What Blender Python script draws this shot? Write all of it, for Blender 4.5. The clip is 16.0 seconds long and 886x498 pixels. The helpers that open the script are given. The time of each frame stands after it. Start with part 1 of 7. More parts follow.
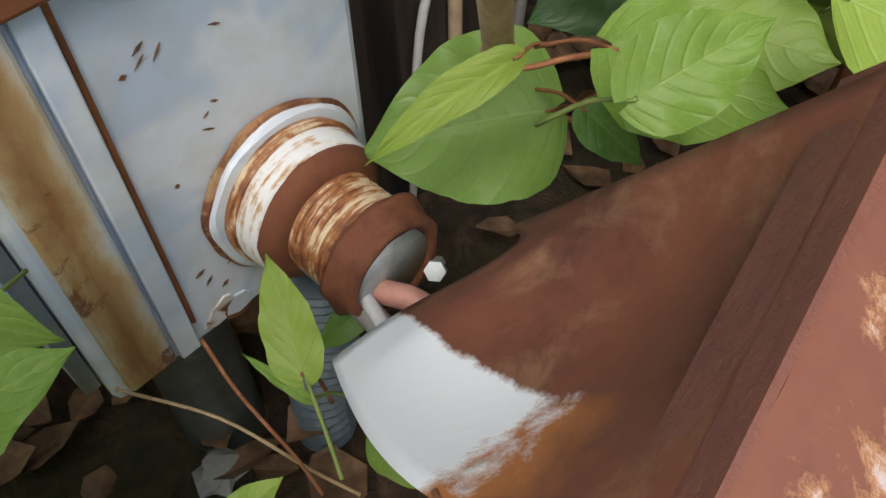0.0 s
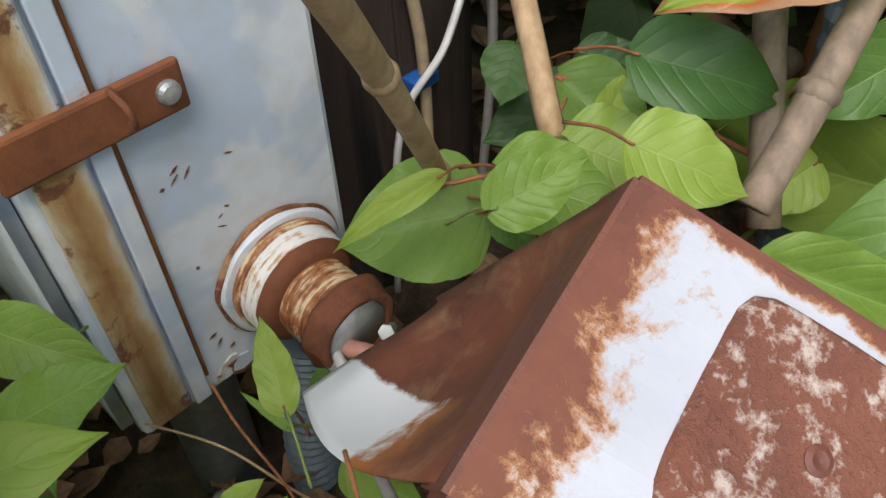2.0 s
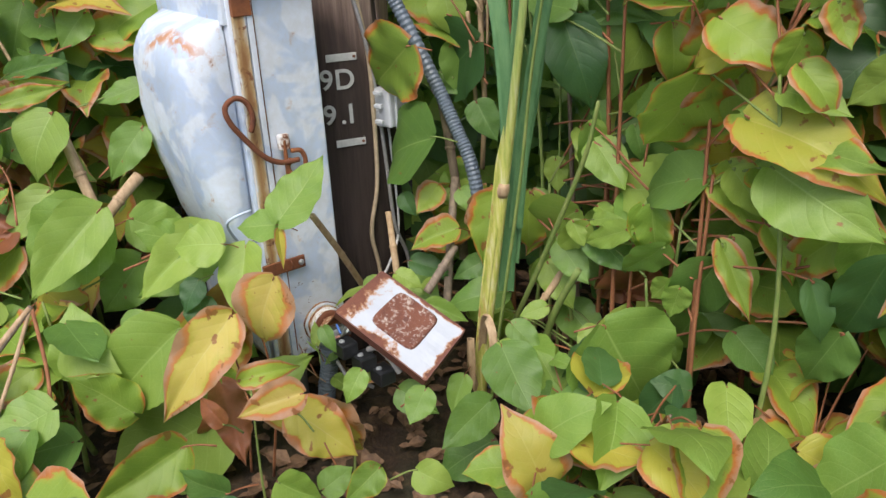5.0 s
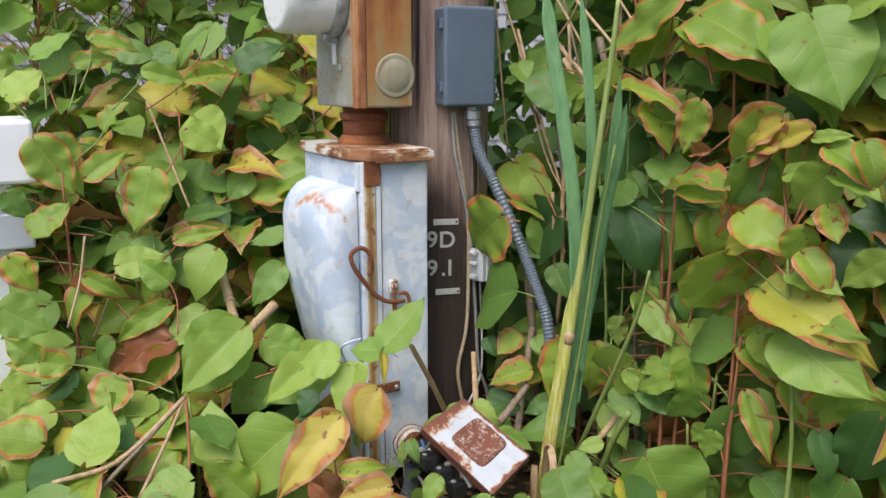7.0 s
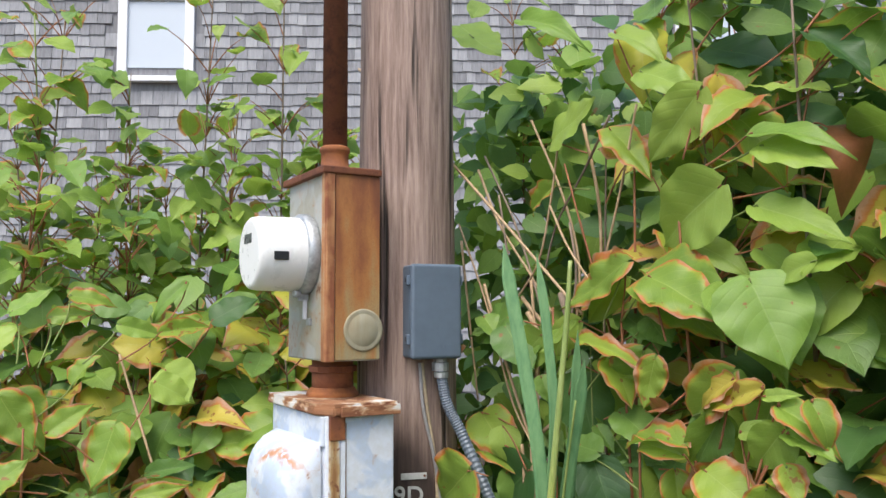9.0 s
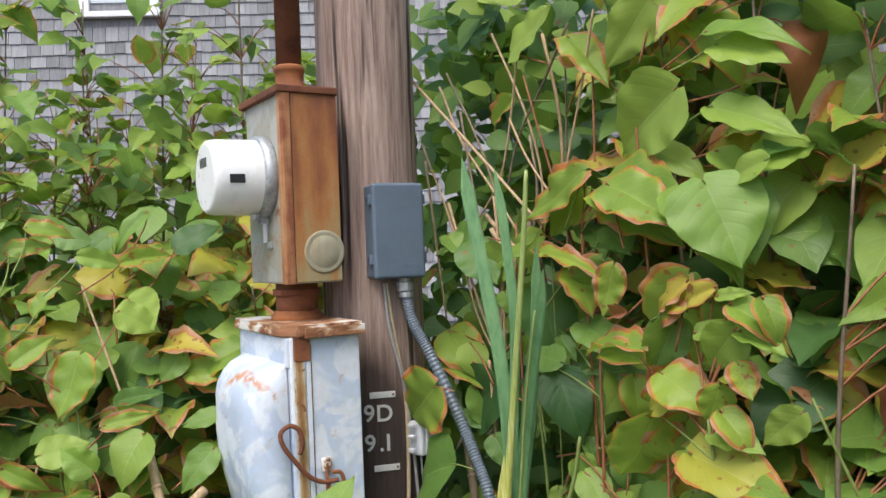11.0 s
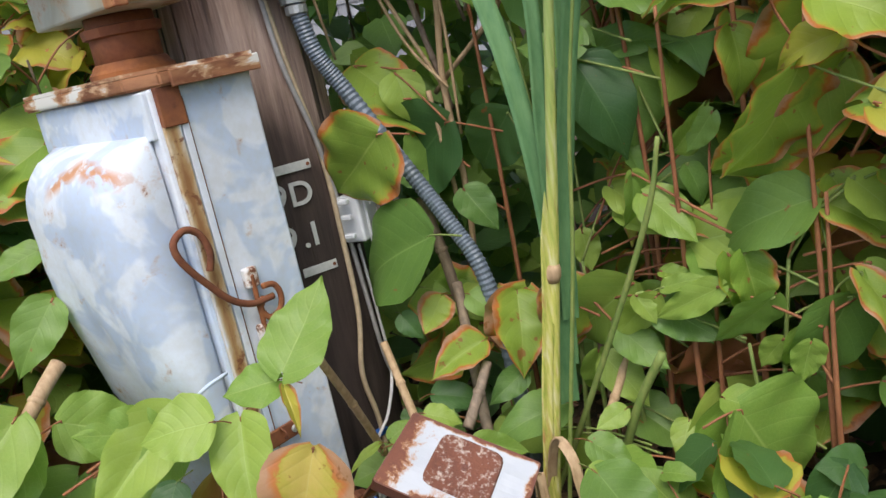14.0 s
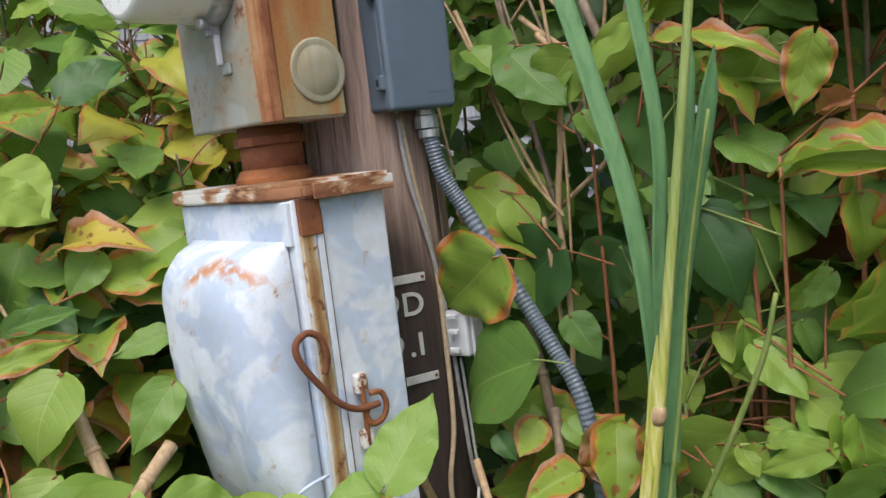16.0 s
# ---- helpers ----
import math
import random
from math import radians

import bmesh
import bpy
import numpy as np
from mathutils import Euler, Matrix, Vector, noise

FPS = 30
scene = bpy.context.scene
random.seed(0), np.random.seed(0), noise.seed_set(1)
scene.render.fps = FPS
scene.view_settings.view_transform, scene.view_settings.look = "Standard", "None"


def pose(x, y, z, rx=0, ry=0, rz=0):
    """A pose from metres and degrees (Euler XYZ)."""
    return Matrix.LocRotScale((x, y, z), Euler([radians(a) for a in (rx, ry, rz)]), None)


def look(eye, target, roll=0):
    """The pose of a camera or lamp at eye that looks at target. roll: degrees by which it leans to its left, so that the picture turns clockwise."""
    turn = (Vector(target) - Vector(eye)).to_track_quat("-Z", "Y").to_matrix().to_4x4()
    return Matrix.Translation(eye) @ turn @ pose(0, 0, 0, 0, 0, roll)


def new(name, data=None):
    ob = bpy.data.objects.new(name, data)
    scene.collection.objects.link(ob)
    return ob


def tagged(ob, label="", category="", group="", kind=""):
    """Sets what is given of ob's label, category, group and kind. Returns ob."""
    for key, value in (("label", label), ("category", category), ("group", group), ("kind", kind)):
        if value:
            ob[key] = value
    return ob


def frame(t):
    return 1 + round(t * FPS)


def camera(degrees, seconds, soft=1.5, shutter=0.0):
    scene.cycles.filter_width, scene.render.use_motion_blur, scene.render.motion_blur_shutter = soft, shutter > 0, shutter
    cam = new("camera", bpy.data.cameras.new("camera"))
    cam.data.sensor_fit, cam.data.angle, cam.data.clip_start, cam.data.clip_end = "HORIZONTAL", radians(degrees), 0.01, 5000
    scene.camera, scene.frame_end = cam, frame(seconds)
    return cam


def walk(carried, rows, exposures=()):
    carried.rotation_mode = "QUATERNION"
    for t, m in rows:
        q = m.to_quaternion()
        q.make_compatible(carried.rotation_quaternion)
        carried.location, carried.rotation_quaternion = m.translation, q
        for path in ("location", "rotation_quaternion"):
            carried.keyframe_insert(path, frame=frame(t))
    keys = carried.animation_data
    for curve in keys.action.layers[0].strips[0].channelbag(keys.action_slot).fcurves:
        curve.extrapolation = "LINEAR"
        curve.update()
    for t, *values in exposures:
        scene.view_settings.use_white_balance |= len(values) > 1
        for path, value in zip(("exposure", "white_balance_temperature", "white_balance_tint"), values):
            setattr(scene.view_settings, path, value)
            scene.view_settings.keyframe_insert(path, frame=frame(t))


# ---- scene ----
cam = camera(56.7, 16.0)
PATH = [
    (0, (0.22, -0.061, 0.44), (-0.632, 0.808, -1.147), -1.2),
    (0.5, (0.244, -0.056, 0.454), (-0.652, 0.857, -1.083), -2.4),
    (1, (0.256, -0.064, 0.473), (-0.657, 0.852, -1.052), -2.9),
    (1.5, (0.252, -0.073, 0.474), (-0.682, 0.844, -1.038), -2.3),
    (2, (0.298, -0.088, 0.512), (-0.718, 0.867, -0.922), -2.6),
    (2.5, (0.401, -0.165, 0.599), (-0.737, 0.87, -0.679), -3.9),
    (3, (0.52, -0.262, 0.685), (-0.616, 0.814, -0.562), -5.1),
    (3.2, (0.575, -0.281, 0.72), (-0.588, 0.794, -0.5), -7.6),
    (5.3, (1.376, -0.569, 0.928), (-0.236, 0.379, 0.218), -2.6),
    (5.5, (1.432, -0.563, 0.928), (-0.27, 0.269, 0.287), -3.8),
    (6, (1.509, -0.619, 0.937), (-0.241, 0.223, 0.46), -3.7),
    (6.5, (1.525, -0.677, 0.959), (-0.197, 0.246, 0.533), -1.4),
    (7, (1.522, -0.701, 0.976), (-0.186, 0.254, 0.562), 0.0),
    (7.5, (1.539, -0.715, 0.961), (-0.186, 0.218, 0.573), 0.0),
    (8, (1.535, -0.706, 0.979), (-0.195, 0.268, 0.735), 0.3),
    (8.5, (1.543, -0.717, 1.008), (-0.177, 0.302, 1.073), 0.4),
    (8.7, (1.558, -0.701, 1.011), (-0.168, 0.298, 1.166), -0.2),
    (10.8, (1.565, -0.617, 0.99), (-0.156, 0.401, 1.052), -1.4),
    (11, (1.568, -0.618, 0.976), (-0.145, 0.413, 0.97), -2.2),
    (11.5, (1.554, -0.646, 0.95), (-0.127, 0.411, 0.708), -4.1),
    (12, (1.505, -0.665, 0.915), (-0.13, 0.438, 0.585), -5.9),
    (12.5, (1.424, -0.622, 0.871), (-0.164, 0.518, 0.45), -5.1),
    (13, (1.255, -0.482, 0.793), (-0.387, 0.588, 0.395), -5.3),
    (13.5, (1.098, -0.475, 0.808), (-0.529, 0.581, 0.319), -8.7),
    (14, (0.928, -0.557, 0.808), (-0.412, 0.836, 0.295), -11.7),
    (14.5, (0.898, -0.58, 0.833), (-0.444, 0.841, 0.406), -10.3),
    (15, (0.925, -0.611, 0.844), (-0.569, 0.681, 0.531), -8.4),
    (15.5, (0.92, -0.61, 0.841), (-0.561, 0.694, 0.52), -7.8),
    (16, (0.922, -0.605, 0.857), (-0.56, 0.713, 0.601), -6.6),
]
walk(cam, [(t, look(eye, target, roll)) for t, eye, target, roll in PATH], [(0.0, 0.9), (1.5, 0.84), (3.0, 0.68), (5.5, 0.8), (7.0, 0.73), (8.7, 0.98), (11.0, 0.86), (12.5, 0.75), (14.0, 0.76), (16.0, 0.7)])

# ---- world and light: bright, softly overcast day ----
world = bpy.data.worlds.new("sky")
scene.world = world
world.use_nodes = True
wn, wl = world.node_tree.nodes, world.node_tree.links
sky = wn.new("ShaderNodeTexSky")
sky.sky_type = "NISHITA"
sky.sun_disc = False
sky.sun_elevation, sky.sun_rotation = radians(58), radians(142)
sky.dust_density = 3.0
wl.new(sky.outputs[0], wn["Background"].inputs[0])
wn["Background"].inputs[1].default_value = 0.15
sun_data = bpy.data.lights.new("sun", "SUN")
sun_data.energy, sun_data.angle, sun_data.color = 1.4, radians(35), (1.0, 0.96, 0.9)
sun = new("sun", sun_data)
SUN_WAY = Vector((math.cos(radians(58)) * math.sin(radians(142)), math.cos(radians(58)) * math.cos(radians(142)), math.sin(radians(58))))
sun.matrix_world = look(SUN_WAY * 20, (0, 0, 0))


# ---- materials ----
def material(name):
    m = bpy.data.materials.new(name)
    m.use_nodes = True
    nt = m.node_tree
    return m, nt, nt.nodes["Principled BSDF"]


def put(nt, socket, value):
    if hasattr(value, "is_output"):
        nt.links.new(value, socket)
    else:
        socket.default_value = (*value, 1) if isinstance(value, (tuple, list)) and len(value) == 3 and socket.type == "RGBA" else value


def node(nt, kind, out=0, **sockets):
    n = nt.nodes.new(kind)
    for key, v in sockets.items():
        if key.startswith("p_"):
            setattr_plain(n, key[2:], v)
        else:
            put(nt, n.inputs[int(key[1:])], v)
    return n.outputs[out]


def setattr_plain(n, key, v):
    if key == "op":
        n.operation = v
    elif key == "blend":
        n.blend_type = v
    elif key == "clamp":
        n.use_clamp = v
    elif key == "feature":
        n.feature = v


def obj_coords(nt, scale=(1, 1, 1), turn=(0, 0, 0), which="Object"):
    tc = nt.nodes.new("ShaderNodeTexCoord")
    mp = nt.nodes.new("ShaderNodeMapping")
    nt.links.new(tc.outputs[which], mp.inputs[0])
    mp.inputs["Scale"].default_value = scale
    mp.inputs["Rotation"].default_value = turn
    return mp.outputs[0]


def world_coords(nt, scale=(1, 1, 1)):
    g = nt.nodes.new("ShaderNodeNewGeometry")
    mp = nt.nodes.new("ShaderNodeMapping")
    nt.links.new(g.outputs["Position"], mp.inputs[0])
    mp.inputs["Scale"].default_value = scale
    return mp.outputs[0]


def noise_tex(nt, vec, scale, detail=4.0, rough=0.6, distort=0.0):
    n = nt.nodes.new("ShaderNodeTexNoise")
    nt.links.new(vec, n.inputs["Vector"])
    n.inputs["Scale"].default_value, n.inputs["Detail"].default_value = scale, detail
    n.inputs["Roughness"].default_value, n.inputs["Distortion"].default_value = rough, distort
    return n.outputs["Fac"]


def ramp(nt, fac, *stops):
    n = nt.nodes.new("ShaderNodeValToRGB")
    nt.links.new(fac, n.inputs[0])
    e = n.color_ramp.elements
    while len(e) < len(stops):
        e.new(0.5)
    for el, (p, c) in zip(e, stops):
        el.position = p
        el.color = (*c, 1) if isinstance(c, (tuple, list)) else (c, c, c, 1)
    return n.outputs[0]


def mix(nt, fac, a, b, blend="MIX"):
    n = nt.nodes.new("ShaderNodeMix")
    n.data_type, n.blend_type = "RGBA", blend
    put(nt, n.inputs[0], fac)
    put(nt, n.inputs[6], a)
    put(nt, n.inputs[7], b)
    return n.outputs[2]


def calc(nt, op, a, b=0.0, clamp=False):
    n = nt.nodes.new("ShaderNodeMath")
    n.operation, n.use_clamp = op, clamp
    put(nt, n.inputs[0], a)
    put(nt, n.inputs[1], b)
    return n.outputs[0]


def bump(nt, bsdf, height, strength=0.3, distance=0.002):
    n = nt.nodes.new("ShaderNodeBump")
    n.inputs["Strength"].default_value, n.inputs["Distance"].default_value = strength, distance
    nt.links.new(height, n.inputs["Height"])
    nt.links.new(n.outputs[0], bsdf.inputs["Normal"])


def split_xyz(nt, vec):
    n = nt.nodes.new("ShaderNodeSeparateXYZ")
    nt.links.new(vec, n.inputs[0])
    return n.outputs


RUST_DARK, RUST_MID, RUST_ORANGE, RUST_PALE = (0.055, 0.018, 0.01), (0.145, 0.046, 0.021), (0.36, 0.13, 0.035), (0.45, 0.24, 0.1)


def rust_colour(nt, vec, size=1.0):
    big = noise_tex(nt, vec, 22 * size, 5, 0.65, 0.4)
    fine = noise_tex(nt, vec, 160 * size, 4, 0.7)
    base = ramp(nt, big, (0.28, RUST_DARK), (0.5, RUST_MID), (0.68, (0.17, 0.06, 0.024)), (0.85, RUST_ORANGE))
    return mix(nt, ramp(nt, fine, (0.4, 0.0), (0.8, 0.45)), base, (0.22, 0.085, 0.04)), fine


def rusty(name, size=1.0, warm=0.0, tint=None):
    m, nt, b = material(name)
    v = world_coords(nt)
    col, fine = rust_colour(nt, v, size)
    if warm:
        col = mix(nt, ramp(nt, noise_tex(nt, v, 14, 4, 0.6), (0.4, 0.0), (0.65, warm)), col, RUST_ORANGE)
    if tint:
        col = mix(nt, 0.55, col, tint)
    put(nt, b.inputs["Base Color"], col)
    b.inputs["Roughness"].default_value = 0.85 if not tint else 0.6
    bump(nt, b, fine, 0.5, 0.0015)
    return m


def painted(name, paint, shade, rust_lo=0.64, rust_hi=0.72, size=1.0, streak=0.0, rough=0.42, scuffs=False):
    """Weathered paint with cooler patches, fine scratches and rust that breaks through."""
    m, nt, b = material(name)
    v = world_coords(nt)
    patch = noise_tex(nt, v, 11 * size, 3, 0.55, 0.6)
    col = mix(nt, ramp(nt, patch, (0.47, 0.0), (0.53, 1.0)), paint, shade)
    blot = noise_tex(nt, v, 60 * size, 5, 0.65)
    col = mix(nt, ramp(nt, blot, (0.35, 0.25), (0.6, 0.0)), col, (0.45, 0.44, 0.38))
    stretched = world_coords(nt, (1, 1, 0.16))
    run = noise_tex(nt, stretched, 30 * size, 4, 0.6)
    col = mix(nt, ramp(nt, run, (0.6, 0.0), (0.8, 0.35 + streak)), col, (0.42, 0.3, 0.16))
    rust, fine = rust_colour(nt, v, size)
    spots = calc(nt, "ADD", noise_tex(nt, v, 26 * size, 6, 0.7, 0.3), calc(nt, "MULTIPLY", run, 0.12))
    mask = ramp(nt, spots, (rust_lo + 0.06, 0.0), (rust_hi + 0.06, 1.0))
    halo = ramp(nt, spots, (rust_lo - 0.02, 0.0), (rust_hi + 0.05, 0.7))
    if scuffs:
        x, y, z = split_xyz(nt, v)[:3]
        arc = calc(nt, "ABSOLUTE", calc(nt, "SUBTRACT", calc(nt, "ADD", z, calc(nt, "MULTIPLY", calc(nt, "ABSOLUTE", calc(nt, "ADD", x, 0.088)), 0.35)), 0.732))
        sides = calc(nt, "ABSOLUTE", calc(nt, "ADD", x, 0.088))
        near = calc(nt, "MULTIPLY", ramp(nt, arc, (0.004, 1.0), (0.016, 0.0)), ramp(nt, sides, (0.06, 1.0), (0.09, 0.0)))
        worn = calc(nt, "MULTIPLY", near, ramp(nt, noise_tex(nt, v, 42, 4, 0.6, 0.6), (0.42, 0.0), (0.54, 1.0)))
        col = mix(nt, worn, col, mix(nt, blot, (0.36, 0.13, 0.05), (0.6, 0.36, 0.22)))
    col = mix(nt, halo, col, RUST_PALE)
    col = mix(nt, mask, col, rust)
    put(nt, b.inputs["Base Color"], col)
    put(nt, b.inputs["Roughness"], ramp(nt, mask, (0.0, rough), (1.0, 0.85)))
    h = calc(nt, "ADD", calc(nt, "MULTIPLY", mask, -0.6), calc(nt, "MULTIPLY", fine, 0.25))
    bump(nt, b, h, 0.45, 0.0012)
    return m


def plain(name, colour, rough=0.5, metal=0.0, vary=0.15, scale=60):
    m, nt, b = material(name)
    v = world_coords(nt)
    n = noise_tex(nt, v, scale, 5, 0.65)
    lo, hi = [c * (1 - vary) for c in colour], [min(1, c * (1 + vary)) for c in colour]
    put(nt, b.inputs["Base Color"], ramp(nt, n, (0.3, lo), (0.7, hi)))
    put(nt, b.inputs["Roughness"], ramp(nt, n, (0.2, max(0.02, rough - 0.1)), (0.8, min(1, rough + 0.1))))
    b.inputs["Metallic"].default_value = metal
    bump(nt, b, n, 0.12, 0.001)
    return m


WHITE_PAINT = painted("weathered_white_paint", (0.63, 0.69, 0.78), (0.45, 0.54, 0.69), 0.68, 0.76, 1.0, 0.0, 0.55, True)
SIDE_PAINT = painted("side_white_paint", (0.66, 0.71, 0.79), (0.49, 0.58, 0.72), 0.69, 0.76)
RUST = rusty("brown_rust")
RUST_WARM = rusty("orange_rust", 1.0, 0.8)


def lid_material():
    """Brown and orange rust with flakes of white paint left in long patches."""
    m, nt, b = material("rusted_lid_paint")
    v = world_coords(nt, (0.45, 0.45, 1.6))
    rust, fine = rust_colour(nt, world_coords(nt), 1.0)
    col = mix(nt, ramp(nt, noise_tex(nt, v, 30, 4, 0.6), (0.4, 0.1), (0.65, 0.85)), rust, (0.36, 0.17, 0.08))
    left = noise_tex(nt, v, 26, 5, 0.6, 0.3)
    col = mix(nt, ramp(nt, left, (0.48, 0.0), (0.53, 0.8)), col, (0.52, 0.34, 0.2))
    col = mix(nt, ramp(nt, left, (0.54, 0.0), (0.58, 1.0)), col, (0.64, 0.63, 0.6))
    put(nt, b.inputs["Base Color"], col)
    b.inputs["Roughness"].default_value = 0.75
    bump(nt, b, calc(nt, "ADD", left, calc(nt, "MULTIPLY", fine, 0.4)), 0.35, 0.0012)
    return m


LID_PAINT = lid_material()
RUST_RED = rusty("red_brown_rust", 1.0, 0.35)


def strip_material():
    """Pale paint with a broad orange rust stain run down its middle."""
    m, nt, b = material("rust_stained_strip")
    v = world_coords(nt)
    y = split_xyz(nt, v)[1]
    n = noise_tex(nt, world_coords(nt, (1, 1, 0.35)), 45, 5, 0.65, 0.4)
    off = calc(nt, "ABSOLUTE", calc(nt, "ADD", y, 0.026))
    band = calc(nt, "ADD", calc(nt, "MULTIPLY", off, 45.0), calc(nt, "MULTIPLY", calc(nt, "SUBTRACT", n, 0.5), 1.1))
    col = ramp(nt, band, (0.02, (0.27, 0.13, 0.05)), (0.28, (0.4, 0.26, 0.12)), (0.46, (0.5, 0.43, 0.32)), (0.62, (0.5, 0.55, 0.62)))
    rust, fine = rust_colour(nt, v, 1.2)
    col = mix(nt, ramp(nt, noise_tex(nt, v, 38, 6, 0.7, 0.5), (0.56, 0.0), (0.62, 0.9)), col, rust)
    put(nt, b.inputs["Base Color"], col)
    b.inputs["Roughness"].default_value = 0.6
    bump(nt, b, fine, 0.4, 0.0012)
    return m


STRIP = strip_material()
HUB_PAINT = painted("flaking_hub_paint", (0.72, 0.72, 0.72), (0.66, 0.66, 0.67), 0.52, 0.6, 2.2)
BOX_STEEL = painted("bare_galvanized_box", (0.36, 0.37, 0.35), (0.3, 0.29, 0.24), 0.58, 0.72, 0.7, 0.4, 0.5)
GALV = plain("galvanized_steel", (0.4, 0.42, 0.43), 0.45, 0.6, 0.3, 80)
GREY_PVC = plain("grey_plastic", (0.1, 0.135, 0.18), 0.5, 0.0, 0.08, 30)
FLEX = plain("flexible_conduit_grey", (0.12, 0.15, 0.19), 0.42, 0.0, 0.15, 60)
METER_WHITE = plain("meter_shell_white", (0.78, 0.79, 0.78), 0.3, 0.0, 0.03, 20)
METER_FACE = plain("meter_face_grey", (0.66, 0.68, 0.7), 0.4, 0.0, 0.05, 20)
BLACK = plain("black_plastic", (0.015, 0.016, 0.018), 0.4, 0.0, 0.3, 80)
# greyed below white: shade on the pole terminal is put into the colour
WHITE_PLASTIC = plain("white_plastic", (0.5, 0.52, 0.55), 0.45, 0.0, 0.06, 30)
CABLE_TAN = plain("tan_cable_jacket", (0.42, 0.33, 0.22), 0.6, 0.0, 0.2, 90)
CABLE_GREY = plain("grey_cable_jacket", (0.28, 0.27, 0.27), 0.6, 0.0, 0.2, 90)
CABLE_WHITE = plain("white_cable_jacket", (0.62, 0.62, 0.64), 0.5, 0.0, 0.1, 90)
BLUE = plain("blue_plastic", (0.02, 0.11, 0.42), 0.4, 0.0, 0.2, 90)
PINK_WIRE = plain("copper_wire", (0.5, 0.25, 0.2), 0.5, 0.2, 0.2, 90)
TAG = plain("aluminium_tag", (0.48, 0.48, 0.47), 0.5, 0.1, 0.15, 90)
WHITE_TRIM = plain("white_trim_paint", (0.75, 0.76, 0.78), 0.5, 0.0, 0.06, 5)
VINYL = plain("white_vinyl", (0.8, 0.81, 0.82), 0.4, 0.0, 0.04, 8)


def wood_pole_material():
    m, nt, b = material("weathered_pole_wood")
    v = world_coords(nt, (1, 1, 0.06))
    g = noise_tex(nt, v, 85, 6, 0.7, 0.2)
    g2 = noise_tex(nt, v, 24, 4, 0.6, 0.5)
    x, y, z = split_xyz(nt, world_coords(nt))[:3]
    waver = noise_tex(nt, world_coords(nt, (1, 1, 0.3)), 5, 3, 0.5)
    col = ramp(nt, g, (0.25, (0.09, 0.055, 0.045)), (0.5, (0.27, 0.19, 0.155)), (0.75, (0.45, 0.34, 0.285)))
    # wood grows darker towards the foot, its limit wavering with noise
    foot_tone = ramp(nt, calc(nt, "ADD", z, calc(nt, "MULTIPLY", waver, 0.3)), (0.68, (0.026, 0.016, 0.013)), (1.0, (0.08, 0.05, 0.04)))
    foot_mask = ramp(nt, calc(nt, "ADD", z, calc(nt, "MULTIPLY", waver, 0.4)), (0.85, 0.95), (1.35 / 1.4, 0.0))
    grain = ramp(nt, g, (0.2, 0.35), (0.7, 1.25))
    dark = mix(nt, 1.0, foot_tone, grain, "MULTIPLY")
    col = mix(nt, foot_mask, col, dark)
    crack = ramp(nt, noise_tex(nt, world_coords(nt, (1, 1, 0.035)), 48, 2, 0.5, 0.3), (0.31, 0.1), (0.41, 1.0))
    col = mix(nt, 1.0, col, crack, "MULTIPLY")
    put(nt, b.inputs["Base Color"], col)
    b.inputs["Roughness"].default_value = 0.8
    h = calc(nt, "ADD", calc(nt, "MULTIPLY", g, 0.5), crack)
    bump(nt, b, h, 0.8, 0.006)
    return m


POLE_WOOD = wood_pole_material()


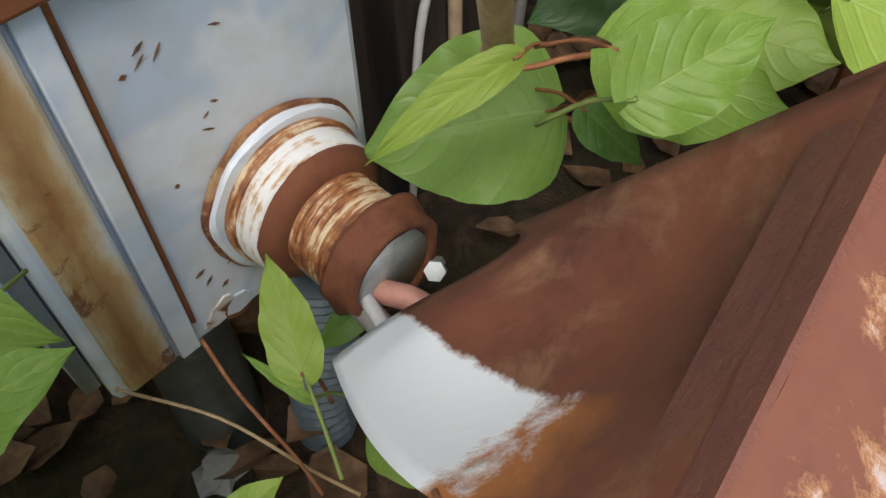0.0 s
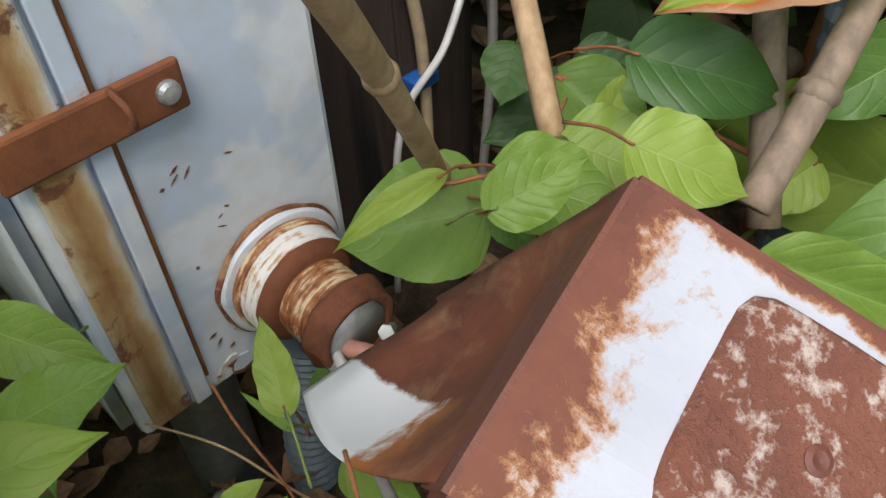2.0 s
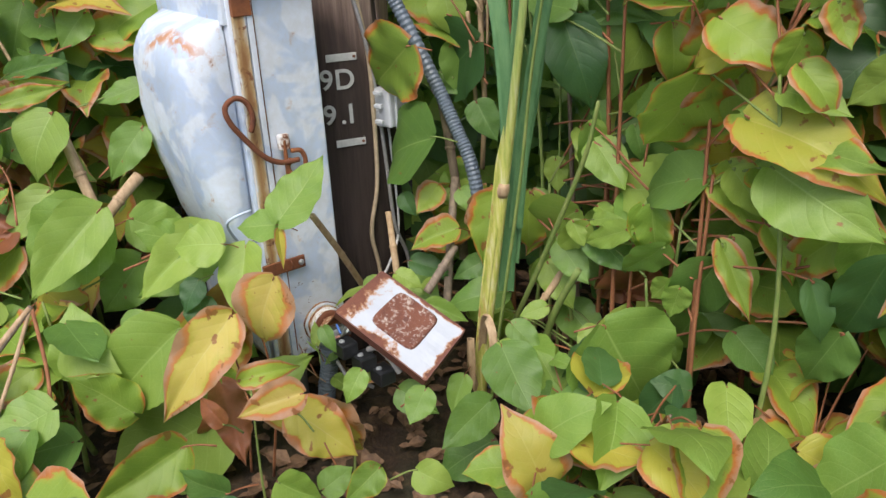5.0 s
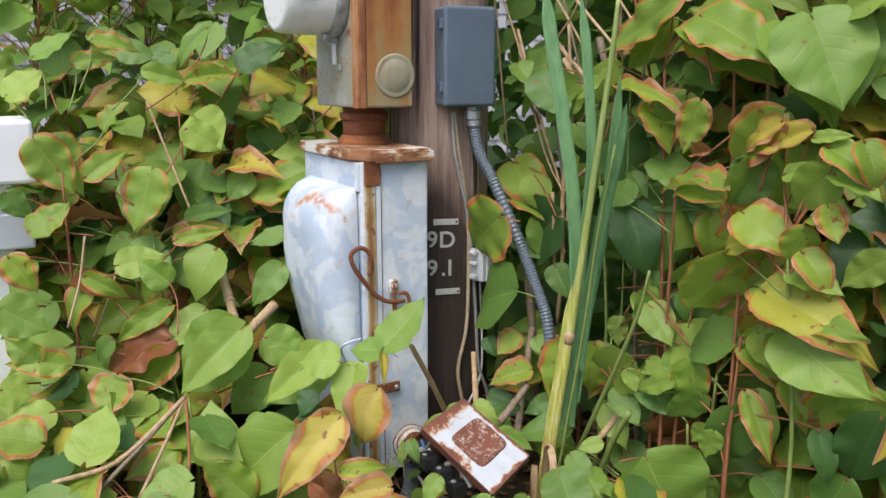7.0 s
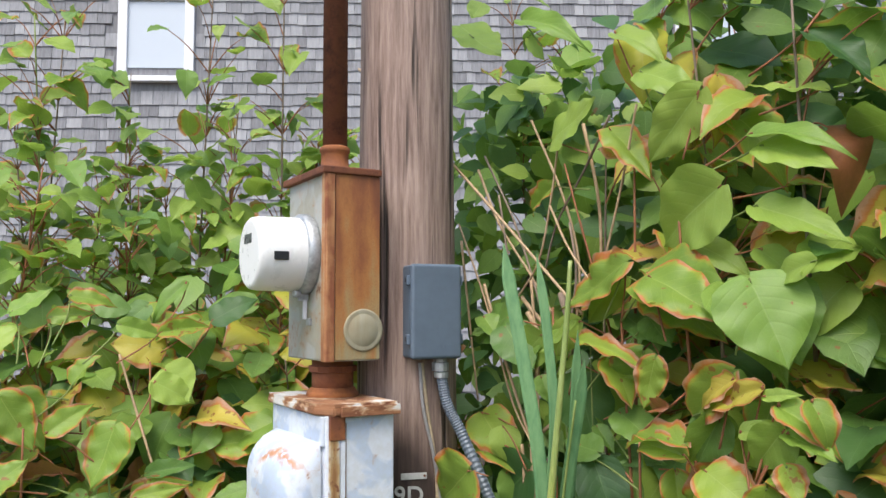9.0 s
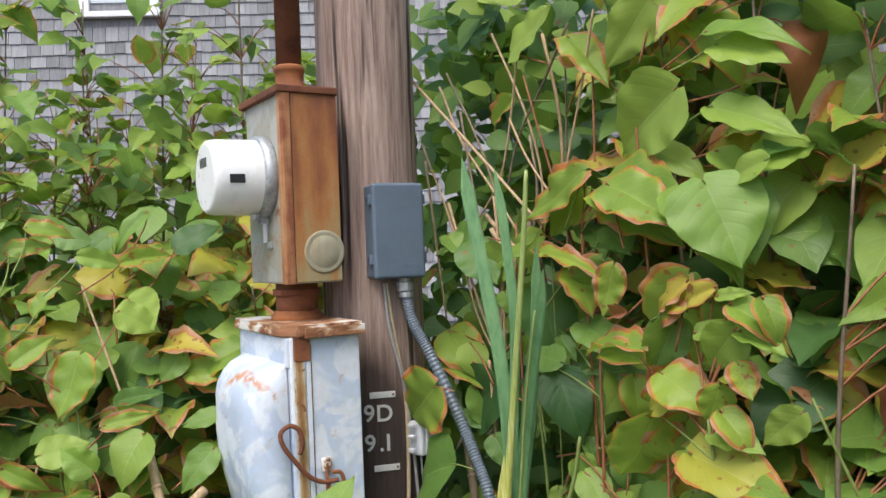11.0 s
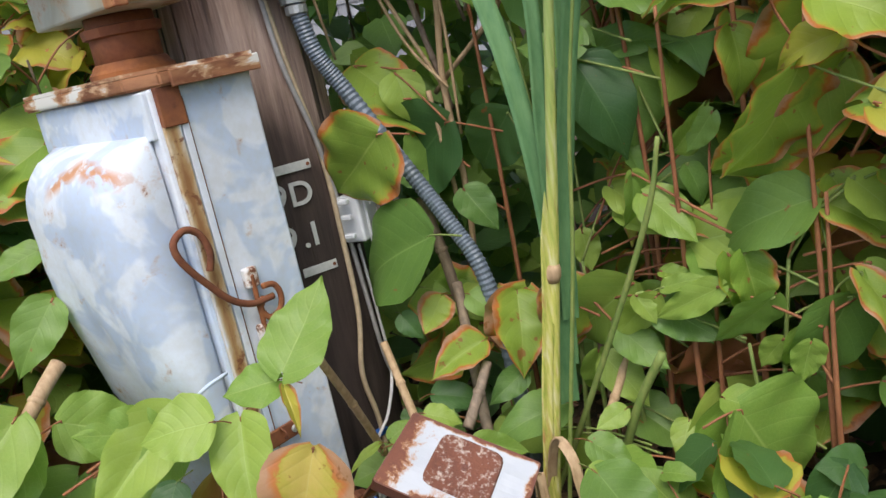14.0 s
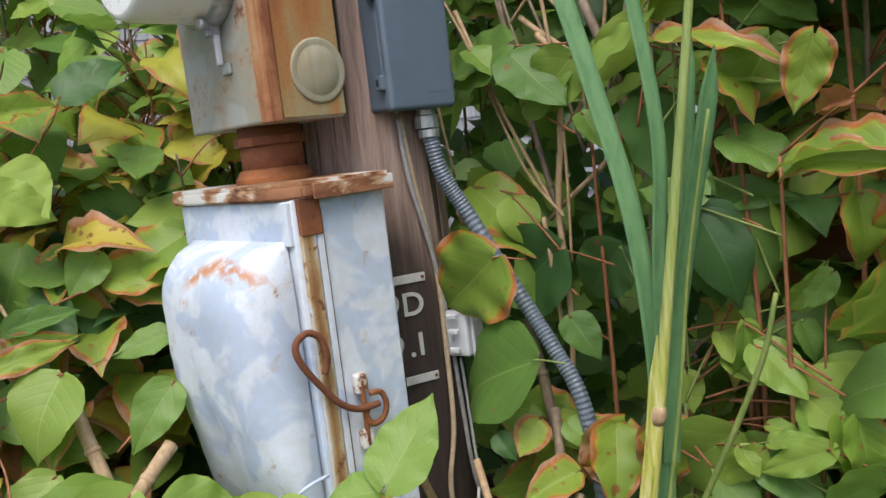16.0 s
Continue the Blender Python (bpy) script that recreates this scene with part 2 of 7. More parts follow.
def leaf_material(name, base, light, vein, edge, edge_amount, spot_amount, dry=0.0):
    """A leaf blade: the UV runs from -1..1 across (x) and 0..1 along (y)."""
    m, nt, b = material(name)
    uv = nt.nodes.new("ShaderNodeUVMap")
    u, v = split_xyz(nt, uv.outputs[0])[:2]
    info = nt.nodes.new("ShaderNodeObjectInfo")
    geo = nt.nodes.new("ShaderNodeNewGeometry")
    rnd = calc(nt, "FRACT", calc(nt, "ADD", info.outputs["Random"], geo.outputs["Random Per Island"]))
    rnd2 = calc(nt, "FRACT", calc(nt, "MULTIPLY", rnd, 7.31))
    w = world_coords(nt)
    mott = noise_tex(nt, w, 34, 6, 0.7, 0.4)
    fine = noise_tex(nt, w, 420, 3, 0.6)
    tone = calc(nt, "ADD", calc(nt, "MULTIPLY", mott, 0.6), calc(nt, "MULTIPLY", rnd, 0.7))
    col = mix(nt, ramp(nt, tone, (0.3, 0.0), (1.0, 1.0)), base, light)
    col = mix(nt, ramp(nt, rnd2, (0.5, 0.0), (1.0, 0.25)), col, (0.06, 0.15, 0.05))
    # ribs: pale, with the tissue between them raised a little
    au = calc(nt, "ABSOLUTE", u)
    rib = ramp(nt, au, (0.0, 1.0), (0.035, 0.0))
    slant = calc(nt, "SUBTRACT", calc(nt, "MULTIPLY", v, 7.0), calc(nt, "MULTIPLY", calc(nt, "POWER", au, 1.25), 2.3))
    wave = calc(nt, "ABSOLUTE", calc(nt, "SUBTRACT", calc(nt, "FRACT", slant), 0.5))
    side = ramp(nt, wave, (0.0, 0.55), (0.04, 0.0))
    net = nt.nodes.new("ShaderNodeTexVoronoi")
    net.feature = "DISTANCE_TO_EDGE"
    nt.links.new(w, net.inputs["Vector"])
    net.inputs["Scale"].default_value = 190
    web = ramp(nt, net.outputs["Distance"], (0.0, 0.22), (0.09, 0.0))
    veins = calc(nt, "MAXIMUM", calc(nt, "MAXIMUM", rib, side), web)
    col = mix(nt, calc(nt, "MULTIPLY", veins, 0.6), col, vein)
    # scorched margin, broad in some places and absent in others
    n1 = noise_tex(nt, w, 75, 8, 0.8, 0.5)
    wide = noise_tex(nt, w, 17, 3, 0.55)
    tip = calc(nt, "MULTIPLY", calc(nt, "POWER", v, 3.0), 0.22)
    rim = calc(nt, "ADD", calc(nt, "ADD", calc(nt, "POWER", au, 1.6), tip), calc(nt, "MULTIPLY", calc(nt, "SUBTRACT", n1, 0.5), 0.55))
    rim = calc(nt, "ADD", rim, calc(nt, "MULTIPLY", calc(nt, "SUBTRACT", wide, 0.5), 1.5))
    rim = calc(nt, "ADD", rim, calc(nt, "MULTIPLY", calc(nt, "SUBTRACT", rnd, 0.5), 0.45))
    rim_lo = 1.2 - 0.55 * edge_amount
    half = calc(nt, "DIVIDE", rim, 2.0)
    if edge_amount > 0:
        yellow = ramp(nt, half, ((rim_lo - 0.22) / 2, 0.0), ((rim_lo + 0.02) / 2, 0.75))
        rimmask = ramp(nt, half, ((rim_lo - 0.02) / 2, 0.0), ((rim_lo + 0.06) / 2, 1.0))
        core = ramp(nt, half, ((rim_lo + 0.1) / 2, 0.0), ((rim_lo + 0.34) / 2, 1.0))
        col = mix(nt, yellow, col, (0.44, 0.42, 0.05))
        scorch = mix(nt, ramp(nt, n1, (0.35, 0.0), (0.65, 1.0)), edge, (0.58, 0.2, 0.05))
        scorch = mix(nt, core, scorch, mix(nt, n1, (0.42, 0.2, 0.12), (0.6, 0.36, 0.22)))
        col = mix(nt, rimmask, col, scorch)
    if spot_amount > 0:
        sp = ramp(nt, noise_tex(nt, w, 48, 3, 0.5), (0.74 - 0.1 * spot_amount, 0.0), (0.76 - 0.09 * spot_amount, 0.9))
        col = mix(nt, sp, col, (0.3, 0.1, 0.04))
    if dry:
        col = mix(nt, ramp(nt, mott, (0.5 - 0.3 * dry, 0.0), (0.62 - 0.3 * dry, 1.0)), col, mix(nt, n1, (0.14, 0.04, 0.02), (0.42, 0.15, 0.07)))
    put(nt, b.inputs["Base Color"], col)
    put(nt, b.inputs["Roughness"], ramp(nt, mott, (0.3, 0.36), (0.7, 0.52)))
    b.inputs["Specular IOR Level"].default_value = 0.42
    pillow = ramp(nt, wave, (0.0, 0.0), (0.16, 0.8), (0.5, 1.0))
    height = calc(nt, "ADD", calc(nt, "MULTIPLY", pillow, 0.7), calc(nt, "ADD", calc(nt, "MULTIPLY", mott, 0.8), calc(nt, "MULTIPLY", fine, 0.12)))
    bump(nt, b, calc(nt, "SUBTRACT", height, calc(nt, "MULTIPLY", rib, 0.8)), 0.3, 0.0016)
    tr = nt.nodes.new("ShaderNodeBsdfTranslucent")
    put(nt, tr.inputs[0], mix(nt, 0.45, col, (0.3, 0.48, 0.06)))
    ms = nt.nodes.new("ShaderNodeMixShader")
    ms.inputs[0].default_value = 0.4
    nt.links.new(b.outputs[0], ms.inputs[1])
    nt.links.new(tr.outputs[0], ms.inputs[2])
    nt.links.new(ms.outputs[0], nt.nodes["Material Output"].inputs[0])
    return m


LEAF = {
    "green": leaf_material("leaf_green", (0.1, 0.21, 0.045), (0.21, 0.35, 0.065), (0.32, 0.46, 0.14), (0.4, 0.14, 0.05), 0.0, 0.3),
    "light": leaf_material("leaf_light_green", (0.2, 0.34, 0.055), (0.35, 0.47, 0.085), (0.44, 0.58, 0.18), (0.4, 0.14, 0.05), 0.0, 0.1),
    "dark": leaf_material("leaf_dark_green", (0.04, 0.11, 0.035), (0.085, 0.18, 0.05), (0.15, 0.27, 0.09), (0.3, 0.1, 0.04), 0.0, 0.2),
    "edged": leaf_material("leaf_brown_margin", (0.19, 0.32, 0.045), (0.33, 0.44, 0.06), (0.42, 0.52, 0.13), (0.5, 0.12, 0.03), 0.82, 0.8),
    "yellow": leaf_material("leaf_yellowing", (0.46, 0.46, 0.06), (0.62, 0.48, 0.08), (0.58, 0.52, 0.15), (0.5, 0.16, 0.05), 0.85, 0.9),
    "autumn": leaf_material("leaf_autumn", (0.56, 0.5, 0.08), (0.68, 0.48, 0.14), (0.66, 0.56, 0.2), (0.6, 0.2, 0.08), 1.15, 1.0),
    "dry": leaf_material("leaf_dried_brown", (0.24, 0.2, 0.05), (0.3, 0.24, 0.06), (0.36, 0.2, 0.1), (0.3, 0.09, 0.04), 0.9, 0.5, 1.0),
}


def bark(name, a, b_, scale=120):
    m, nt, b = material(name)
    n = noise_tex(nt, world_coords(nt, (1, 1, 0.3)), scale, 5, 0.65)
    put(nt, b.inputs["Base Color"], ramp(nt, n, (0.3, a), (0.7, b_)))
    b.inputs["Roughness"].default_value = 0.7
    bump(nt, b, n, 0.5, 0.001)
    return m


TWIG_TAN = bark("dry_tan_stalk", (0.3, 0.19, 0.1), (0.5, 0.36, 0.22))
TWIG_GREY = bark("weathered_grey_stalk", (0.12, 0.09, 0.065), (0.28, 0.21, 0.15))
TWIG_RED = bark("reddish_stem", (0.2, 0.07, 0.03), (0.34, 0.14, 0.06))
STEM_GREEN = bark("green_stem", (0.12, 0.2, 0.04), (0.25, 0.28, 0.08))
REED_GREEN = bark("reed_blade_green", (0.06, 0.16, 0.06), (0.13, 0.26, 0.1), 60)


def reed_stalk_material():
    """Yellow sheath with brown and white streaks that turns green higher up."""
    m, nt, b = material("reed_stalk_yellow")
    n = noise_tex(nt, world_coords(nt, (1, 1, 0.04)), 190, 4, 0.6)
    n2 = noise_tex(nt, world_coords(nt, (1, 1, 0.12)), 70, 4, 0.6)
    z = split_xyz(nt, world_coords(nt))[2]
    col = ramp(nt, n, (0.3, (0.3, 0.36, 0.06)), (0.5, (0.52, 0.5, 0.12)), (0.7, (0.66, 0.62, 0.34)))
    col = mix(nt, ramp(nt, n2, (0.6, 0.0), (0.68, 0.8)), col, (0.42, 0.2, 0.08))
    up = ramp(nt, calc(nt, "ADD", z, calc(nt, "MULTIPLY", n2, 0.3)), (0.6, 0.0), (0.95, 0.8))
    col = mix(nt, up, col, mix(nt, n, (0.12, 0.22, 0.07), (0.3, 0.4, 0.12)))
    put(nt, b.inputs["Base Color"], col)
    b.inputs["Roughness"].default_value = 0.5
    bump(nt, b, n, 0.5, 0.0015)
    return m


REED_YELLOW = reed_stalk_material()


def litter_material():
    m, nt, b = material("leaf_litter_soil")
    v = world_coords(nt)
    n1 = noise_tex(nt, v, 35, 6, 0.7, 0.5)
    n2 = noise_tex(nt, v, 5, 3, 0.5)
    col = ramp(nt, n1, (0.3, (0.012, 0.008, 0.005)), (0.5, (0.05, 0.028, 0.016)), (0.75, (0.14, 0.08, 0.045)))
    col = mix(nt, ramp(nt, n2, (0.45, 0.0), (0.6, 0.5)), col, (0.045, 0.05, 0.02))
    put(nt, b.inputs["Base Color"], col)
    b.inputs["Roughness"].default_value = 0.95
    bump(nt, b, n1, 0.9, 0.02)
    return m


SOIL = litter_material()


def shingle_material():
    m, nt, b = material("weathered_cedar_shingle")
    info = nt.nodes.new("ShaderNodeObjectInfo")
    geo = nt.nodes.new("ShaderNodeNewGeometry")
    rnd = calc(nt, "FRACT", calc(nt, "ADD", info.outputs["Random"], geo.outputs["Random Per Island"]))
    n = noise_tex(nt, world_coords(nt, (1, 1, 0.1)), 40, 5, 0.65)
    col = ramp(nt, calc(nt, "ADD", calc(nt, "MULTIPLY", n, 0.6), calc(nt, "MULTIPLY", rnd, 0.4)), (0.2, (0.14, 0.14, 0.15)), (0.5, (0.26, 0.265, 0.28)), (0.8, (0.38, 0.385, 0.4)))
    put(nt, b.inputs["Base Color"], col)
    b.inputs["Roughness"].default_value = 0.85
    bump(nt, b, n, 0.4, 0.004)
    return m


SHINGLE = shingle_material()


def glass_material():
    m, nt, b = material("window_glass")
    b.inputs["Base Color"].default_value = (0.5, 0.55, 0.6, 1)
    b.inputs["Roughness"].default_value = 0.06
    b.inputs["Metallic"].default_value = 0.0
    b.inputs["Specular IOR Level"].default_value = 1.0
    return m


GLASS = glass_material()


# ---- mesh helpers ----
def link(name, bm, mat, smooth=False):
    me = bpy.data.meshes.new(name)
    bmesh.ops.recalc_face_normals(bm, faces=bm.faces)
    bm.to_mesh(me)
    bm.free()
    for mt in mat if isinstance(mat, (list, tuple)) else [mat]:
        me.materials.append(mt)
    if smooth:
        for p in me.polygons:
            p.use_smooth = True
    return new(name, me)


def part(name, bm, mat, parent, label="", smooth=False):
    ob = link(name, bm, mat, smooth)
    ob.parent = parent
    if parent is not None:
        ob.matrix_parent_inverse = parent.matrix_world.inverted()
    if label:
        ob["label"] = label
    return ob


def thing(name, at, label, category, group="", kind=""):
    e = new(name)
    e.empty_display_size = 0.05
    e.matrix_world = Matrix.Translation(at)
    return tagged(e, label, category, group, kind)


def box(lo, hi, bevel=0.0, seg=2):
    bm = bmesh.new()
    bmesh.ops.create_cube(bm, size=1.0)
    s = [h - l for l, h in zip(lo, hi)]
    bmesh.ops.scale(bm, vec=s, verts=bm.verts)
    bmesh.ops.translate(bm, vec=[(l + h) / 2 for l, h in zip(lo, hi)], verts=bm.verts)
    if bevel:
        bmesh.ops.bevel(bm, geom=bm.edges[:], offset=bevel, segments=seg, affect="EDGES", profile=0.5)
    return bm


def frame_of(direction):
    d = Vector(direction).normalized()
    return d.to_track_quat("Z", "Y").to_matrix()


def lathe(profile, origin, direction, seg=32, wobble=0.0):
    """Turns (radius, height) pairs round an axis."""
    bm = bmesh.new()
    rot = frame_of(direction)
    rings = []
    for k, (r, h) in enumerate(profile):
        ring = []
        for i in range(seg):
            a = 2 * math.pi * i / seg
            rr = r * (1 + wobble * noise.noise(Vector((math.cos(a) * 2, math.sin(a) * 2, k * 0.7))))
            ring.append(bm.verts.new(Vector(origin) + rot @ Vector((rr * math.cos(a), rr * math.sin(a), h))))
        rings.append(ring)
    for a, b in zip(rings, rings[1:]):
        for i in range(seg):
            bm.faces.new((a[i], a[(i + 1) % seg], b[(i + 1) % seg], b[i]))
    if profile[0][0] > 1e-4:
        bm.faces.new(rings[0][::-1])
    if profile[-1][0] > 1e-4:
        bm.faces.new(rings[-1])
    return bm


def smooth_path(points, per=6):
    """Catmull-Rom through the points."""
    p = [Vector(q) for q in points]
    if len(p) < 3:
        return [p[0].lerp(p[-1], i / per) for i in range(per + 1)]
    ext = [2 * p[0] - p[1], *p, 2 * p[-1] - p[-2]]
    out = []
    for i in range(1, len(ext) - 2):
        a, b, c, d = ext[i - 1 : i + 3]
        for k in range(per):
            t = k / per
            out.append(0.5 * (2 * b + (c - a) * t + (2 * a - 5 * b + 4 * c - d) * t * t + (3 * b - a - 3 * c + d) * t**3))
    out.append(p[-1])
    return out


def tube(points, r0, r1=None, seg=8, per=6, bm=None, ridge=0.0, pitch=1):
    bm = bm or bmesh.new()
    pts = smooth_path(points, per)
    r1 = r0 if r1 is None else r1
    rings = []
    up = Vector((0.31, 0.17, 0.93))
    for i, q in enumerate(pts):
        d = (pts[min(i + 1, len(pts) - 1)] - pts[max(i - 1, 0)]).normalized()
        s = d.cross(up)
        s = s.normalized() if s.length > 1e-3 else d.orthogonal().normalized()
        n = d.cross(s)
        r = r0 + (r1 - r0) * i / (len(pts) - 1)
        if ridge and i % (2 * pitch) < pitch:
            r *= 1 + ridge
        rings.append([bm.verts.new(q + r * (math.cos(2 * math.pi * k / seg) * s + math.sin(2 * math.pi * k / seg) * n)) for k in range(seg)])
    for a, b in zip(rings, rings[1:]):
        for k in range(seg):
            bm.faces.new((a[k], a[(k + 1) % seg], b[(k + 1) % seg], b[k]))
    bm.faces.new(rings[0][::-1])
    bm.faces.new(rings[-1])
    return bm


def prism(outline, lo, hi, axis=2):
    """Extrudes an outline of pairs along an axis."""
    bm = bmesh.new()
    def at(p, h):
        q = list(p)
        q.insert(axis, h)
        return bm.verts.new(q)
    a = [at(p, lo) for p in outline]
    b = [at(p, hi) for p in outline]
    n = len(outline)
    for i in range(n):
        bm.faces.new((a[i], a[(i + 1) % n], b[(i + 1) % n], b[i]))
    bm.faces.new(a[::-1])
    bm.faces.new(b)
    return bm


def join(bm, other):
    me = bpy.data.meshes.new("tmp")
    other.to_mesh(me)
    other.free()
    bm.from_mesh(me)
    bpy.data.meshes.remove(me)
    return bm


# ---- ground ----
def build_ground():
    bm = bmesh.new()
    xs = sorted({*np.linspace(-1.5, 1.8, 67).round(3), -60, -20, -8, -4, -2.5, 2.6, 4, 8, 20, 60})
    ys = sorted({*np.linspace(-1.5, 1.8, 67).round(3), -60, -20, -8, -4, -2.5, 2.6, 4, 8, 20, 60})
    grid = [[bm.verts.new((x, y, 0.018 * noise.noise(Vector((x * 7, y * 7, 0))) + 0.01 * noise.noise(Vector((x * 25, y * 25, 3))) - 0.01)) for x in xs] for y in ys]
    for j in range(len(ys) - 1):
        for i in range(len(xs) - 1):
            bm.faces.new((grid[j][i], grid[j][i + 1], grid[j + 1][i + 1], grid[j + 1][i]))
    return tagged(link("ground", bm, SOIL, True), "dark soil covered with brown leaf litter", "ground", kind="structure")


build_ground()

# ---- utility pole ----
POLE_AT = Vector((-0.182, 0.238, 0))


def build_pole():
    pole = thing("utility_pole", POLE_AT, "weathered brown wooden utility pole with long drying cracks", "utility pole")
    bm = bmesh.new()
    rings = []
    seg = 48
    for k in range(46):
        z = -0.1 + k * 0.1
        r = 0.122 - 0.009 * z / 1.5
        ring = []
        for i in range(seg):
            a = 2 * math.pi * i / seg
            rr = r * (1 + 0.018 * noise.noise(Vector((math.cos(a) * 2.5, math.sin(a) * 2.5, z * 0.6))) + 0.02 * min(0, noise.noise(Vector((math.cos(a) * 9, math.sin(a) * 9, z * 0.5))) + 0.1))
            ring.append(bm.verts.new(POLE_AT + Vector((rr * math.cos(a), rr * math.sin(a), z))))
        rings.append(ring)
    for a, b in zip(rings, rings[1:]):
        for i in range(seg):
            bm.faces.new((a[i], a[(i + 1) % seg], b[(i + 1) % seg], b[i]))
    bm.faces.new(rings[-1])
    part("shaft", bm, POLE_WOOD, pole, smooth=True)


build_pole()


def pole_point(angle, z, out=0.0):
    """A point on the pole's surface; the angle is in degrees from +x."""
    r = 0.122 - 0.009 * z / 1.5 + out
    return POLE_AT + Vector((r * math.cos(radians(angle)), r * math.sin(radians(angle)), z))


# ---- lower white equipment box ----
X0, X1, Y0, Y1, Z0, Z1 = -0.306, 0.008, -0.042, 0.11, 0.122, 0.806


CHIP = plain("bare_brown_chip", (0.14, 0.07, 0.04), 0.8, 0.0, 0.4, 200)
RUST_NIPPLE = painted("nipple_rust", (0.33, 0.2, 0.1), (0.27, 0.11, 0.045), 0.42, 0.54, 2.0, 0.0, 0.6)


BULGE_Z, BULGE_OUT = (0.13, 0.28, 0.34, 0.39, 0.45, 0.52, 0.6, 0.68), (0.0, 0.005, 0.021, 0.04, 0.058, 0.073, 0.083, 0.082)


def ringed(name, low, mid, high, cut):
    """Rust and worn paint in rings round a fitting that lies along x."""
    m, nt, b = material(name)
    n = noise_tex(nt, world_coords(nt, (1, 0.1, 0.1)), 420, 4, 0.65)
    n2 = noise_tex(nt, world_coords(nt), 70, 5, 0.7, 0.4)
    f = calc(nt, "ADD", calc(nt, "MULTIPLY", n, 0.6), calc(nt, "MULTIPLY", n2, 0.4))
    put(nt, b.inputs["Base Color"], ramp(nt, f, (cut - 0.1, low), (cut, mid), (cut + 0.07, high)))
    b.inputs["Roughness"].default_value = 0.6
    bump(nt, b, f, 0.5, 0.001)
    return m


THREAD = ringed("worn_thread_rust", (0.12, 0.035, 0.018), (0.34, 0.14, 0.05), (0.62, 0.5, 0.34), 0.5)
BAND_PAINT = ringed("worn_band_paint", (0.2, 0.07, 0.03), (0.5, 0.34, 0.2), (0.7, 0.7, 0.7), 0.42)


def build_switch_box():
    t = thing("switch_box", (-0.16, 0.04, Z0), "tall white painted steel equipment box with rust streaks", "equipment box")
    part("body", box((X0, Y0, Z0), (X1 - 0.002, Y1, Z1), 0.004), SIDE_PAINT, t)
    # front cover, bulged and tapering to the foot
    bm = bmesh.new()
    nx, nz = 26, 44
    rows = []
    for j in range(nz + 1):
        v = j / nz
        z = Z0 + 0.01 + v * (0.752 - Z0 - 0.01)
        prof = float(np.interp(z, BULGE_Z, BULGE_OUT))
        dome = max(0, (z - 0.655) / 0.097)
        prof *= math.sqrt(max(0, 1 - dome**2.2))
        row = []
        for i in range(nx + 1):
            u = -1 + 2 * i / nx
            x = (X0 + X1) / 2 + u * (X1 - X0 - 0.018) / 2 * (1 - 0.09 * min(1, dome) ** 3)
            across = max(0, 1 - abs(u) ** 4.5) ** 0.5
            dent = 0.004 * noise.noise(Vector((x * 16, z * 12, 0))) + 0.002 * noise.noise(Vector((x * 40, z * 40, 5)))
            row.append(bm.verts.new((x, Y0 - 0.008 - (prof + dent * min(1, prof * 20)) * across, z)))
        rows.append(row)
    for a, b in zip(rows, rows[1:]):
        for i in range(nx):
            bm.faces.new((a[i], a[i + 1], b[i + 1], b[i]))
    back = [bm.verts.new((x, Y0 - 0.001, z)) for x, z in ((rows[0][0].co.x, rows[0][0].co.z), (rows[0][-1].co.x, rows[0][0].co.z), (rows[-1][-1].co.x, rows[-1][0].co.z), (rows[-1][0].co.x, rows[-1][0].co.z))]
    bm.faces.new((back[0], back[1], *reversed(rows[0])))
    bm.faces.new((back[1], back[2], *[r[-1] for r in reversed(rows)]))
    bm.faces.new((back[2], back[3], *rows[-1]))
    bm.faces.new((back[3], back[0], *[r[0] for r in rows]))
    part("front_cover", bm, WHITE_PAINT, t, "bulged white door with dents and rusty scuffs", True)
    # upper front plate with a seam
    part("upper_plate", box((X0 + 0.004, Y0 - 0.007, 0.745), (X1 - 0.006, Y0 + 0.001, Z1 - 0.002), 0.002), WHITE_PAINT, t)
    # rust-stained corner strips on the side
    part("corner_strip", box((X1 - 0.006, Y0 + 0.006, Z0 + 0.008), (X1 + 0.0035, -0.013, 0.76), 0.002), STRIP, t, "rust-stained steel corner strip")
    part("inner_strip", box((X1 - 0.004, -0.011, Z0 + 0.004), (X1 + 0.0025, -0.001, 0.79), 0.001), SIDE_PAINT, t)
    part("corner_cap", box((X1 - 0.004, -0.036, 0.757), (X1 + 0.006, -0.003, Z1), 0.0015), RUST_WARM, t, "orange rusty corner cap")
    part("side_seam", tube([(X1 - 0.001, 0.0005, 0.79), (X1 - 0.001, 0.001, 0.14)], 0.0012, seg=6), RUST_WARM, t)
    # lid with a turned-down rim
    out = [(X0 - 0.008, Y0 - 0.016), (X1 - 0.028, Y0 - 0.016), (X1 + 0.012, Y0 + 0.012), (X1 + 0.012, Y1 + 0.004), (X0 - 0.008, Y1 + 0.004)]
    bm = prism(out, 0.806, 0.823)
    bmesh.ops.bevel(bm, geom=bm.edges[:], offset=0.003, segments=2, affect="EDGES")
    part("lid", bm, LID_PAINT, t, "rusty lid with flaking white paint")
    bm = prism([(x * 0.985 - 0.0025, y * 0.97 + 0.001) for x, y in out], 0.8235, 0.8285)
    part("lid_top", bm, LID_PAINT, t)
    part("lid_clamp", box((X1 + 0.011, Y0 + 0.026, 0.803), (X1 + 0.0165, Y1 + 0.006, 0.824), 0.0015), LID_PAINT, t)
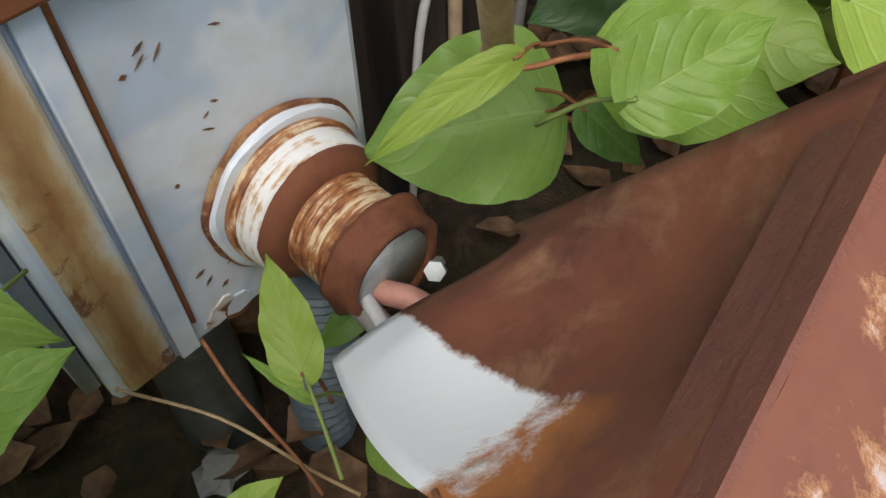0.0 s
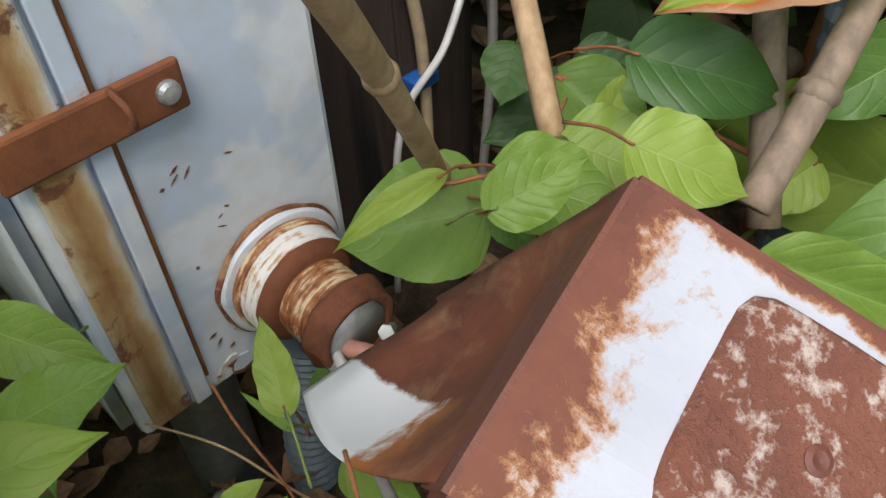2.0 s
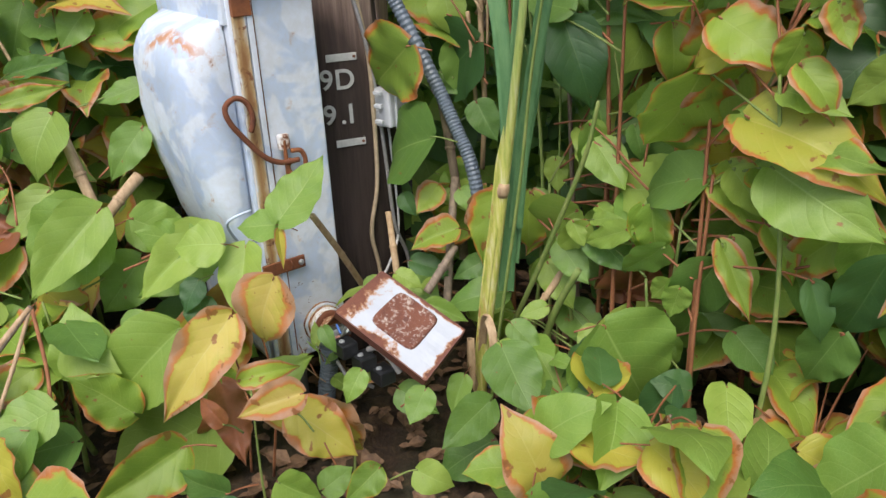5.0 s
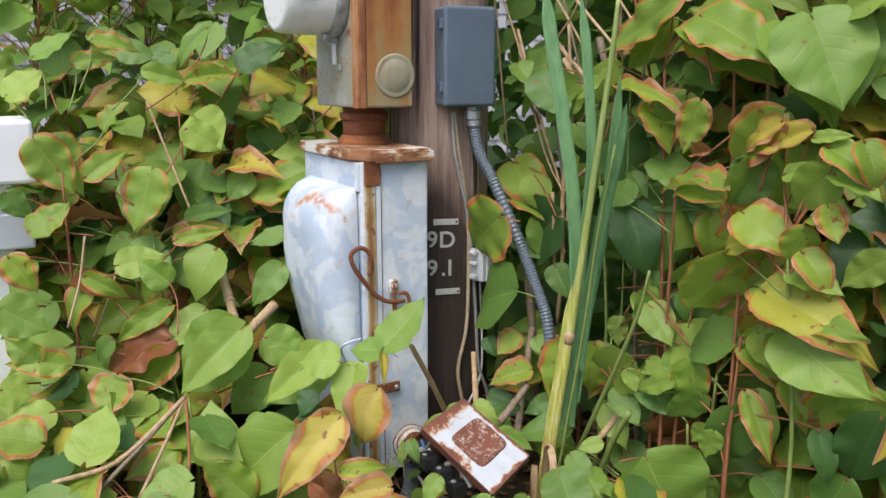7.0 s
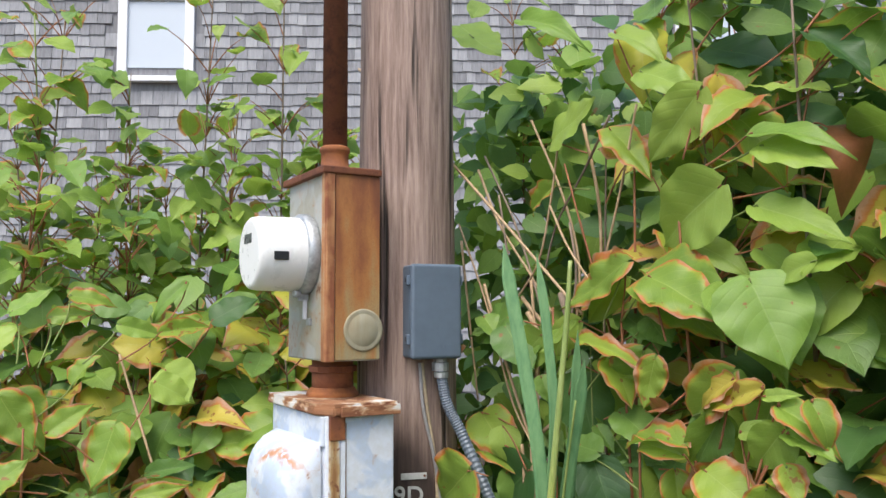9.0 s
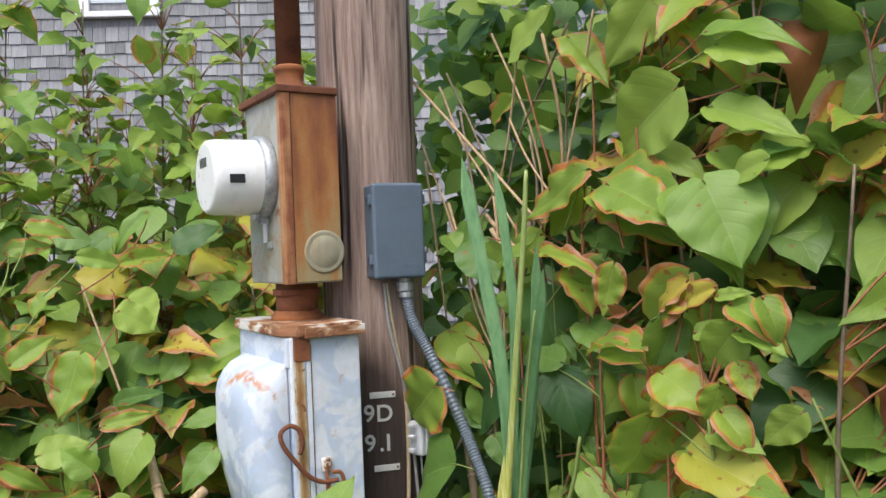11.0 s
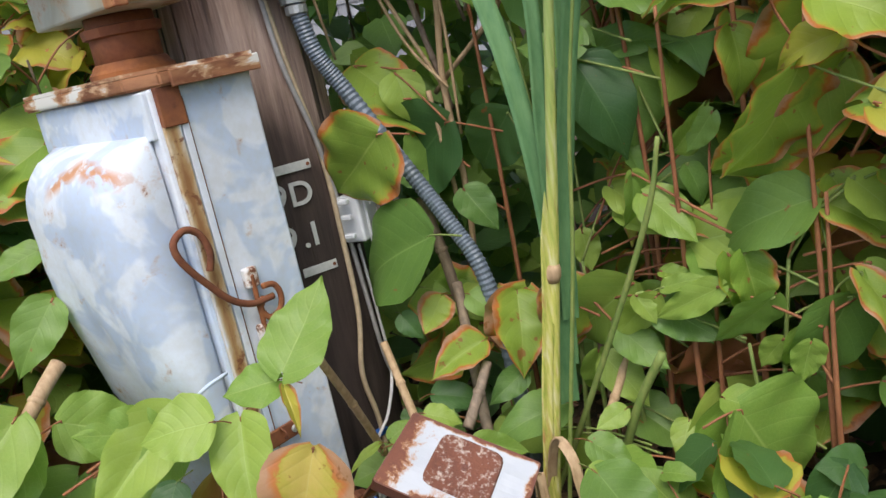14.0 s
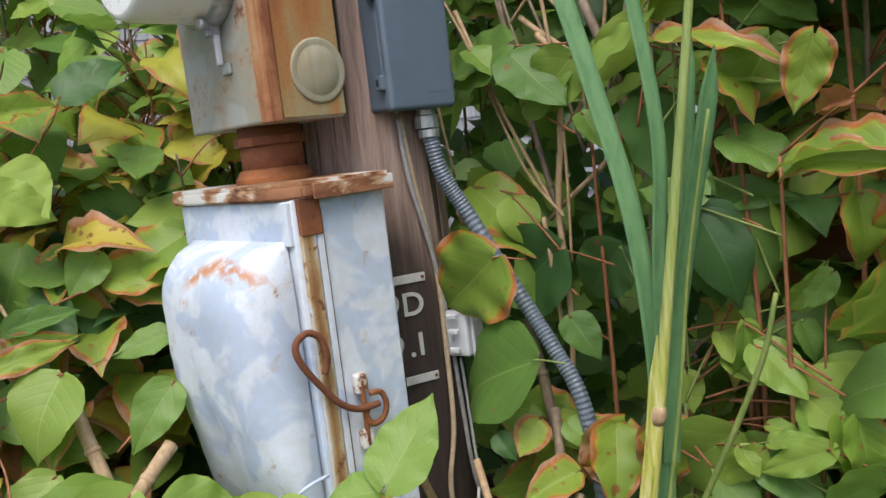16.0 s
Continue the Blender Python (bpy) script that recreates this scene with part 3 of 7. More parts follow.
    # bottom hasp strap
    strap = part("hasp_strap", box((X1 + 0.002, -0.047, 0.307), (X1 + 0.007, 0.036, 0.331), 0.002), RUST_RED, t, "corroded strap with a screw")
    part("screw", lathe([(0.0055, 0), (0.0055, 0.002), (0.004, 0.0035), (0, 0.004)], (X1 + 0.007, 0.027, 0.319), (1, 0, 0), 16), GALV, strap)
    part("staple", tube([(X1 + 0.008, 0.004, 0.332), (X1 + 0.018, 0.005, 0.327), (X1 + 0.017, 0.006, 0.318), (X1 + 0.008, 0.008, 0.314)], 0.0015, seg=8), RUST, strap)
    # locking hook with ring
    hx = X1 + 0.014
    hook = part("locking_hook", tube([(hx, -0.036, 0.575), (hx + 0.002, -0.03, 0.598), (hx, -0.037, 0.624), (hx - 0.001, -0.055, 0.634), (hx, -0.074, 0.622), (hx + 0.002, -0.07, 0.597), (hx + 0.002, -0.045, 0.56), (hx + 0.003, -0.02, 0.53), (hx + 0.004, 0.008, 0.514), (hx + 0.004, 0.042, 0.512)], 0.0047, seg=10, per=8), RUST, t, "bent rusty locking hook", True)
    part("shackle", tube([(hx + 0.003, 0.03, 0.53), (hx + 0.003, 0.048, 0.526), (hx + 0.004, 0.054, 0.508), (hx + 0.003, 0.047, 0.49), (hx + 0.002, 0.03, 0.486), (hx - 0.001, 0.022, 0.5), (hx + 0.003, 0.028, 0.516)], 0.0042, seg=10), RUST_WARM, t, smooth=True)
    for z in (0.545, 0.466):
        part("hinge_knuckle", box((X1 + 0.001, 0.012, z - 0.014), (X1 + 0.014, 0.032, z + 0.014), 0.004, 3), HUB_PAINT, t, "rusted hinge knuckle with white paint flakes")
    part("hinge_pin", lathe([(0.0035, 0), (0.0035, 0.09), (0.0, 0.094)], (X1 + 0.012, 0.021, 0.458), (0, 0, 1), 12), RUST_WARM, t)
    part("lower_handle", tube([(0.039, -0.062, 0.449), (0.035, -0.095, 0.442), (0.018, -0.100, 0.423), (-0.008, -0.072, 0.372)], 0.0026, seg=10), WHITE_PAINT, t, "white bent wire bail", True)
    # chips broken out of the paint
    rng = random.Random(8)
    for k in range(24):
        y, z = 0.012 + 0.06 * rng.random() ** 1.3, 0.145 + 0.13 * rng.random()
        a, l, w = rng.uniform(-0.9, 0.6), rng.uniform(0.001, 0.0045), rng.uniform(0.0003, 0.0011)
        d = Vector((math.cos(a), -math.sin(a)))
        n = Vector((-d.y, d.x))
        o = Vector((y, z))
        out = [o - d * l, o + n * w, o + d * l * 0.8, o - n * w * 1.2]
        part("paint_chip", prism([(q.x, q.y) for q in out], X1 - 0.003, X1 - 0.0015, axis=0), CHIP, t)
    for k in range(16):
        y, z = 0.004 + 0.085 * rng.random(), 0.126 + 0.016 * rng.random() ** 2
        out = [(y + rng.uniform(0.003, 0.009) * math.cos(q), z + 0.006 * math.sin(q)) for q in (0, 0.9, 1.8, 2.7, 3.6, 4.5, 5.4)]
        part("paint_flake", prism(out, X1 - 0.003, X1 - 0.0012 + 0.0004 * rng.random(), axis=0), (STRIP, RUST_WARM, HUB_PAINT)[k % 3], t)
    # side hub with threaded nipple
    c = (X1, 0.06, 0.182)
    part("hub_flange", lathe([(0.0385, -0.001), (0.0388, 0.004), (0.0375, 0.0055), (0.033, 0.006)], c, (1, 0, 0), 48, 0.05), SIDE_PAINT, t, "chipped white flange")
    part("flange_rim", lathe([(0.0402, -0.001), (0.0402, 0.0018), (0.038, 0.0024)], c, (1, 0, 0), 48, 0.07), RUST_NIPPLE, t, "rust creeping out round the flange")
    hub = part("hub", lathe([(0.0345, 0.005), (0.0348, 0.0095), (0.0335, 0.0115)], c, (1, 0, 0), 40, 0.02), THREAD, t, "conduit hub with flaking white paint", True)
    part("hub_band", lathe([(0.0334, 0.01), (0.0332, 0.012), (0.0326, 0.021), (0.0316, 0.023)], c, (1, 0, 0), 40, 0.015), BAND_PAINT, hub, "white band with worn edges", True)
    part("hub_shoulder", lathe([(0.0318, 0.0215), (0.0312, 0.025), (0.0282, 0.0288), (0.0232, 0.0305)], c, (1, 0, 0), 40, 0.03), RUST, hub, smooth=True)
    prof = [(0.0225, 0.029)]
    for k in range(9):
        prof += [(0.0229, 0.031 + 0.0032 * k), (0.0214, 0.0326 + 0.0032 * k)]
    part("nipple", lathe(prof + [(0.022, 0.06), (0.019, 0.06)], c, (1, 0, 0), 36, 0.015), THREAD, t, "rusty threaded nipple")
    part("locknut", lathe([(0.021, 0.054), (0.0268, 0.0543), (0.0278, 0.0578), (0.0242, 0.0605), (0.0236, 0.0668), (0.0224, 0.0685), (0.0198, 0.068), (0.019, 0.064), (0.0182, 0.04), (0.0182, 0.012)], c, (1, 0, 0), 40, 0.09), RUST, t, "corroded locknut and bushing", True)
    part("bore", lathe([(0.018, 0.067), (0.018, 0.02), (0.0, 0.02)], c, (1, 0, 0), 32), GALV, t, smooth=True)
    return t


build_switch_box()


def build_foot_conduit():
    t = thing("conduit", (-0.032, 0.005, 0), "grey steel conduit running into the leaf litter", "conduit")
    part("pipe", lathe([(0.024, -0.05), (0.024, 0.11), (0.027, 0.111), (0.027, 0.121)], (-0.032, 0.005, 0), (0, 0, 1), 28), GALV, t, smooth=True)
    part("concrete_lump", lathe([(0.012, 0), (0.014, 0.002), (0.009, 0.006), (0, 0.007)], (0.0, -0.02, -0.002), (0.1, -0.1, 1), 12, 0.5), CABLE_GREY, t)


build_foot_conduit()

# ---- meter box with meter ----
MX0, MX1, MY0, MY1, MZ0, MZ1 = -0.28, -0.045, -0.022, 0.1, 0.91, 1.318


def build_meter_box():
    t = thing("meter_box", (-0.16, 0.04, MZ0), "rusty galvanized steel meter box mounted on the pole", "meter box")
    part("body", box((MX0, MY0, MZ0), (MX1, MY1, MZ1 - 0.004), 0.004), BOX_STEEL, t)
    part("side_panel", box((MX1 - 0.001, MY0 + 0.018, MZ0 + 0.003), (MX1 + 0.003, MY1 - 0.001, MZ1 - 0.012), 0.0012), BOX_SIDE, t, "orange and brown rusted side panel")
    part("edge_trim", box((MX1 - 0.02, MY0 - 0.005, MZ0 - 0.001), (MX1 + 0.002, MY0 + 0.001, MZ1 - 0.01), 0.002), EDGE_RUST, t, "rust-streaked corner trim")
    part("edge_trim", box((MX1 + 0.001, MY0 - 0.003, MZ0 - 0.001), (MX1 + 0.006, MY0 + 0.016, MZ1 - 0.01), 0.002), EDGE_RUST, t, "rust-streaked corner trim")
    part("lid", box((MX0 - 0.012, MY0 - 0.013, MZ1 - 0.012), (MX1 + 0.009, MY1 + 0.002, MZ1 + 0.004), 0.003), RUST, t, "dark brown rusted lid")
    k = Vector((MX1 + 0.003, 0.06, 0.975))
    part("knockout", lathe([(0.045, -0.001), (0.045, 0.002), (0.042, 0.0035), (0.036, 0.002), (0.0335, 0.0022), (0.031, 0.0042), (0.012, 0.0048), (0, 0.0048)], k, (1, 0, 0), 40), KNOCK, t, "pale concentric knockout disc", True)
    m = Vector((-0.163, MY0, 1.14))
    part("meter_ring", lathe([(0.088, -0.001), (0.09, 0.006), (0.09, 0.02), (0.085, 0.026), (0.078, 0.027)], m, (0, -1, 0), 48), GALV, t, "galvanized meter ring", True)
    shell = part("meter_shell", lathe([(0.081, 0.015), (0.0815, 0.03), (0.08, 0.112), (0.077, 0.126), (0.071, 0.131), (0.068, 0.131)], m, (0, -1, 0), 48), METER_WHITE, t, "white electric meter", True)
    part("meter_face", lathe([(0.069, 0.1285), (0.0, 0.1285)], m, (0, -1, 0), 48), METER_FACE, shell, "pale grey meter dial")
    part("display", box((m.x - 0.034, MY0 - 0.1315, 1.16), (m.x + 0.02, MY0 - 0.128, 1.182), 0.002), DISPLAY, shell, "dark liquid crystal display")
    for k, (dx, dz, w) in enumerate(((-0.03, -0.012, 0.012), (-0.006, -0.01, 0.008), (0.016, -0.012, 0.01), (-0.02, -0.034, 0.03), (0.015, 0.05, 0.024))):
        part("dial_mark", box((m.x + dx - w / 2, MY0 - 0.1305, 1.14 + dz - 0.004), (m.x + dx + w / 2, MY0 - 0.128, 1.14 + dz + 0.004), 0.0008, 1), DISPLAY if k < 3 else CABLE_GREY, shell)
    a = radians(-6)
    p = m + Vector((0.0808 * math.cos(a), -0.085, 0.0808 * math.sin(a)))
    part("side_window", box((p.x - 0.0025, p.y - 0.016, p.z - 0.009), (p.x + 0.0012, p.y + 0.016, p.z + 0.009), 0.0008, 1), BLACK, shell, "small black window")
    seal = part("seal_latch", box((-0.152, MY0 - 0.026, 1.038), (-0.142, MY0 - 0.002, 1.062), 0.002), GALV, t, "steel sealing latch")
    part("seal_barrel", lathe([(0.007, 0), (0.0075, 0.002), (0.0075, 0.014), (0.005, 0.016), (0, 0.016)], (-0.138, MY0 - 0.026, 1.052), (0.4, -1, 0.1), 16), GALV, seal)
    part("seal_tag", box((-0.143, MY0 - 0.017, 0.998), (-0.136, MY0 - 0.008, 1.04), 0.002), WHITE_PLASTIC, seal)
    part("seal_wire", tube([(-0.14, MY0 - 0.022, 1.05), (-0.136, MY0 - 0.02, 1.04), (-0.14, MY0 - 0.013, 1.034)], 0.0012, seg=6), GALV, seal)
    part("lower_latch", box((-0.15, MY0 - 0.006, 0.985), (-0.128, MY0, 1.0), 0.0015), GALV, t)
    return t


def streaked(name, base, dark, hot, lo, hi):
    m, nt, b = material(name)
    n = noise_tex(nt, world_coords(nt, (1, 1, 0.08)), 38, 5, 0.6, 0.3)
    n2 = noise_tex(nt, world_coords(nt), 22, 5, 0.65)
    f = calc(nt, "ADD", calc(nt, "MULTIPLY", n, 0.65), calc(nt, "MULTIPLY", n2, 0.35))
    put(nt, b.inputs["Base Color"], ramp(nt, f, (lo, base), ((lo + hi) / 2, hot), (hi, dark)))
    b.inputs["Roughness"].default_value = 0.75
    bump(nt, b, n2, 0.4, 0.001)
    return m




def box_side_material():
    """Old zinc gone to rust: dark red at the top, orange runs in the middle, olive zinc left near the foot."""
    m, nt, b = material("rusted_side_panel")
    z = split_xyz(nt, world_coords(nt))[2]
    run = noise_tex(nt, world_coords(nt, (1, 1, 0.12)), 17, 3, 0.5, 0.2)
    blot = noise_tex(nt, world_coords(nt, (1, 1, 0.5)), 30, 5, 0.65)
    fine = noise_tex(nt, world_coords(nt), 260, 3, 0.6)
    f = calc(nt, "ADD", calc(nt, "MULTIPLY", calc(nt, "SUBTRACT", z, 0.91), 1.25), calc(nt, "ADD", calc(nt, "MULTIPLY", calc(nt, "SUBTRACT", run, 0.5), 1.0), calc(nt, "MULTIPLY", calc(nt, "SUBTRACT", blot, 0.5), 0.45)))
    col = ramp(nt, f, (-0.0, (0.3, 0.27, 0.16)), (0.12, (0.34, 0.22, 0.09)), (0.26, (0.36, 0.15, 0.045)), (0.42, (0.24, 0.085, 0.03)), (0.62, (0.13, 0.04, 0.022)))
    col = mix(nt, ramp(nt, fine, (0.45, 0.0), (0.75, 0.35)), col, (0.16, 0.06, 0.03))
    put(nt, b.inputs["Base Color"], col)
    b.inputs["Roughness"].default_value = 0.65
    bump(nt, b, calc(nt, "ADD", blot, calc(nt, "MULTIPLY", fine, 0.4)), 0.3, 0.001)
    return m


BOX_SIDE = box_side_material()
EDGE_RUST = streaked("rust_streaked_trim", (0.45, 0.34, 0.22), (0.22, 0.07, 0.03), (0.4, 0.19, 0.08), 0.36, 0.62)
KNOCK = streaked("pale_knockout", (0.34, 0.32, 0.24), (0.26, 0.2, 0.12), (0.3, 0.27, 0.18), 0.36, 0.65)
DISPLAY = plain("display_grey", (0.09, 0.1, 0.1), 0.3, 0.0, 0.1, 60)
build_meter_box()


def build_risers():
    t = thing("riser_pipe", (-0.155, 0.04, MZ1), "brown rusted steel riser pipe above the meter box", "pipe")
    part("pipe", lathe([(0.028, 0.0), (0.028, 3.0)], (-0.155, 0.04, MZ1 + 0.003), (0, 0, 1), 28), RUST, t, smooth=True)
    part("coupling", lathe([(0.034, 0.0), (0.036, 0.004), (0.036, 0.018), (0.031, 0.022), (0.031, 0.05), (0.034, 0.053), (0.034, 0.062), (0.029, 0.066)], (-0.155, 0.04, MZ1 + 0.003), (0, 0, 1), 32, 0.01), RUST_WARM, t, "orange rusty pipe coupling", True)
    n = thing("box_nipple", (-0.16, 0.04, 0.829), "thick rusty nipple joining the two boxes", "pipe fitting")
    part("nipple", lathe([(0.046, 0.0), (0.046, 0.0805)], (-0.16, 0.04, 0.829), (0, 0, 1), 36, 0.012), RUST_RED, n, smooth=True)
    part("flange", lathe([(0.058, 0.0), (0.058, 0.007), (0.054, 0.011), (0.05, 0.018), (0.0465, 0.02)], (-0.16, 0.04, 0.829), (0, 0, 1), 36, 0.02), RUST_WARM, n, "orange rusted flange")
    part("locknut", lathe([(0.0465, 0.052), (0.053, 0.054), (0.054, 0.066), (0.0465, 0.068)], (-0.16, 0.04, 0.829), (0, 0, 1), 12), RUST, n)


build_risers()


# ---- grey junction box and flexible conduit ----
def build_grey_box():
    ang = -7.0
    t = thing("junction_box", (0, 0.2, 0.91), "blue-grey plastic junction box screwed to the pole", "junction box")
    rot = Matrix.Translation((-0.018, 0.226, 0.912)) @ Matrix.Rotation(radians(ang), 4, "Z")
    def place(bm):
        bmesh.ops.transform(bm, matrix=rot, verts=bm.verts)
        return bm
    w = 0.058
    bm = box((-0.062, -w, 0.0), (-0.012, w, 0.205), 0.006, 3)
    part("base", place(bm), GREY_PVC, t)
    lid = part("lid", place(box((-0.0125, -w - 0.002, -0.002), (0.004, w + 0.002, 0.207), 0.0075, 4)), GREY_PVC, t, "blue-grey box lid with rounded corners")
    for z in (0.03, 0.16):
        for s in (-1, 1):
            latch = part("latch", place(box((-0.022, s * (w + 0.004) - 0.005, z), (-0.006, s * (w + 0.004) + 0.005, z + 0.022), 0.002)), GREY_PVC, t)
            part("latch_gap", place(box((-0.0195, s * (w + 0.0035) - 0.006, z + 0.006), (-0.012, s * (w + 0.0035) + 0.006, z + 0.017), 0.001, 1)), BLACK, latch)
    for k in range(4):
        part("logo_mark", place(box((0.0035, 0.008 + 0.01 * k, 0.022), (0.0046, 0.015 + 0.01 * k, 0.03), 0.0003, 1)), GREY_PVC, lid)
    part("gland", place(lathe([(0.019, -0.03), (0.019, -0.012), (0.0155, -0.01), (0.0155, 0.002)], (-0.028, 0.02, 0.0), (0, 0, 1), 12)), GALV, t, "pale grey conduit gland")
    part("screw_boss", place(lathe([(0.004, -0.004), (0.004, 0.0), (0.002, 0.001)], (-0.03, -0.03, 0.0), (0, 0, 1), 10)), GALV, t)
    c = thing("flexible_conduit", (0.0, 0.25, 0.88), "ribbed grey flexible conduit hanging from the junction box", "conduit")
    top = rot @ Vector((-0.028, 0.02, -0.02))
    part("hose", tube([top, top + Vector((0.008, 0.012, -0.08)), (-0.015, 0.29, 0.74), (0.05, 0.318, 0.61), (0.105, 0.322, 0.53), (0.15, 0.325, 0.45), (0.17, 0.33, 0.3), (0.175, 0.34, 0.0)], 0.0115, seg=14, per=28, ridge=0.13, pitch=1), FLEX, c, smooth=False)
    part("collar", lathe([(0.0135, -0.014), (0.0165, -0.012), (0.0165, -0.001), (0.0135, 0.0)], top + Vector((0.001, 0.002, -0.012)), (0, 0, 1), 14), GALV, c, "pale steel conduit collar")


build_grey_box()


# ---- wires on the pole ----
def cable(name, pts, r, mat, label, clips=()):
    t = thing(name, pts[0], label, "cable")
    part("jacket", tube(pts, r, seg=8, per=8), mat, t, smooth=True)
    return t


cable("tan_cable", [pole_point(-12, 0.9, 0.006), pole_point(-6, 0.8, 0.004), pole_point(4, 0.66, 0.006), pole_point(6, 0.54, 0.004), pole_point(2, 0.4, 0.008), pole_point(-8, 0.3, 0.01), pole_point(-2, 0.2, 0.006), pole_point(-3, 0.0, 0.006)], 0.0045, CABLE_TAN, "tan cable running down the pole")
cable("grey_cable", [pole_point(-14, 0.9, 0.006), pole_point(-11, 0.8, 0.01), pole_point(2, 0.68, 0.008), pole_point(11, 0.55, 0.006), pole_point(16, 0.42, 0.006), pole_point(18, 0.3, 0.012), pole_point(30, 0.2, 0.02), pole_point(26, 0.0, 0.01)], 0.004, CABLE_GREY, "thin grey cable running down the pole")
cable("white_cable", [pole_point(24, 0.5, 0.004), pole_point(27, 0.38, 0.006), pole_point(20, 0.28, 0.014), pole_point(2, 0.22, 0.02), pole_point(-14, 0.16, 0.012), pole_point(-20, 0.0, 0.01)], 0.0028, CABLE_WHITE, "thin white cable looping round the pole foot")
clip = thing("cable_clip", pole_point(-4, 0.2, 0.004), "small blue plastic cable clip", "cable clip")
bm = box((-0.006, -0.012, -0.005), (0.008, 0.012, 0.005), 0.002)
bmesh.ops.transform(bm, matrix=Matrix.Translation(pole_point(-3, 0.19, 0.004)), verts=bm.verts)
part("clip_body", bm, BLUE, clip)


# ---- number tags nailed to the pole ----
def text_mesh(body, size, depth):
    cu = bpy.data.curves.new("txt", "FONT")
    cu.body, cu.size, cu.extrude, cu.offset = body, size, depth, size * 0.012
    cu.align_x = "CENTER"
    ob = bpy.data.objects.new("txt", cu)
    scene.collection.objects.link(ob)
    dg = bpy.context.evaluated_depsgraph_get()
    me = bpy.data.meshes.new_from_object(ob.evaluated_get(dg))
    bpy.data.objects.remove(ob)
    return me


def pole_frame(angle, z, out):
    """x along the tangent, y up, z outwards."""
    a = radians(angle)
    n, tng = Vector((math.cos(a), math.sin(a), 0)), Vector((-math.sin(a), math.cos(a), 0))
    m = Matrix((tng, Vector((0, 0, 1)), n)).transposed().to_4x4()
    return Matrix.Translation(pole_point(angle, z, out)) @ m


def build_tags():
    for z, a in ((0.652, -17), (0.49, -15)):
        s = thing("tag_strip", pole_point(a, z), "narrow aluminium strip nailed to the pole", "tag", "pole tags")
        bm = box((-0.036, -0.007, 0), (0.022, 0.007, 0.0015), 0.0006, 1)
        bmesh.ops.transform(bm, matrix=pole_frame(a, z, 0.0015), verts=bm.verts)
        part("strip", bm, TAG, s)
        bm = lathe([(0.0028, 0.001), (0.0028, 0.003), (0, 0.0035)], (0.017, 0, 0), (0, 0, 1), 10)
        bmesh.ops.transform(bm, matrix=pole_frame(a, z, 0.0015), verts=bm.verts)
        part("nail", bm, RUST, s)
    for ch, a, z in (("9", -35, 0.594), ("D", -19, 0.594), ("9", -35, 0.528), (".", -23, 0.528), ("1", -16, 0.528)):
        me = text_mesh(ch, 0.052, 0.0012)
        me.materials.append(TAG)
        ob = tagged(new("tag_character", me), "aluminium character '%s' nailed to the pole" % ch, "tag", "pole tags")
        ob.matrix_world = pole_frame(a, z, 0.0025)


build_tags()


# ---- small white clamp box on the pole ----
def build_clamp_box():
    t = thing("telephone_box", pole_point(20, 0.55), "small white plastic telephone terminal on the pole", "terminal box")
    m = pole_frame(16, 0.553, 0.004)
    def place(bm):
        bmesh.ops.transform(bm, matrix=m, verts=bm.verts)
        return bm
    part("case", place(box((-0.02, -0.04, 0), (0.034, 0.035, 0.04), 0.004)), WHITE_PLASTIC, t)
    for y in (-0.03, 0.0, 0.025):
        part("tab", place(box((-0.036, y, 0.012), (-0.026, y + 0.008, 0.03), 0.0015, 1)), WHITE_PLASTIC, t)
    part("rib", place(box((-0.006, -0.045, 0.039), (0.0, 0.04, 0.044), 0.001, 1)), WHITE_PLASTIC, t)
    part("rib", place(box((0.012, 0.012, 0.039), (0.028, 0.018, 0.043), 0.001, 1)), WHITE_PLASTIC, t)


build_clamp_box()


# ---- fallen conduit body with its cover ----
CT, CL, CR, CB = Vector((0.204, 0.083, 0.347)), Vector((0.222, -0.019, 0.315)), Vector((0.339, 0.147, 0.269)), Vector((0.363, 0.05, 0.226))


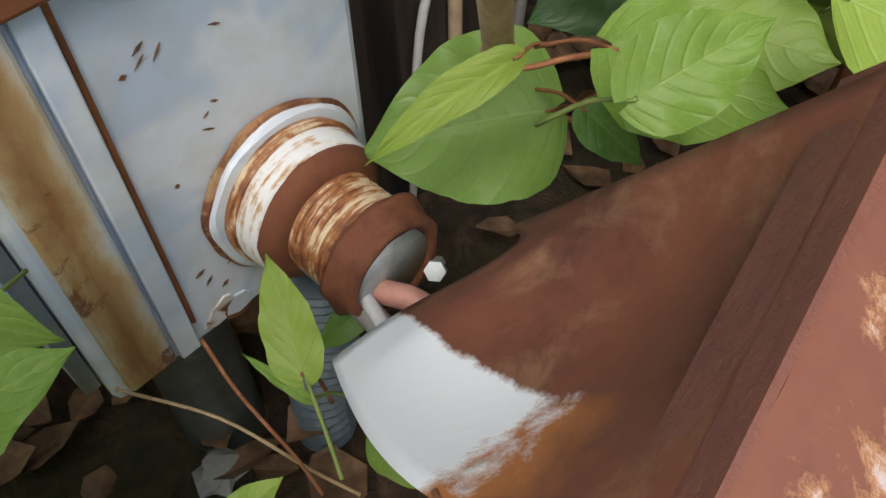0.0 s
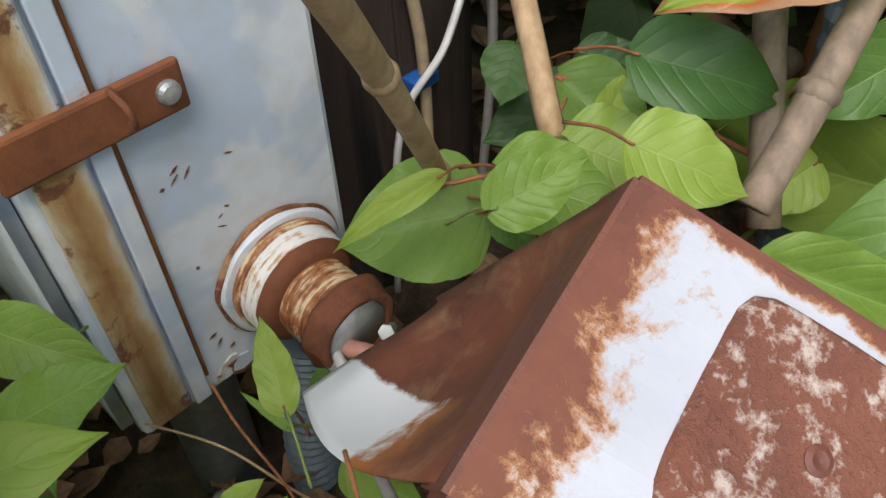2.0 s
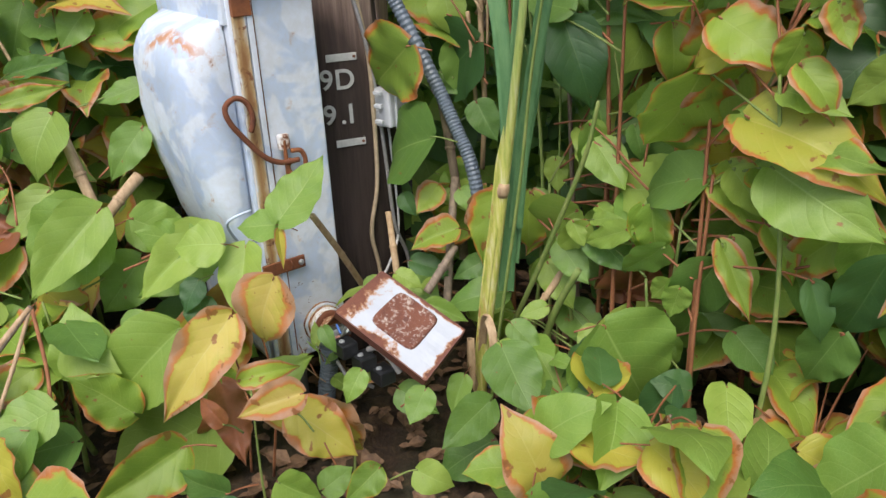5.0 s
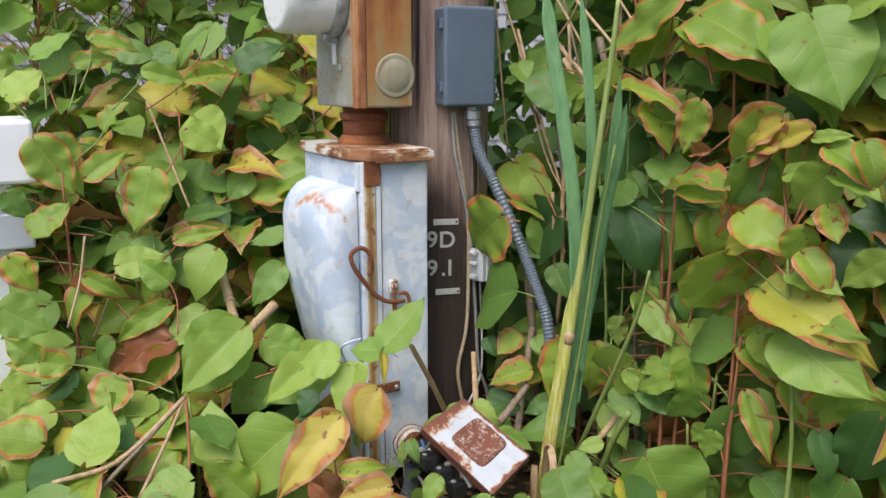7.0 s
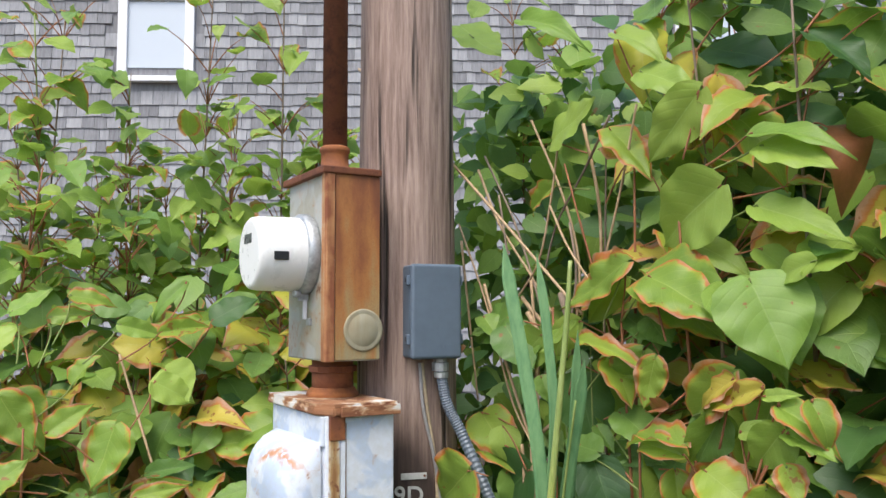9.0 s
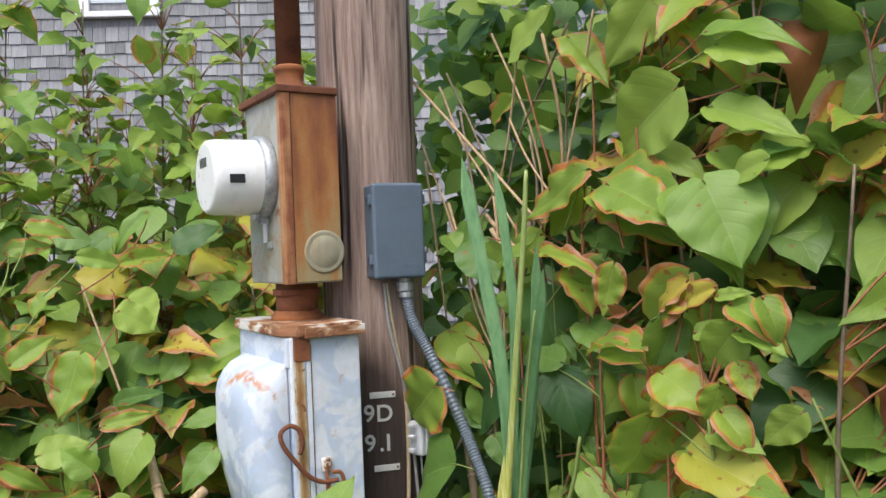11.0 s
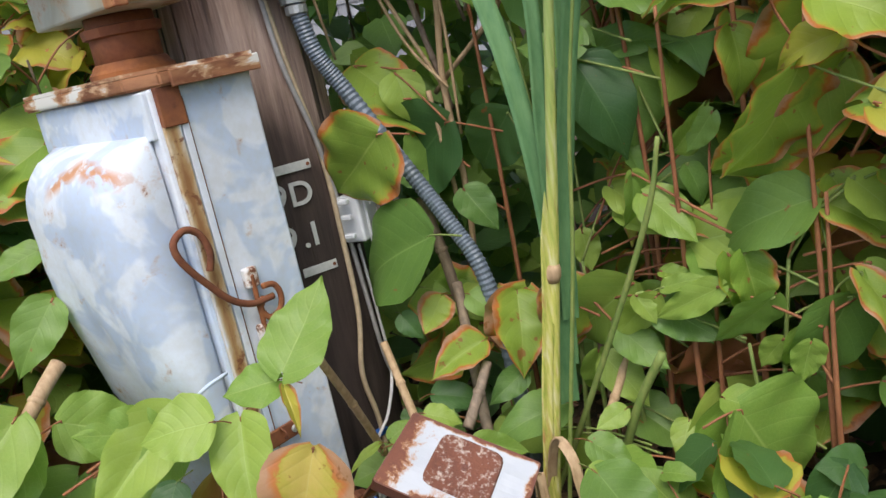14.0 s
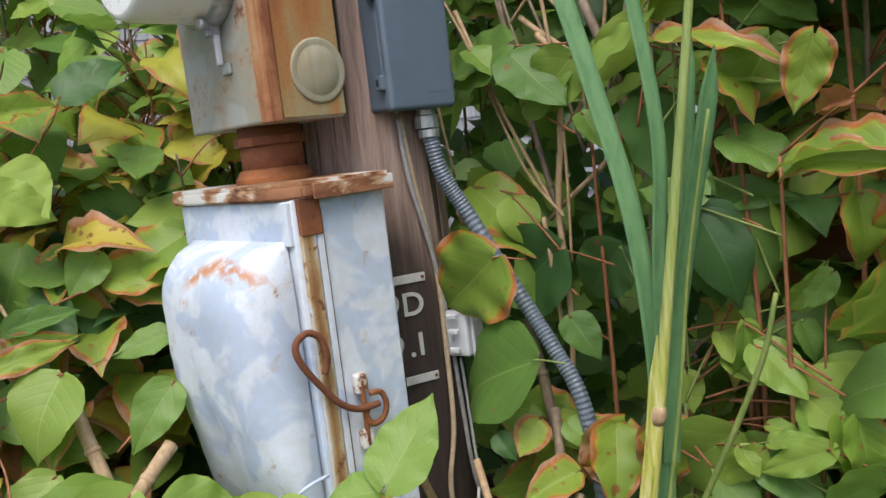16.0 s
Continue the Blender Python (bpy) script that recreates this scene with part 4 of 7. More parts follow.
def face_paint(name):
    """White paint with rust eating in from the rim; the UV is 0..1 over the face."""
    m, nt, b = material(name)
    uv = nt.nodes.new("ShaderNodeUVMap")
    u, v = split_xyz(nt, uv.outputs[0])[:2]
    w = world_coords(nt)
    # the lower rim is eaten most, under the embossed square
    middle = calc(nt, "MULTIPLY", calc(nt, "ABSOLUTE", calc(nt, "SUBTRACT", v, 0.45)), 1.5)
    low = calc(nt, "ADD", calc(nt, "MULTIPLY", calc(nt, "SUBTRACT", 1.0, u), 0.7), calc(nt, "MULTIPLY", middle, middle))
    du = calc(nt, "MINIMUM", calc(nt, "ADD", calc(nt, "MULTIPLY", u, 3.0), 0.02), low)
    dv = calc(nt, "MINIMUM", calc(nt, "ADD", calc(nt, "MULTIPLY", v, 0.85), 0.0), calc(nt, "ADD", calc(nt, "MULTIPLY", calc(nt, "SUBTRACT", 1.0, v), 2.6), 0.05))
    d = calc(nt, "MINIMUM", du, dv)
    n = noise_tex(nt, w, 42, 6, 0.7, 0.2)
    f = calc(nt, "ADD", d, calc(nt, "MULTIPLY", calc(nt, "SUBTRACT", n, 0.5), 0.55))
    rust, fine = rust_colour(nt, w, 1.2)
    rust = mix(nt, 0.45, rust, (0.18, 0.07, 0.055))
    white = mix(nt, ramp(nt, noise_tex(nt, w, 15, 3), (0.4, 0.0), (0.6, 1.0)), (0.47, 0.5, 0.56), (0.42, 0.45, 0.51))
    pale = ramp(nt, f, (0.09, 0.0), (0.15, 1.0))
    hard = ramp(nt, f, (0.06, 0.0), (0.11, 1.0))
    col = mix(nt, hard, rust, mix(nt, pale, (0.4, 0.2, 0.09), white))
    put(nt, b.inputs["Base Color"], col)
    put(nt, b.inputs["Roughness"], ramp(nt, hard, (0.0, 0.85), (1.0, 0.45)))
    bump(nt, b, calc(nt, "ADD", hard, calc(nt, "MULTIPLY", fine, 0.3)), 0.5, 0.001)
    return m


def side_paint(name):
    """Brown rust with white paint left along the lower torn rim."""
    m, nt, b = material(name)
    uv = nt.nodes.new("ShaderNodeUVMap")
    u, v = split_xyz(nt, uv.outputs[0])[:2]
    w = world_coords(nt)
    n = noise_tex(nt, w, 45, 6, 0.7, 0.3)
    rust, fine = rust_colour(nt, w, 0.8)
    rust = mix(nt, 0.25, rust, (0.15, 0.042, 0.024))
    f = calc(nt, "SUBTRACT", calc(nt, "ADD", u, calc(nt, "MULTIPLY", calc(nt, "SUBTRACT", n, 0.5), 0.12)), 0.64)
    near = calc(nt, "ADD", v, calc(nt, "MULTIPLY", calc(nt, "SUBTRACT", n, 0.5), 0.3))
    keep = calc(nt, "MULTIPLY", ramp(nt, f, (0.0, 0.0), (0.02, 1.0)), ramp(nt, near, (0.36, 0.0), (0.42, 1.0)))
    halo = calc(nt, "MULTIPLY", ramp(nt, f, (0.0, 0.0), (0.06, 1.0)), ramp(nt, near, (0.18, 0.0), (0.36, 1.0)))
    stain = ramp(nt, noise_tex(nt, w, 24, 6, 0.7, 0.8), (0.5, 0.0), (0.68, 0.6))
    col = mix(nt, stain, rust, (0.3, 0.17, 0.09))
    col = mix(nt, halo, col, RUST_ORANGE)
    col = mix(nt, keep, col, (0.72, 0.75, 0.78))
    put(nt, b.inputs["Base Color"], col)
    b.inputs["Roughness"].default_value = 0.75
    bump(nt, b, calc(nt, "ADD", keep, calc(nt, "MULTIPLY", fine, 0.4)), 0.4, 0.001)
    return m


LIP_RUST = rusty("purple_brown_rust", 1.3, 0.0, (0.15, 0.055, 0.045))
FACE_PAINT = face_paint("cover_face_paint")
NECK_PAINT = side_paint("conduit_body_rust")


def pit_material():
    m, nt, b = material("pitted_emboss_rust")
    w = world_coords(nt)
    n = noise_tex(nt, w, 190, 4, 0.7)
    n2 = noise_tex(nt, w, 60, 4, 0.6)
    rust, fine = rust_colour(nt, w, 1.4)
    rust = mix(nt, 0.4, rust, (0.22, 0.09, 0.07))
    f = calc(nt, "ADD", calc(nt, "MULTIPLY", n, 0.6), calc(nt, "MULTIPLY", n2, 0.5))
    put(nt, b.inputs["Base Color"], mix(nt, ramp(nt, f, (0.57, 0.0), (0.68, 0.85)), rust, (0.55, 0.47, 0.42)))
    b.inputs["Roughness"].default_value = 0.9
    bump(nt, b, n, 1.0, 0.003)
    return m


PITTED = pit_material()


def quad_sheet(p00, p10, p11, p01, nu, nv, thick, push=None):
    """A bent sheet over four corners, with thickness and a 0..1 UV."""
    bm = bmesh.new()
    uvl = bm.loops.layers.uv.new("UVMap")
    nrm = (p10 - p00).cross(p01 - p00).normalized()
    vs = []
    for side in (0, 1):
        vs.append([[None] * (nu + 1) for _ in range(nv + 1)])
        for j in range(nv + 1):
            for i in range(nu + 1):
                u, v = i / nu, j / nv
                q = p00.lerp(p10, u).lerp(p01.lerp(p11, u), v)
                q = q + nrm * (-thick * side + (push(u, v) if push else 0))
                vs[side][j][i] = bm.verts.new(q)
    def face(vv, uvs):
        f = bm.faces.new(vv)
        for l, c in zip(f.loops, uvs):
            l[uvl].uv = c
    for side in (0, 1):
        for j in range(nv):
            for i in range(nu):
                c = [(i, j), (i + 1, j), (i + 1, j + 1), (i, j + 1)]
                face([vs[side][b][a] for a, b in c], [(a / nu, b / nv) for a, b in c])
    rim = [(i, 0) for i in range(nu)] + [(nu, j) for j in range(nv)] + [(i, nv) for i in range(nu, 0, -1)] + [(0, j) for j in range(nv, 0, -1)]
    for (a, b), (c, d) in zip(rim, rim[1:] + rim[:1]):
        face([vs[0][b][a], vs[0][d][c], vs[1][d][c], vs[1][b][a]], [(a / nu, b / nv), (c / nu, d / nv)] * 2)
    return bm


def build_fallen_box():
    t = thing("hanging_fitting", (0.2, 0.05, 0.1), "rusty electrical fitting hanging loose with its cover facing up", "electrical fitting")
    nrm = (CR - CT).cross(CL - CT).normalized()
    nrm = nrm if nrm.z > 0 else -nrm
    dent = lambda u, v: 0.0015 * noise.noise(Vector((u * 5, v * 5, 1)))
    part("cover", quad_sheet(CT, CL, CB, CR, 14, 18, 0.0025, dent), FACE_PAINT, t, "white painted cover eaten by rust along the rim")
    # embossed square plate
    def on(u, v, h):
        return CT.lerp(CL, u).lerp(CR.lerp(CB, u), v) + nrm * h
    bm = bmesh.new()
    rings = []
    for inset, h in ((0.0, 0.0005), (0.012, 0.0035), (0.03, 0.0045), (0.06, 0.0035)):
        ring = []
        for k in range(48):
            a = 2 * math.pi * k / 48
            c, s = math.cos(a), math.sin(a)
            q = (abs(c) ** 7 + abs(s) ** 7) ** (-1 / 7)
            ring.append(bm.verts.new(on(0.44 + (0.36 - inset) * q * c, 0.51 + (0.245 - inset * 0.7) * q * s, h + 0.0006 * noise.noise(Vector((c * 4, s * 4, inset * 50))))))
        rings.append(ring)
    for a, b in zip(rings, rings[1:]):
        for k in range(48):
            bm.faces.new((a[k], a[(k + 1) % 48], b[(k + 1) % 48], b[k]))
    bm.faces.new(rings[-1])
    boss = part("boss_plate", bm, PITTED, t, "pitted rusty embossed square", True)
    part("boss_screw", lathe([(0.005, -0.001), (0.005, 0.0012), (0.003, 0.002), (0, 0.001)], on(0.44, 0.51, 0.003), nrm, 16), LIP_RUST, boss)
    # turned-down lips of the cover
    down = -nrm
    drop = 0.024
    for a, b, mt in ((CT, CL, RUST), (CL, CB, FACE_PAINT), (CB, CR, RUST), (CR, CT, RUST)):
        part("cover_lip", quad_sheet(a, b, b + down * drop * (1 if mt is RUST else 0.8), a + down * drop * (1 if mt is RUST else 0.8), 14, 3, 0.002), LIP_RUST, t)
    # neck plate that leads to the nipple
    tip, top = Vector((0.102, 0.009, 0.208)), Vector((0.116, 0.079, 0.224))
    a0, a1 = CT.lerp(CL, 0.02) + down * 0.01, CT.lerp(CL, 0.98) + down * 0.01
    side = (a1 - a0).cross(tip - a1).normalized()
    bm = bmesh.new()
    uvl = bm.loops.layers.uv.new("UVMap")
    n, mrow = 20, 24
    grid = []
    for layer in (0, 1):
        rows = []
        for j in range(mrow + 1):
            v = j / mrow
            row = []
            for i in range(n + 1):
                u = i / n
                # the far rim is scooped near the top corner and runs out to a tip below
                reach = 1.0 - 0.2 * math.exp(-((u - 0.2) / 0.13) ** 2) if u < 0.2 else 1.0 - 0.2 * math.exp(-((u - 0.2) / 0.3) ** 2)
                low = a1.lerp(tip, v) + (tip - a1).cross(side).normalized() * 0.012 * math.sin(math.pi * v)
                q = a0.lerp(top, v).lerp(low, u)
                edge = a0.lerp(a1, u)
                q = edge.lerp(q, reach) if v > 0 else edge
                q = q + side * (0.014 * math.sin(math.pi * min(1, v * 1.2)) * math.sin(math.pi * u) - 0.0022 * layer)
                row.append(bm.verts.new(q))
            rows.append(row)
        grid.append(rows)
    def face(idx):
        f = bm.faces.new([grid[l][j][i] for l, j, i in idx])
        for lp, (l, j, i) in zip(f.loops, idx):
            lp[uvl].uv = (i / n, j / mrow)
    for l in (0, 1):
        for j in range(mrow):
            for i in range(n):
                face([(l, j, i), (l, j, i + 1), (l, j + 1, i + 1), (l, j + 1, i)])
    for j in range(mrow):
        face([(0, j, 0), (0, j + 1, 0), (1, j + 1, 0), (1, j, 0)])
        face([(0, j, n), (0, j + 1, n), (1, j + 1, n), (1, j, n)])
    for i in range(n):
        face([(0, mrow, i), (0, mrow, i + 1), (1, mrow, i + 1), (1, mrow, i)])
    part("neck_plate", bm, NECK_PAINT, t, "brown rusted neck with torn edge and leftover white paint", True)
    # far side wall below the cover
    wl = CT.lerp(CR, 0.04) + down * 0.012
    wr = CT.lerp(CR, 0.96) + down * 0.012
    part("far_wall", quad_sheet(wl, wr, wr + down * 0.05, top + Vector((0.0, 0.004, -0.01)), 10, 8, 0.002), RUST, t)
    part("inner_plate", quad_sheet(tip + Vector((0.0, 0.002, -0.012)), tip + Vector((0.016, -0.006, 0.008)), tip + Vector((0.03, 0.0, 0.0)), tip + Vector((0.01, 0.01, -0.02)), 4, 4, 0.002), GALV, t)
    # cable clamp and wires inside the mouth
    w = thing("service_wires", (0.08, 0.05, 0.17), "short cut wires coming out of the nipple", "wire")
    part("wire", tube([(0.03, 0.055, 0.178), (0.07, 0.052, 0.176), (0.09, 0.056, 0.18), (0.115, 0.062, 0.172)], 0.0052, seg=12), PINK_WIRE, w, "salmon coloured wire", True)
    part("wire", tube([(0.03, 0.045, 0.172), (0.07, 0.044, 0.172), (0.088, 0.043, 0.168)], 0.0055, seg=12), CABLE_GREY, w, smooth=True)
    part("bolt", lathe([(0.0042, 0), (0.0042, 0.004), (0.0026, 0.0043), (0.0026, 0.02)], (0.094, 0.063, 0.196), (-0.4, 0.5, -0.6), 6), GALV, w)
    b = thing("terminal_block", (0.3, 0.05, 0.18), "black terminal block under the fallen cover", "terminal block")
    for k in range(3):
        o = CL.lerp(CB, 0.22 + 0.2 * k) + down * (0.05 + 0.006 * k) + (CL - CT).normalized() * (0.018 - 0.004 * k)
        block = part("block", box(o - Vector((0.017, 0.015, 0.013)), o + Vector((0.017, 0.015, 0.013)), 0.003), BLACK, b)
        part("screw", lathe([(0.005, 0), (0.005, 0.002), (0.003, 0.003), (0, 0.002)], o + Vector((0.0, -0.006, 0.0128)), (0, 0, 1), 10), GALV, block)
    part("blue_sleeve", tube([CL + Vector((-0.012, 0.004, -0.03)), CL + Vector((0.003, 0.002, -0.04))], 0.002, seg=10), BLUE, b)
    part("lead", tube([CL + Vector((0.03, 0.035, -0.07)), CL + Vector((0.05, 0.04, -0.06)), CL + Vector((0.07, 0.05, -0.075)), CL + Vector((0.08, 0.06, -0.1))], 0.005, seg=10), CABLE_GREY, b)
    cable("loose_cable", [(0.062, 0.05, 0.172), (0.1, 0.035, 0.19), (0.15, 0.02, 0.22), (0.19, 0.012, 0.262), (0.215, 0.012, 0.292)], 0.003, CABLE_WHITE, "white cable from the nipple into the hanging fitting")
    cable("loose_cable", [(0.11, 0.03, 0.15), (0.16, 0.01, 0.17), (0.21, 0.0, 0.175), (0.25, 0.02, 0.17)], 0.0032, CABLE_GREY, "grey cable slung under the hanging fitting")
    g = thing("ground_hose", (0.03, 0.03, 0.0), "dark grey corrugated hose behind the nipple", "hose")
    part("hose", tube([(0.02, 0.06, 0.13), (0.022, 0.055, 0.09), (0.02, 0.045, 0.04), (0.022, 0.04, -0.02)], 0.016, seg=16, per=14, ridge=0.1), FLEX, g)


build_fallen_box()


# ---- leaves and plants ----
LEAF_STOPS = ((0.0, 0.1), (0.03, 0.5), (0.1, 0.83), (0.22, 0.98), (0.36, 1.0), (0.52, 0.9), (0.68, 0.68), (0.8, 0.44), (0.89, 0.22), (0.95, 0.09), (1.0, 0.008))


def leaf_half_width(v):
    for (a, wa), (b, wb) in zip(LEAF_STOPS, LEAF_STOPS[1:]):
        if v <= b:
            return wa + (wb - wa) * (v - a) / (b - a)
    return LEAF_STOPS[-1][1]


def leaf_mesh(name, mat, width, notch, curl, fold, seed, nl=12, nw=6, wavy=0.03, ripple=0.03):
    """A heart-shaped blade of length 1 along +y with a UV of -1..1 across and 0..1 along."""
    bm = bmesh.new()
    uvl = bm.loops.layers.uv.new("UVMap")
    rows = []
    rng = random.Random(seed * 17 + nl)
    phase, bend, beat = rng.uniform(0, 6.28), rng.uniform(-0.08, 0.08), rng.uniform(2.0, 3.4)
    for j in range(nl + 1):
        v = (j / nl) ** 1.15
        w = width * leaf_half_width(v)
        row = []
        for i in range(nw + 1):
            u = -1 + 2 * i / nw
            y = v - notch * abs(u) ** 1.3 * (1 - v) ** 4
            edge = abs(u) ** 2
            uneven = 0.05 * noise.noise(Vector((v * 3.5, (1 if u > 0 else -1) * 4.0, seed * 3.1))) + (0.03 * noise.noise(Vector((v * 22, u, seed))))
            x = u * w * (1 + uneven * edge) + bend * v * v
            z = fold * abs(u * w) - curl * (v - 0.25) ** 2 - curl * 0.5 * max(0, v - 0.75) + wavy * noise.noise(Vector((u * 1.3, v * 2.6, seed * 1.7)))
            z += ripple * edge * math.sin(6.28 * beat * v + phase + (1.3 if u > 0 else 0)) * min(1, 3 * (1 - v)) - 0.12 * abs(curl) * abs(u) ** 3 * width
            row.append((bm.verts.new((x, y, z)), (u, v)))
        rows.append(row)
    for a, b in zip(rows, rows[1:]):
        for i in range(nw):
            c = (a[i], a[i + 1], b[i + 1], b[i])
            f = bm.faces.new([q[0] for q in c])
            f.smooth = True
            for l, q in zip(f.loops, c):
                l[uvl].uv = q[1]
    me = bpy.data.meshes.new(name)
    bm.to_mesh(me)
    bm.free()
    me.materials.append(mat)
    return me


BLADES, FINE_BLADES = {}, {}
FORMS = ((0.37, 0.05, 0.3, 0.22), (0.42, 0.09, 0.14, 0.12), (0.34, 0.04, 0.5, 0.32), (0.4, 0.1, -0.12, 0.16), (0.38, 0.07, 0.22, 0.42), (0.44, 0.1, 0.36, 0.05))
for kind, mt in LEAF.items():
    worn = 1.0 if kind in ("green", "light", "dark") else 3.0 if kind == "dry" else 1.5
    BLADES[kind] = [leaf_mesh("leaf", mt, w, nt_, c * worn, f * worn, s, 12, 6, 0.03 * worn, 0.03 * worn) for s, (w, nt_, c, f) in enumerate(FORMS)]
    FINE_BLADES[kind] = [leaf_mesh("leaf", mt, w, nt_, c * worn * 0.7, f * worn * 0.8, s + 9, 26, 12, 0.025 * worn, 0.026 * worn) for s, (w, nt_, c, f) in enumerate(FORMS[:5])]


def blade_matrix(base, along, normal, length, broad=1.0):
    y = Vector(along).normalized()
    z = Vector(normal)
    z = z - y * z.dot(y)
    z = z.normalized() if z.length > 1e-3 else y.orthogonal().normalized()
    x = y.cross(z)
    m = Matrix((x * length * broad, y * length, z * length)).transposed().to_4x4()
    m.translation = base
    return m


def add_leaf(parent, base, along, normal, length, kind, broad=1.0, rng=random, fine=False):
    me = rng.choice((FINE_BLADES if fine else BLADES)[kind])
    ob = new("leaf", me)
    ob.parent = parent
    ob.matrix_parent_inverse = parent.matrix_world.inverted()
    ob.matrix_world = blade_matrix(base, along, normal, length, broad)
    return ob


def side_of(p, a, b):
    return (b[0] - a[0]) * (p[1] - a[1]) - (b[1] - a[1]) * (p[0] - a[0])


def cleared(p, r=0.05):
    """The trodden, cut-back gap in front of the pole, and the hardware itself."""
    a, b, c = (1.75, -0.86), (0.12 + r, 0.45), (-0.42, -0.17 - r)
    inside = side_of(p, a, b) > 0 and side_of(p, b, c) > 0 and side_of(p, c, a) > 0
    near_box = -0.4 < p[0] < 0.06 + r and -0.2 < p[1] < 0.34 + r and p[2] < 1.45
    shade = (p[1] < 0.47 and -0.05 < p[0] < 1.1) or (p[1] < 0.64 and -0.1 < p[0] < 0.34)
    edge = 0.88 * p[0] - 0.47 * p[1] > -0.2 - 0.3 * max(0, p[2] - 0.5) and p[0] < 0.1 and p[1] < 0.2
    near_pole = (Vector((p[0], p[1])) - POLE_AT.xy).length < 0.2 + r
    return inside or near_box or near_pole or shade or edge


GREENS = ("green",) * 5 + ("light",) * 3 + ("edged",) * 7 + ("dark",) * 3 + ("yellow",) * 5 + ("dry",) * 1


def in_path(p):
    """The trodden line from the path to the hanging fitting, kept free of leaves."""
    a, b = Vector((0.3, 0.06, 0.25)), Vector((1.55, -0.72, 0.98))
    f = max(0.0, min(1.0, (p - a).dot(b - a) / (b - a).length_squared))
    return (p - a.lerp(b, f)).length < 0.17 and p.x > 0.2


def knotweed(root, height, lean, seed, count, kinds=GREENS, size=(0.075, 0.15), outward=(0.75, -0.6, 0.5), label="tall knotweed plant with heart-shaped green leaves browning at the rim", bare=0.25, low=False):
    rng = random.Random(seed)
    t = thing("knotweed", root, label, "shrub", "knotweed thicket")
    root = Vector(root)
    top = root + Vector((lean[0], lean[1], height))
    mid = root.lerp(top, 0.5) + Vector((rng.uniform(-0.05, 0.05), rng.uniform(-0.05, 0.05), 0.03)) - Vector((lean[0], lean[1], 0)) * 0.15
    stem = smooth_path([root, mid, top], 10)
    part("stem", tube([root, mid, top], 0.006, 0.002, seg=6, per=8), rng.choice((TWIG_RED, TWIG_GREY, STEM_GREEN, TWIG_GREY)), t, smooth=True)
    twigs = bmesh.new()
    made = 0
    for k in range(count * 3):
        if made >= count:
            break
        f = rng.uniform(bare, 1.0)
        s = stem[min(len(stem) - 1, int(f * (len(stem) - 1)))]
        a = rng.uniform(0, 2 * math.pi)
        out = Vector((math.cos(a), math.sin(a), 0)) * 0.6 + Vector(outward) * 0.55
        reach = rng.uniform(0.05, 0.24) * (1.15 - 0.5 * f)
        b = s + out.normalized() * reach + Vector((0, 0, rng.uniform(-0.02, 0.06)))
        if b.z < 0.04 or in_path(b) or (b.z > 0.34 if low else cleared(b) or cleared(b + Vector((0, 0, -0.05)), 0.03)):
            continue
        tube([s, s.lerp(b, 0.5) + Vector((0, 0, 0.015)), b], 0.0022, 0.0011, seg=4, per=3, bm=twigs)
        along = Vector((rng.uniform(-0.8, 0.8), rng.uniform(-0.8, 0.8), rng.uniform(-1.1, 0.1))) + Vector(outward) * 0.5
        normal = Vector(outward) + Vector((rng.uniform(-0.6, 0.6), rng.uniform(-0.6, 0.6), rng.uniform(-0.1, 1.3)))
        add_leaf(t, b, along, normal, rng.uniform(*size), rng.choice(kinds), rng.uniform(0.85, 1.15), rng)
        made += 1
    tagged(part("twig_spray", twigs, TWIG_RED, t), kind="stuff")
    return t


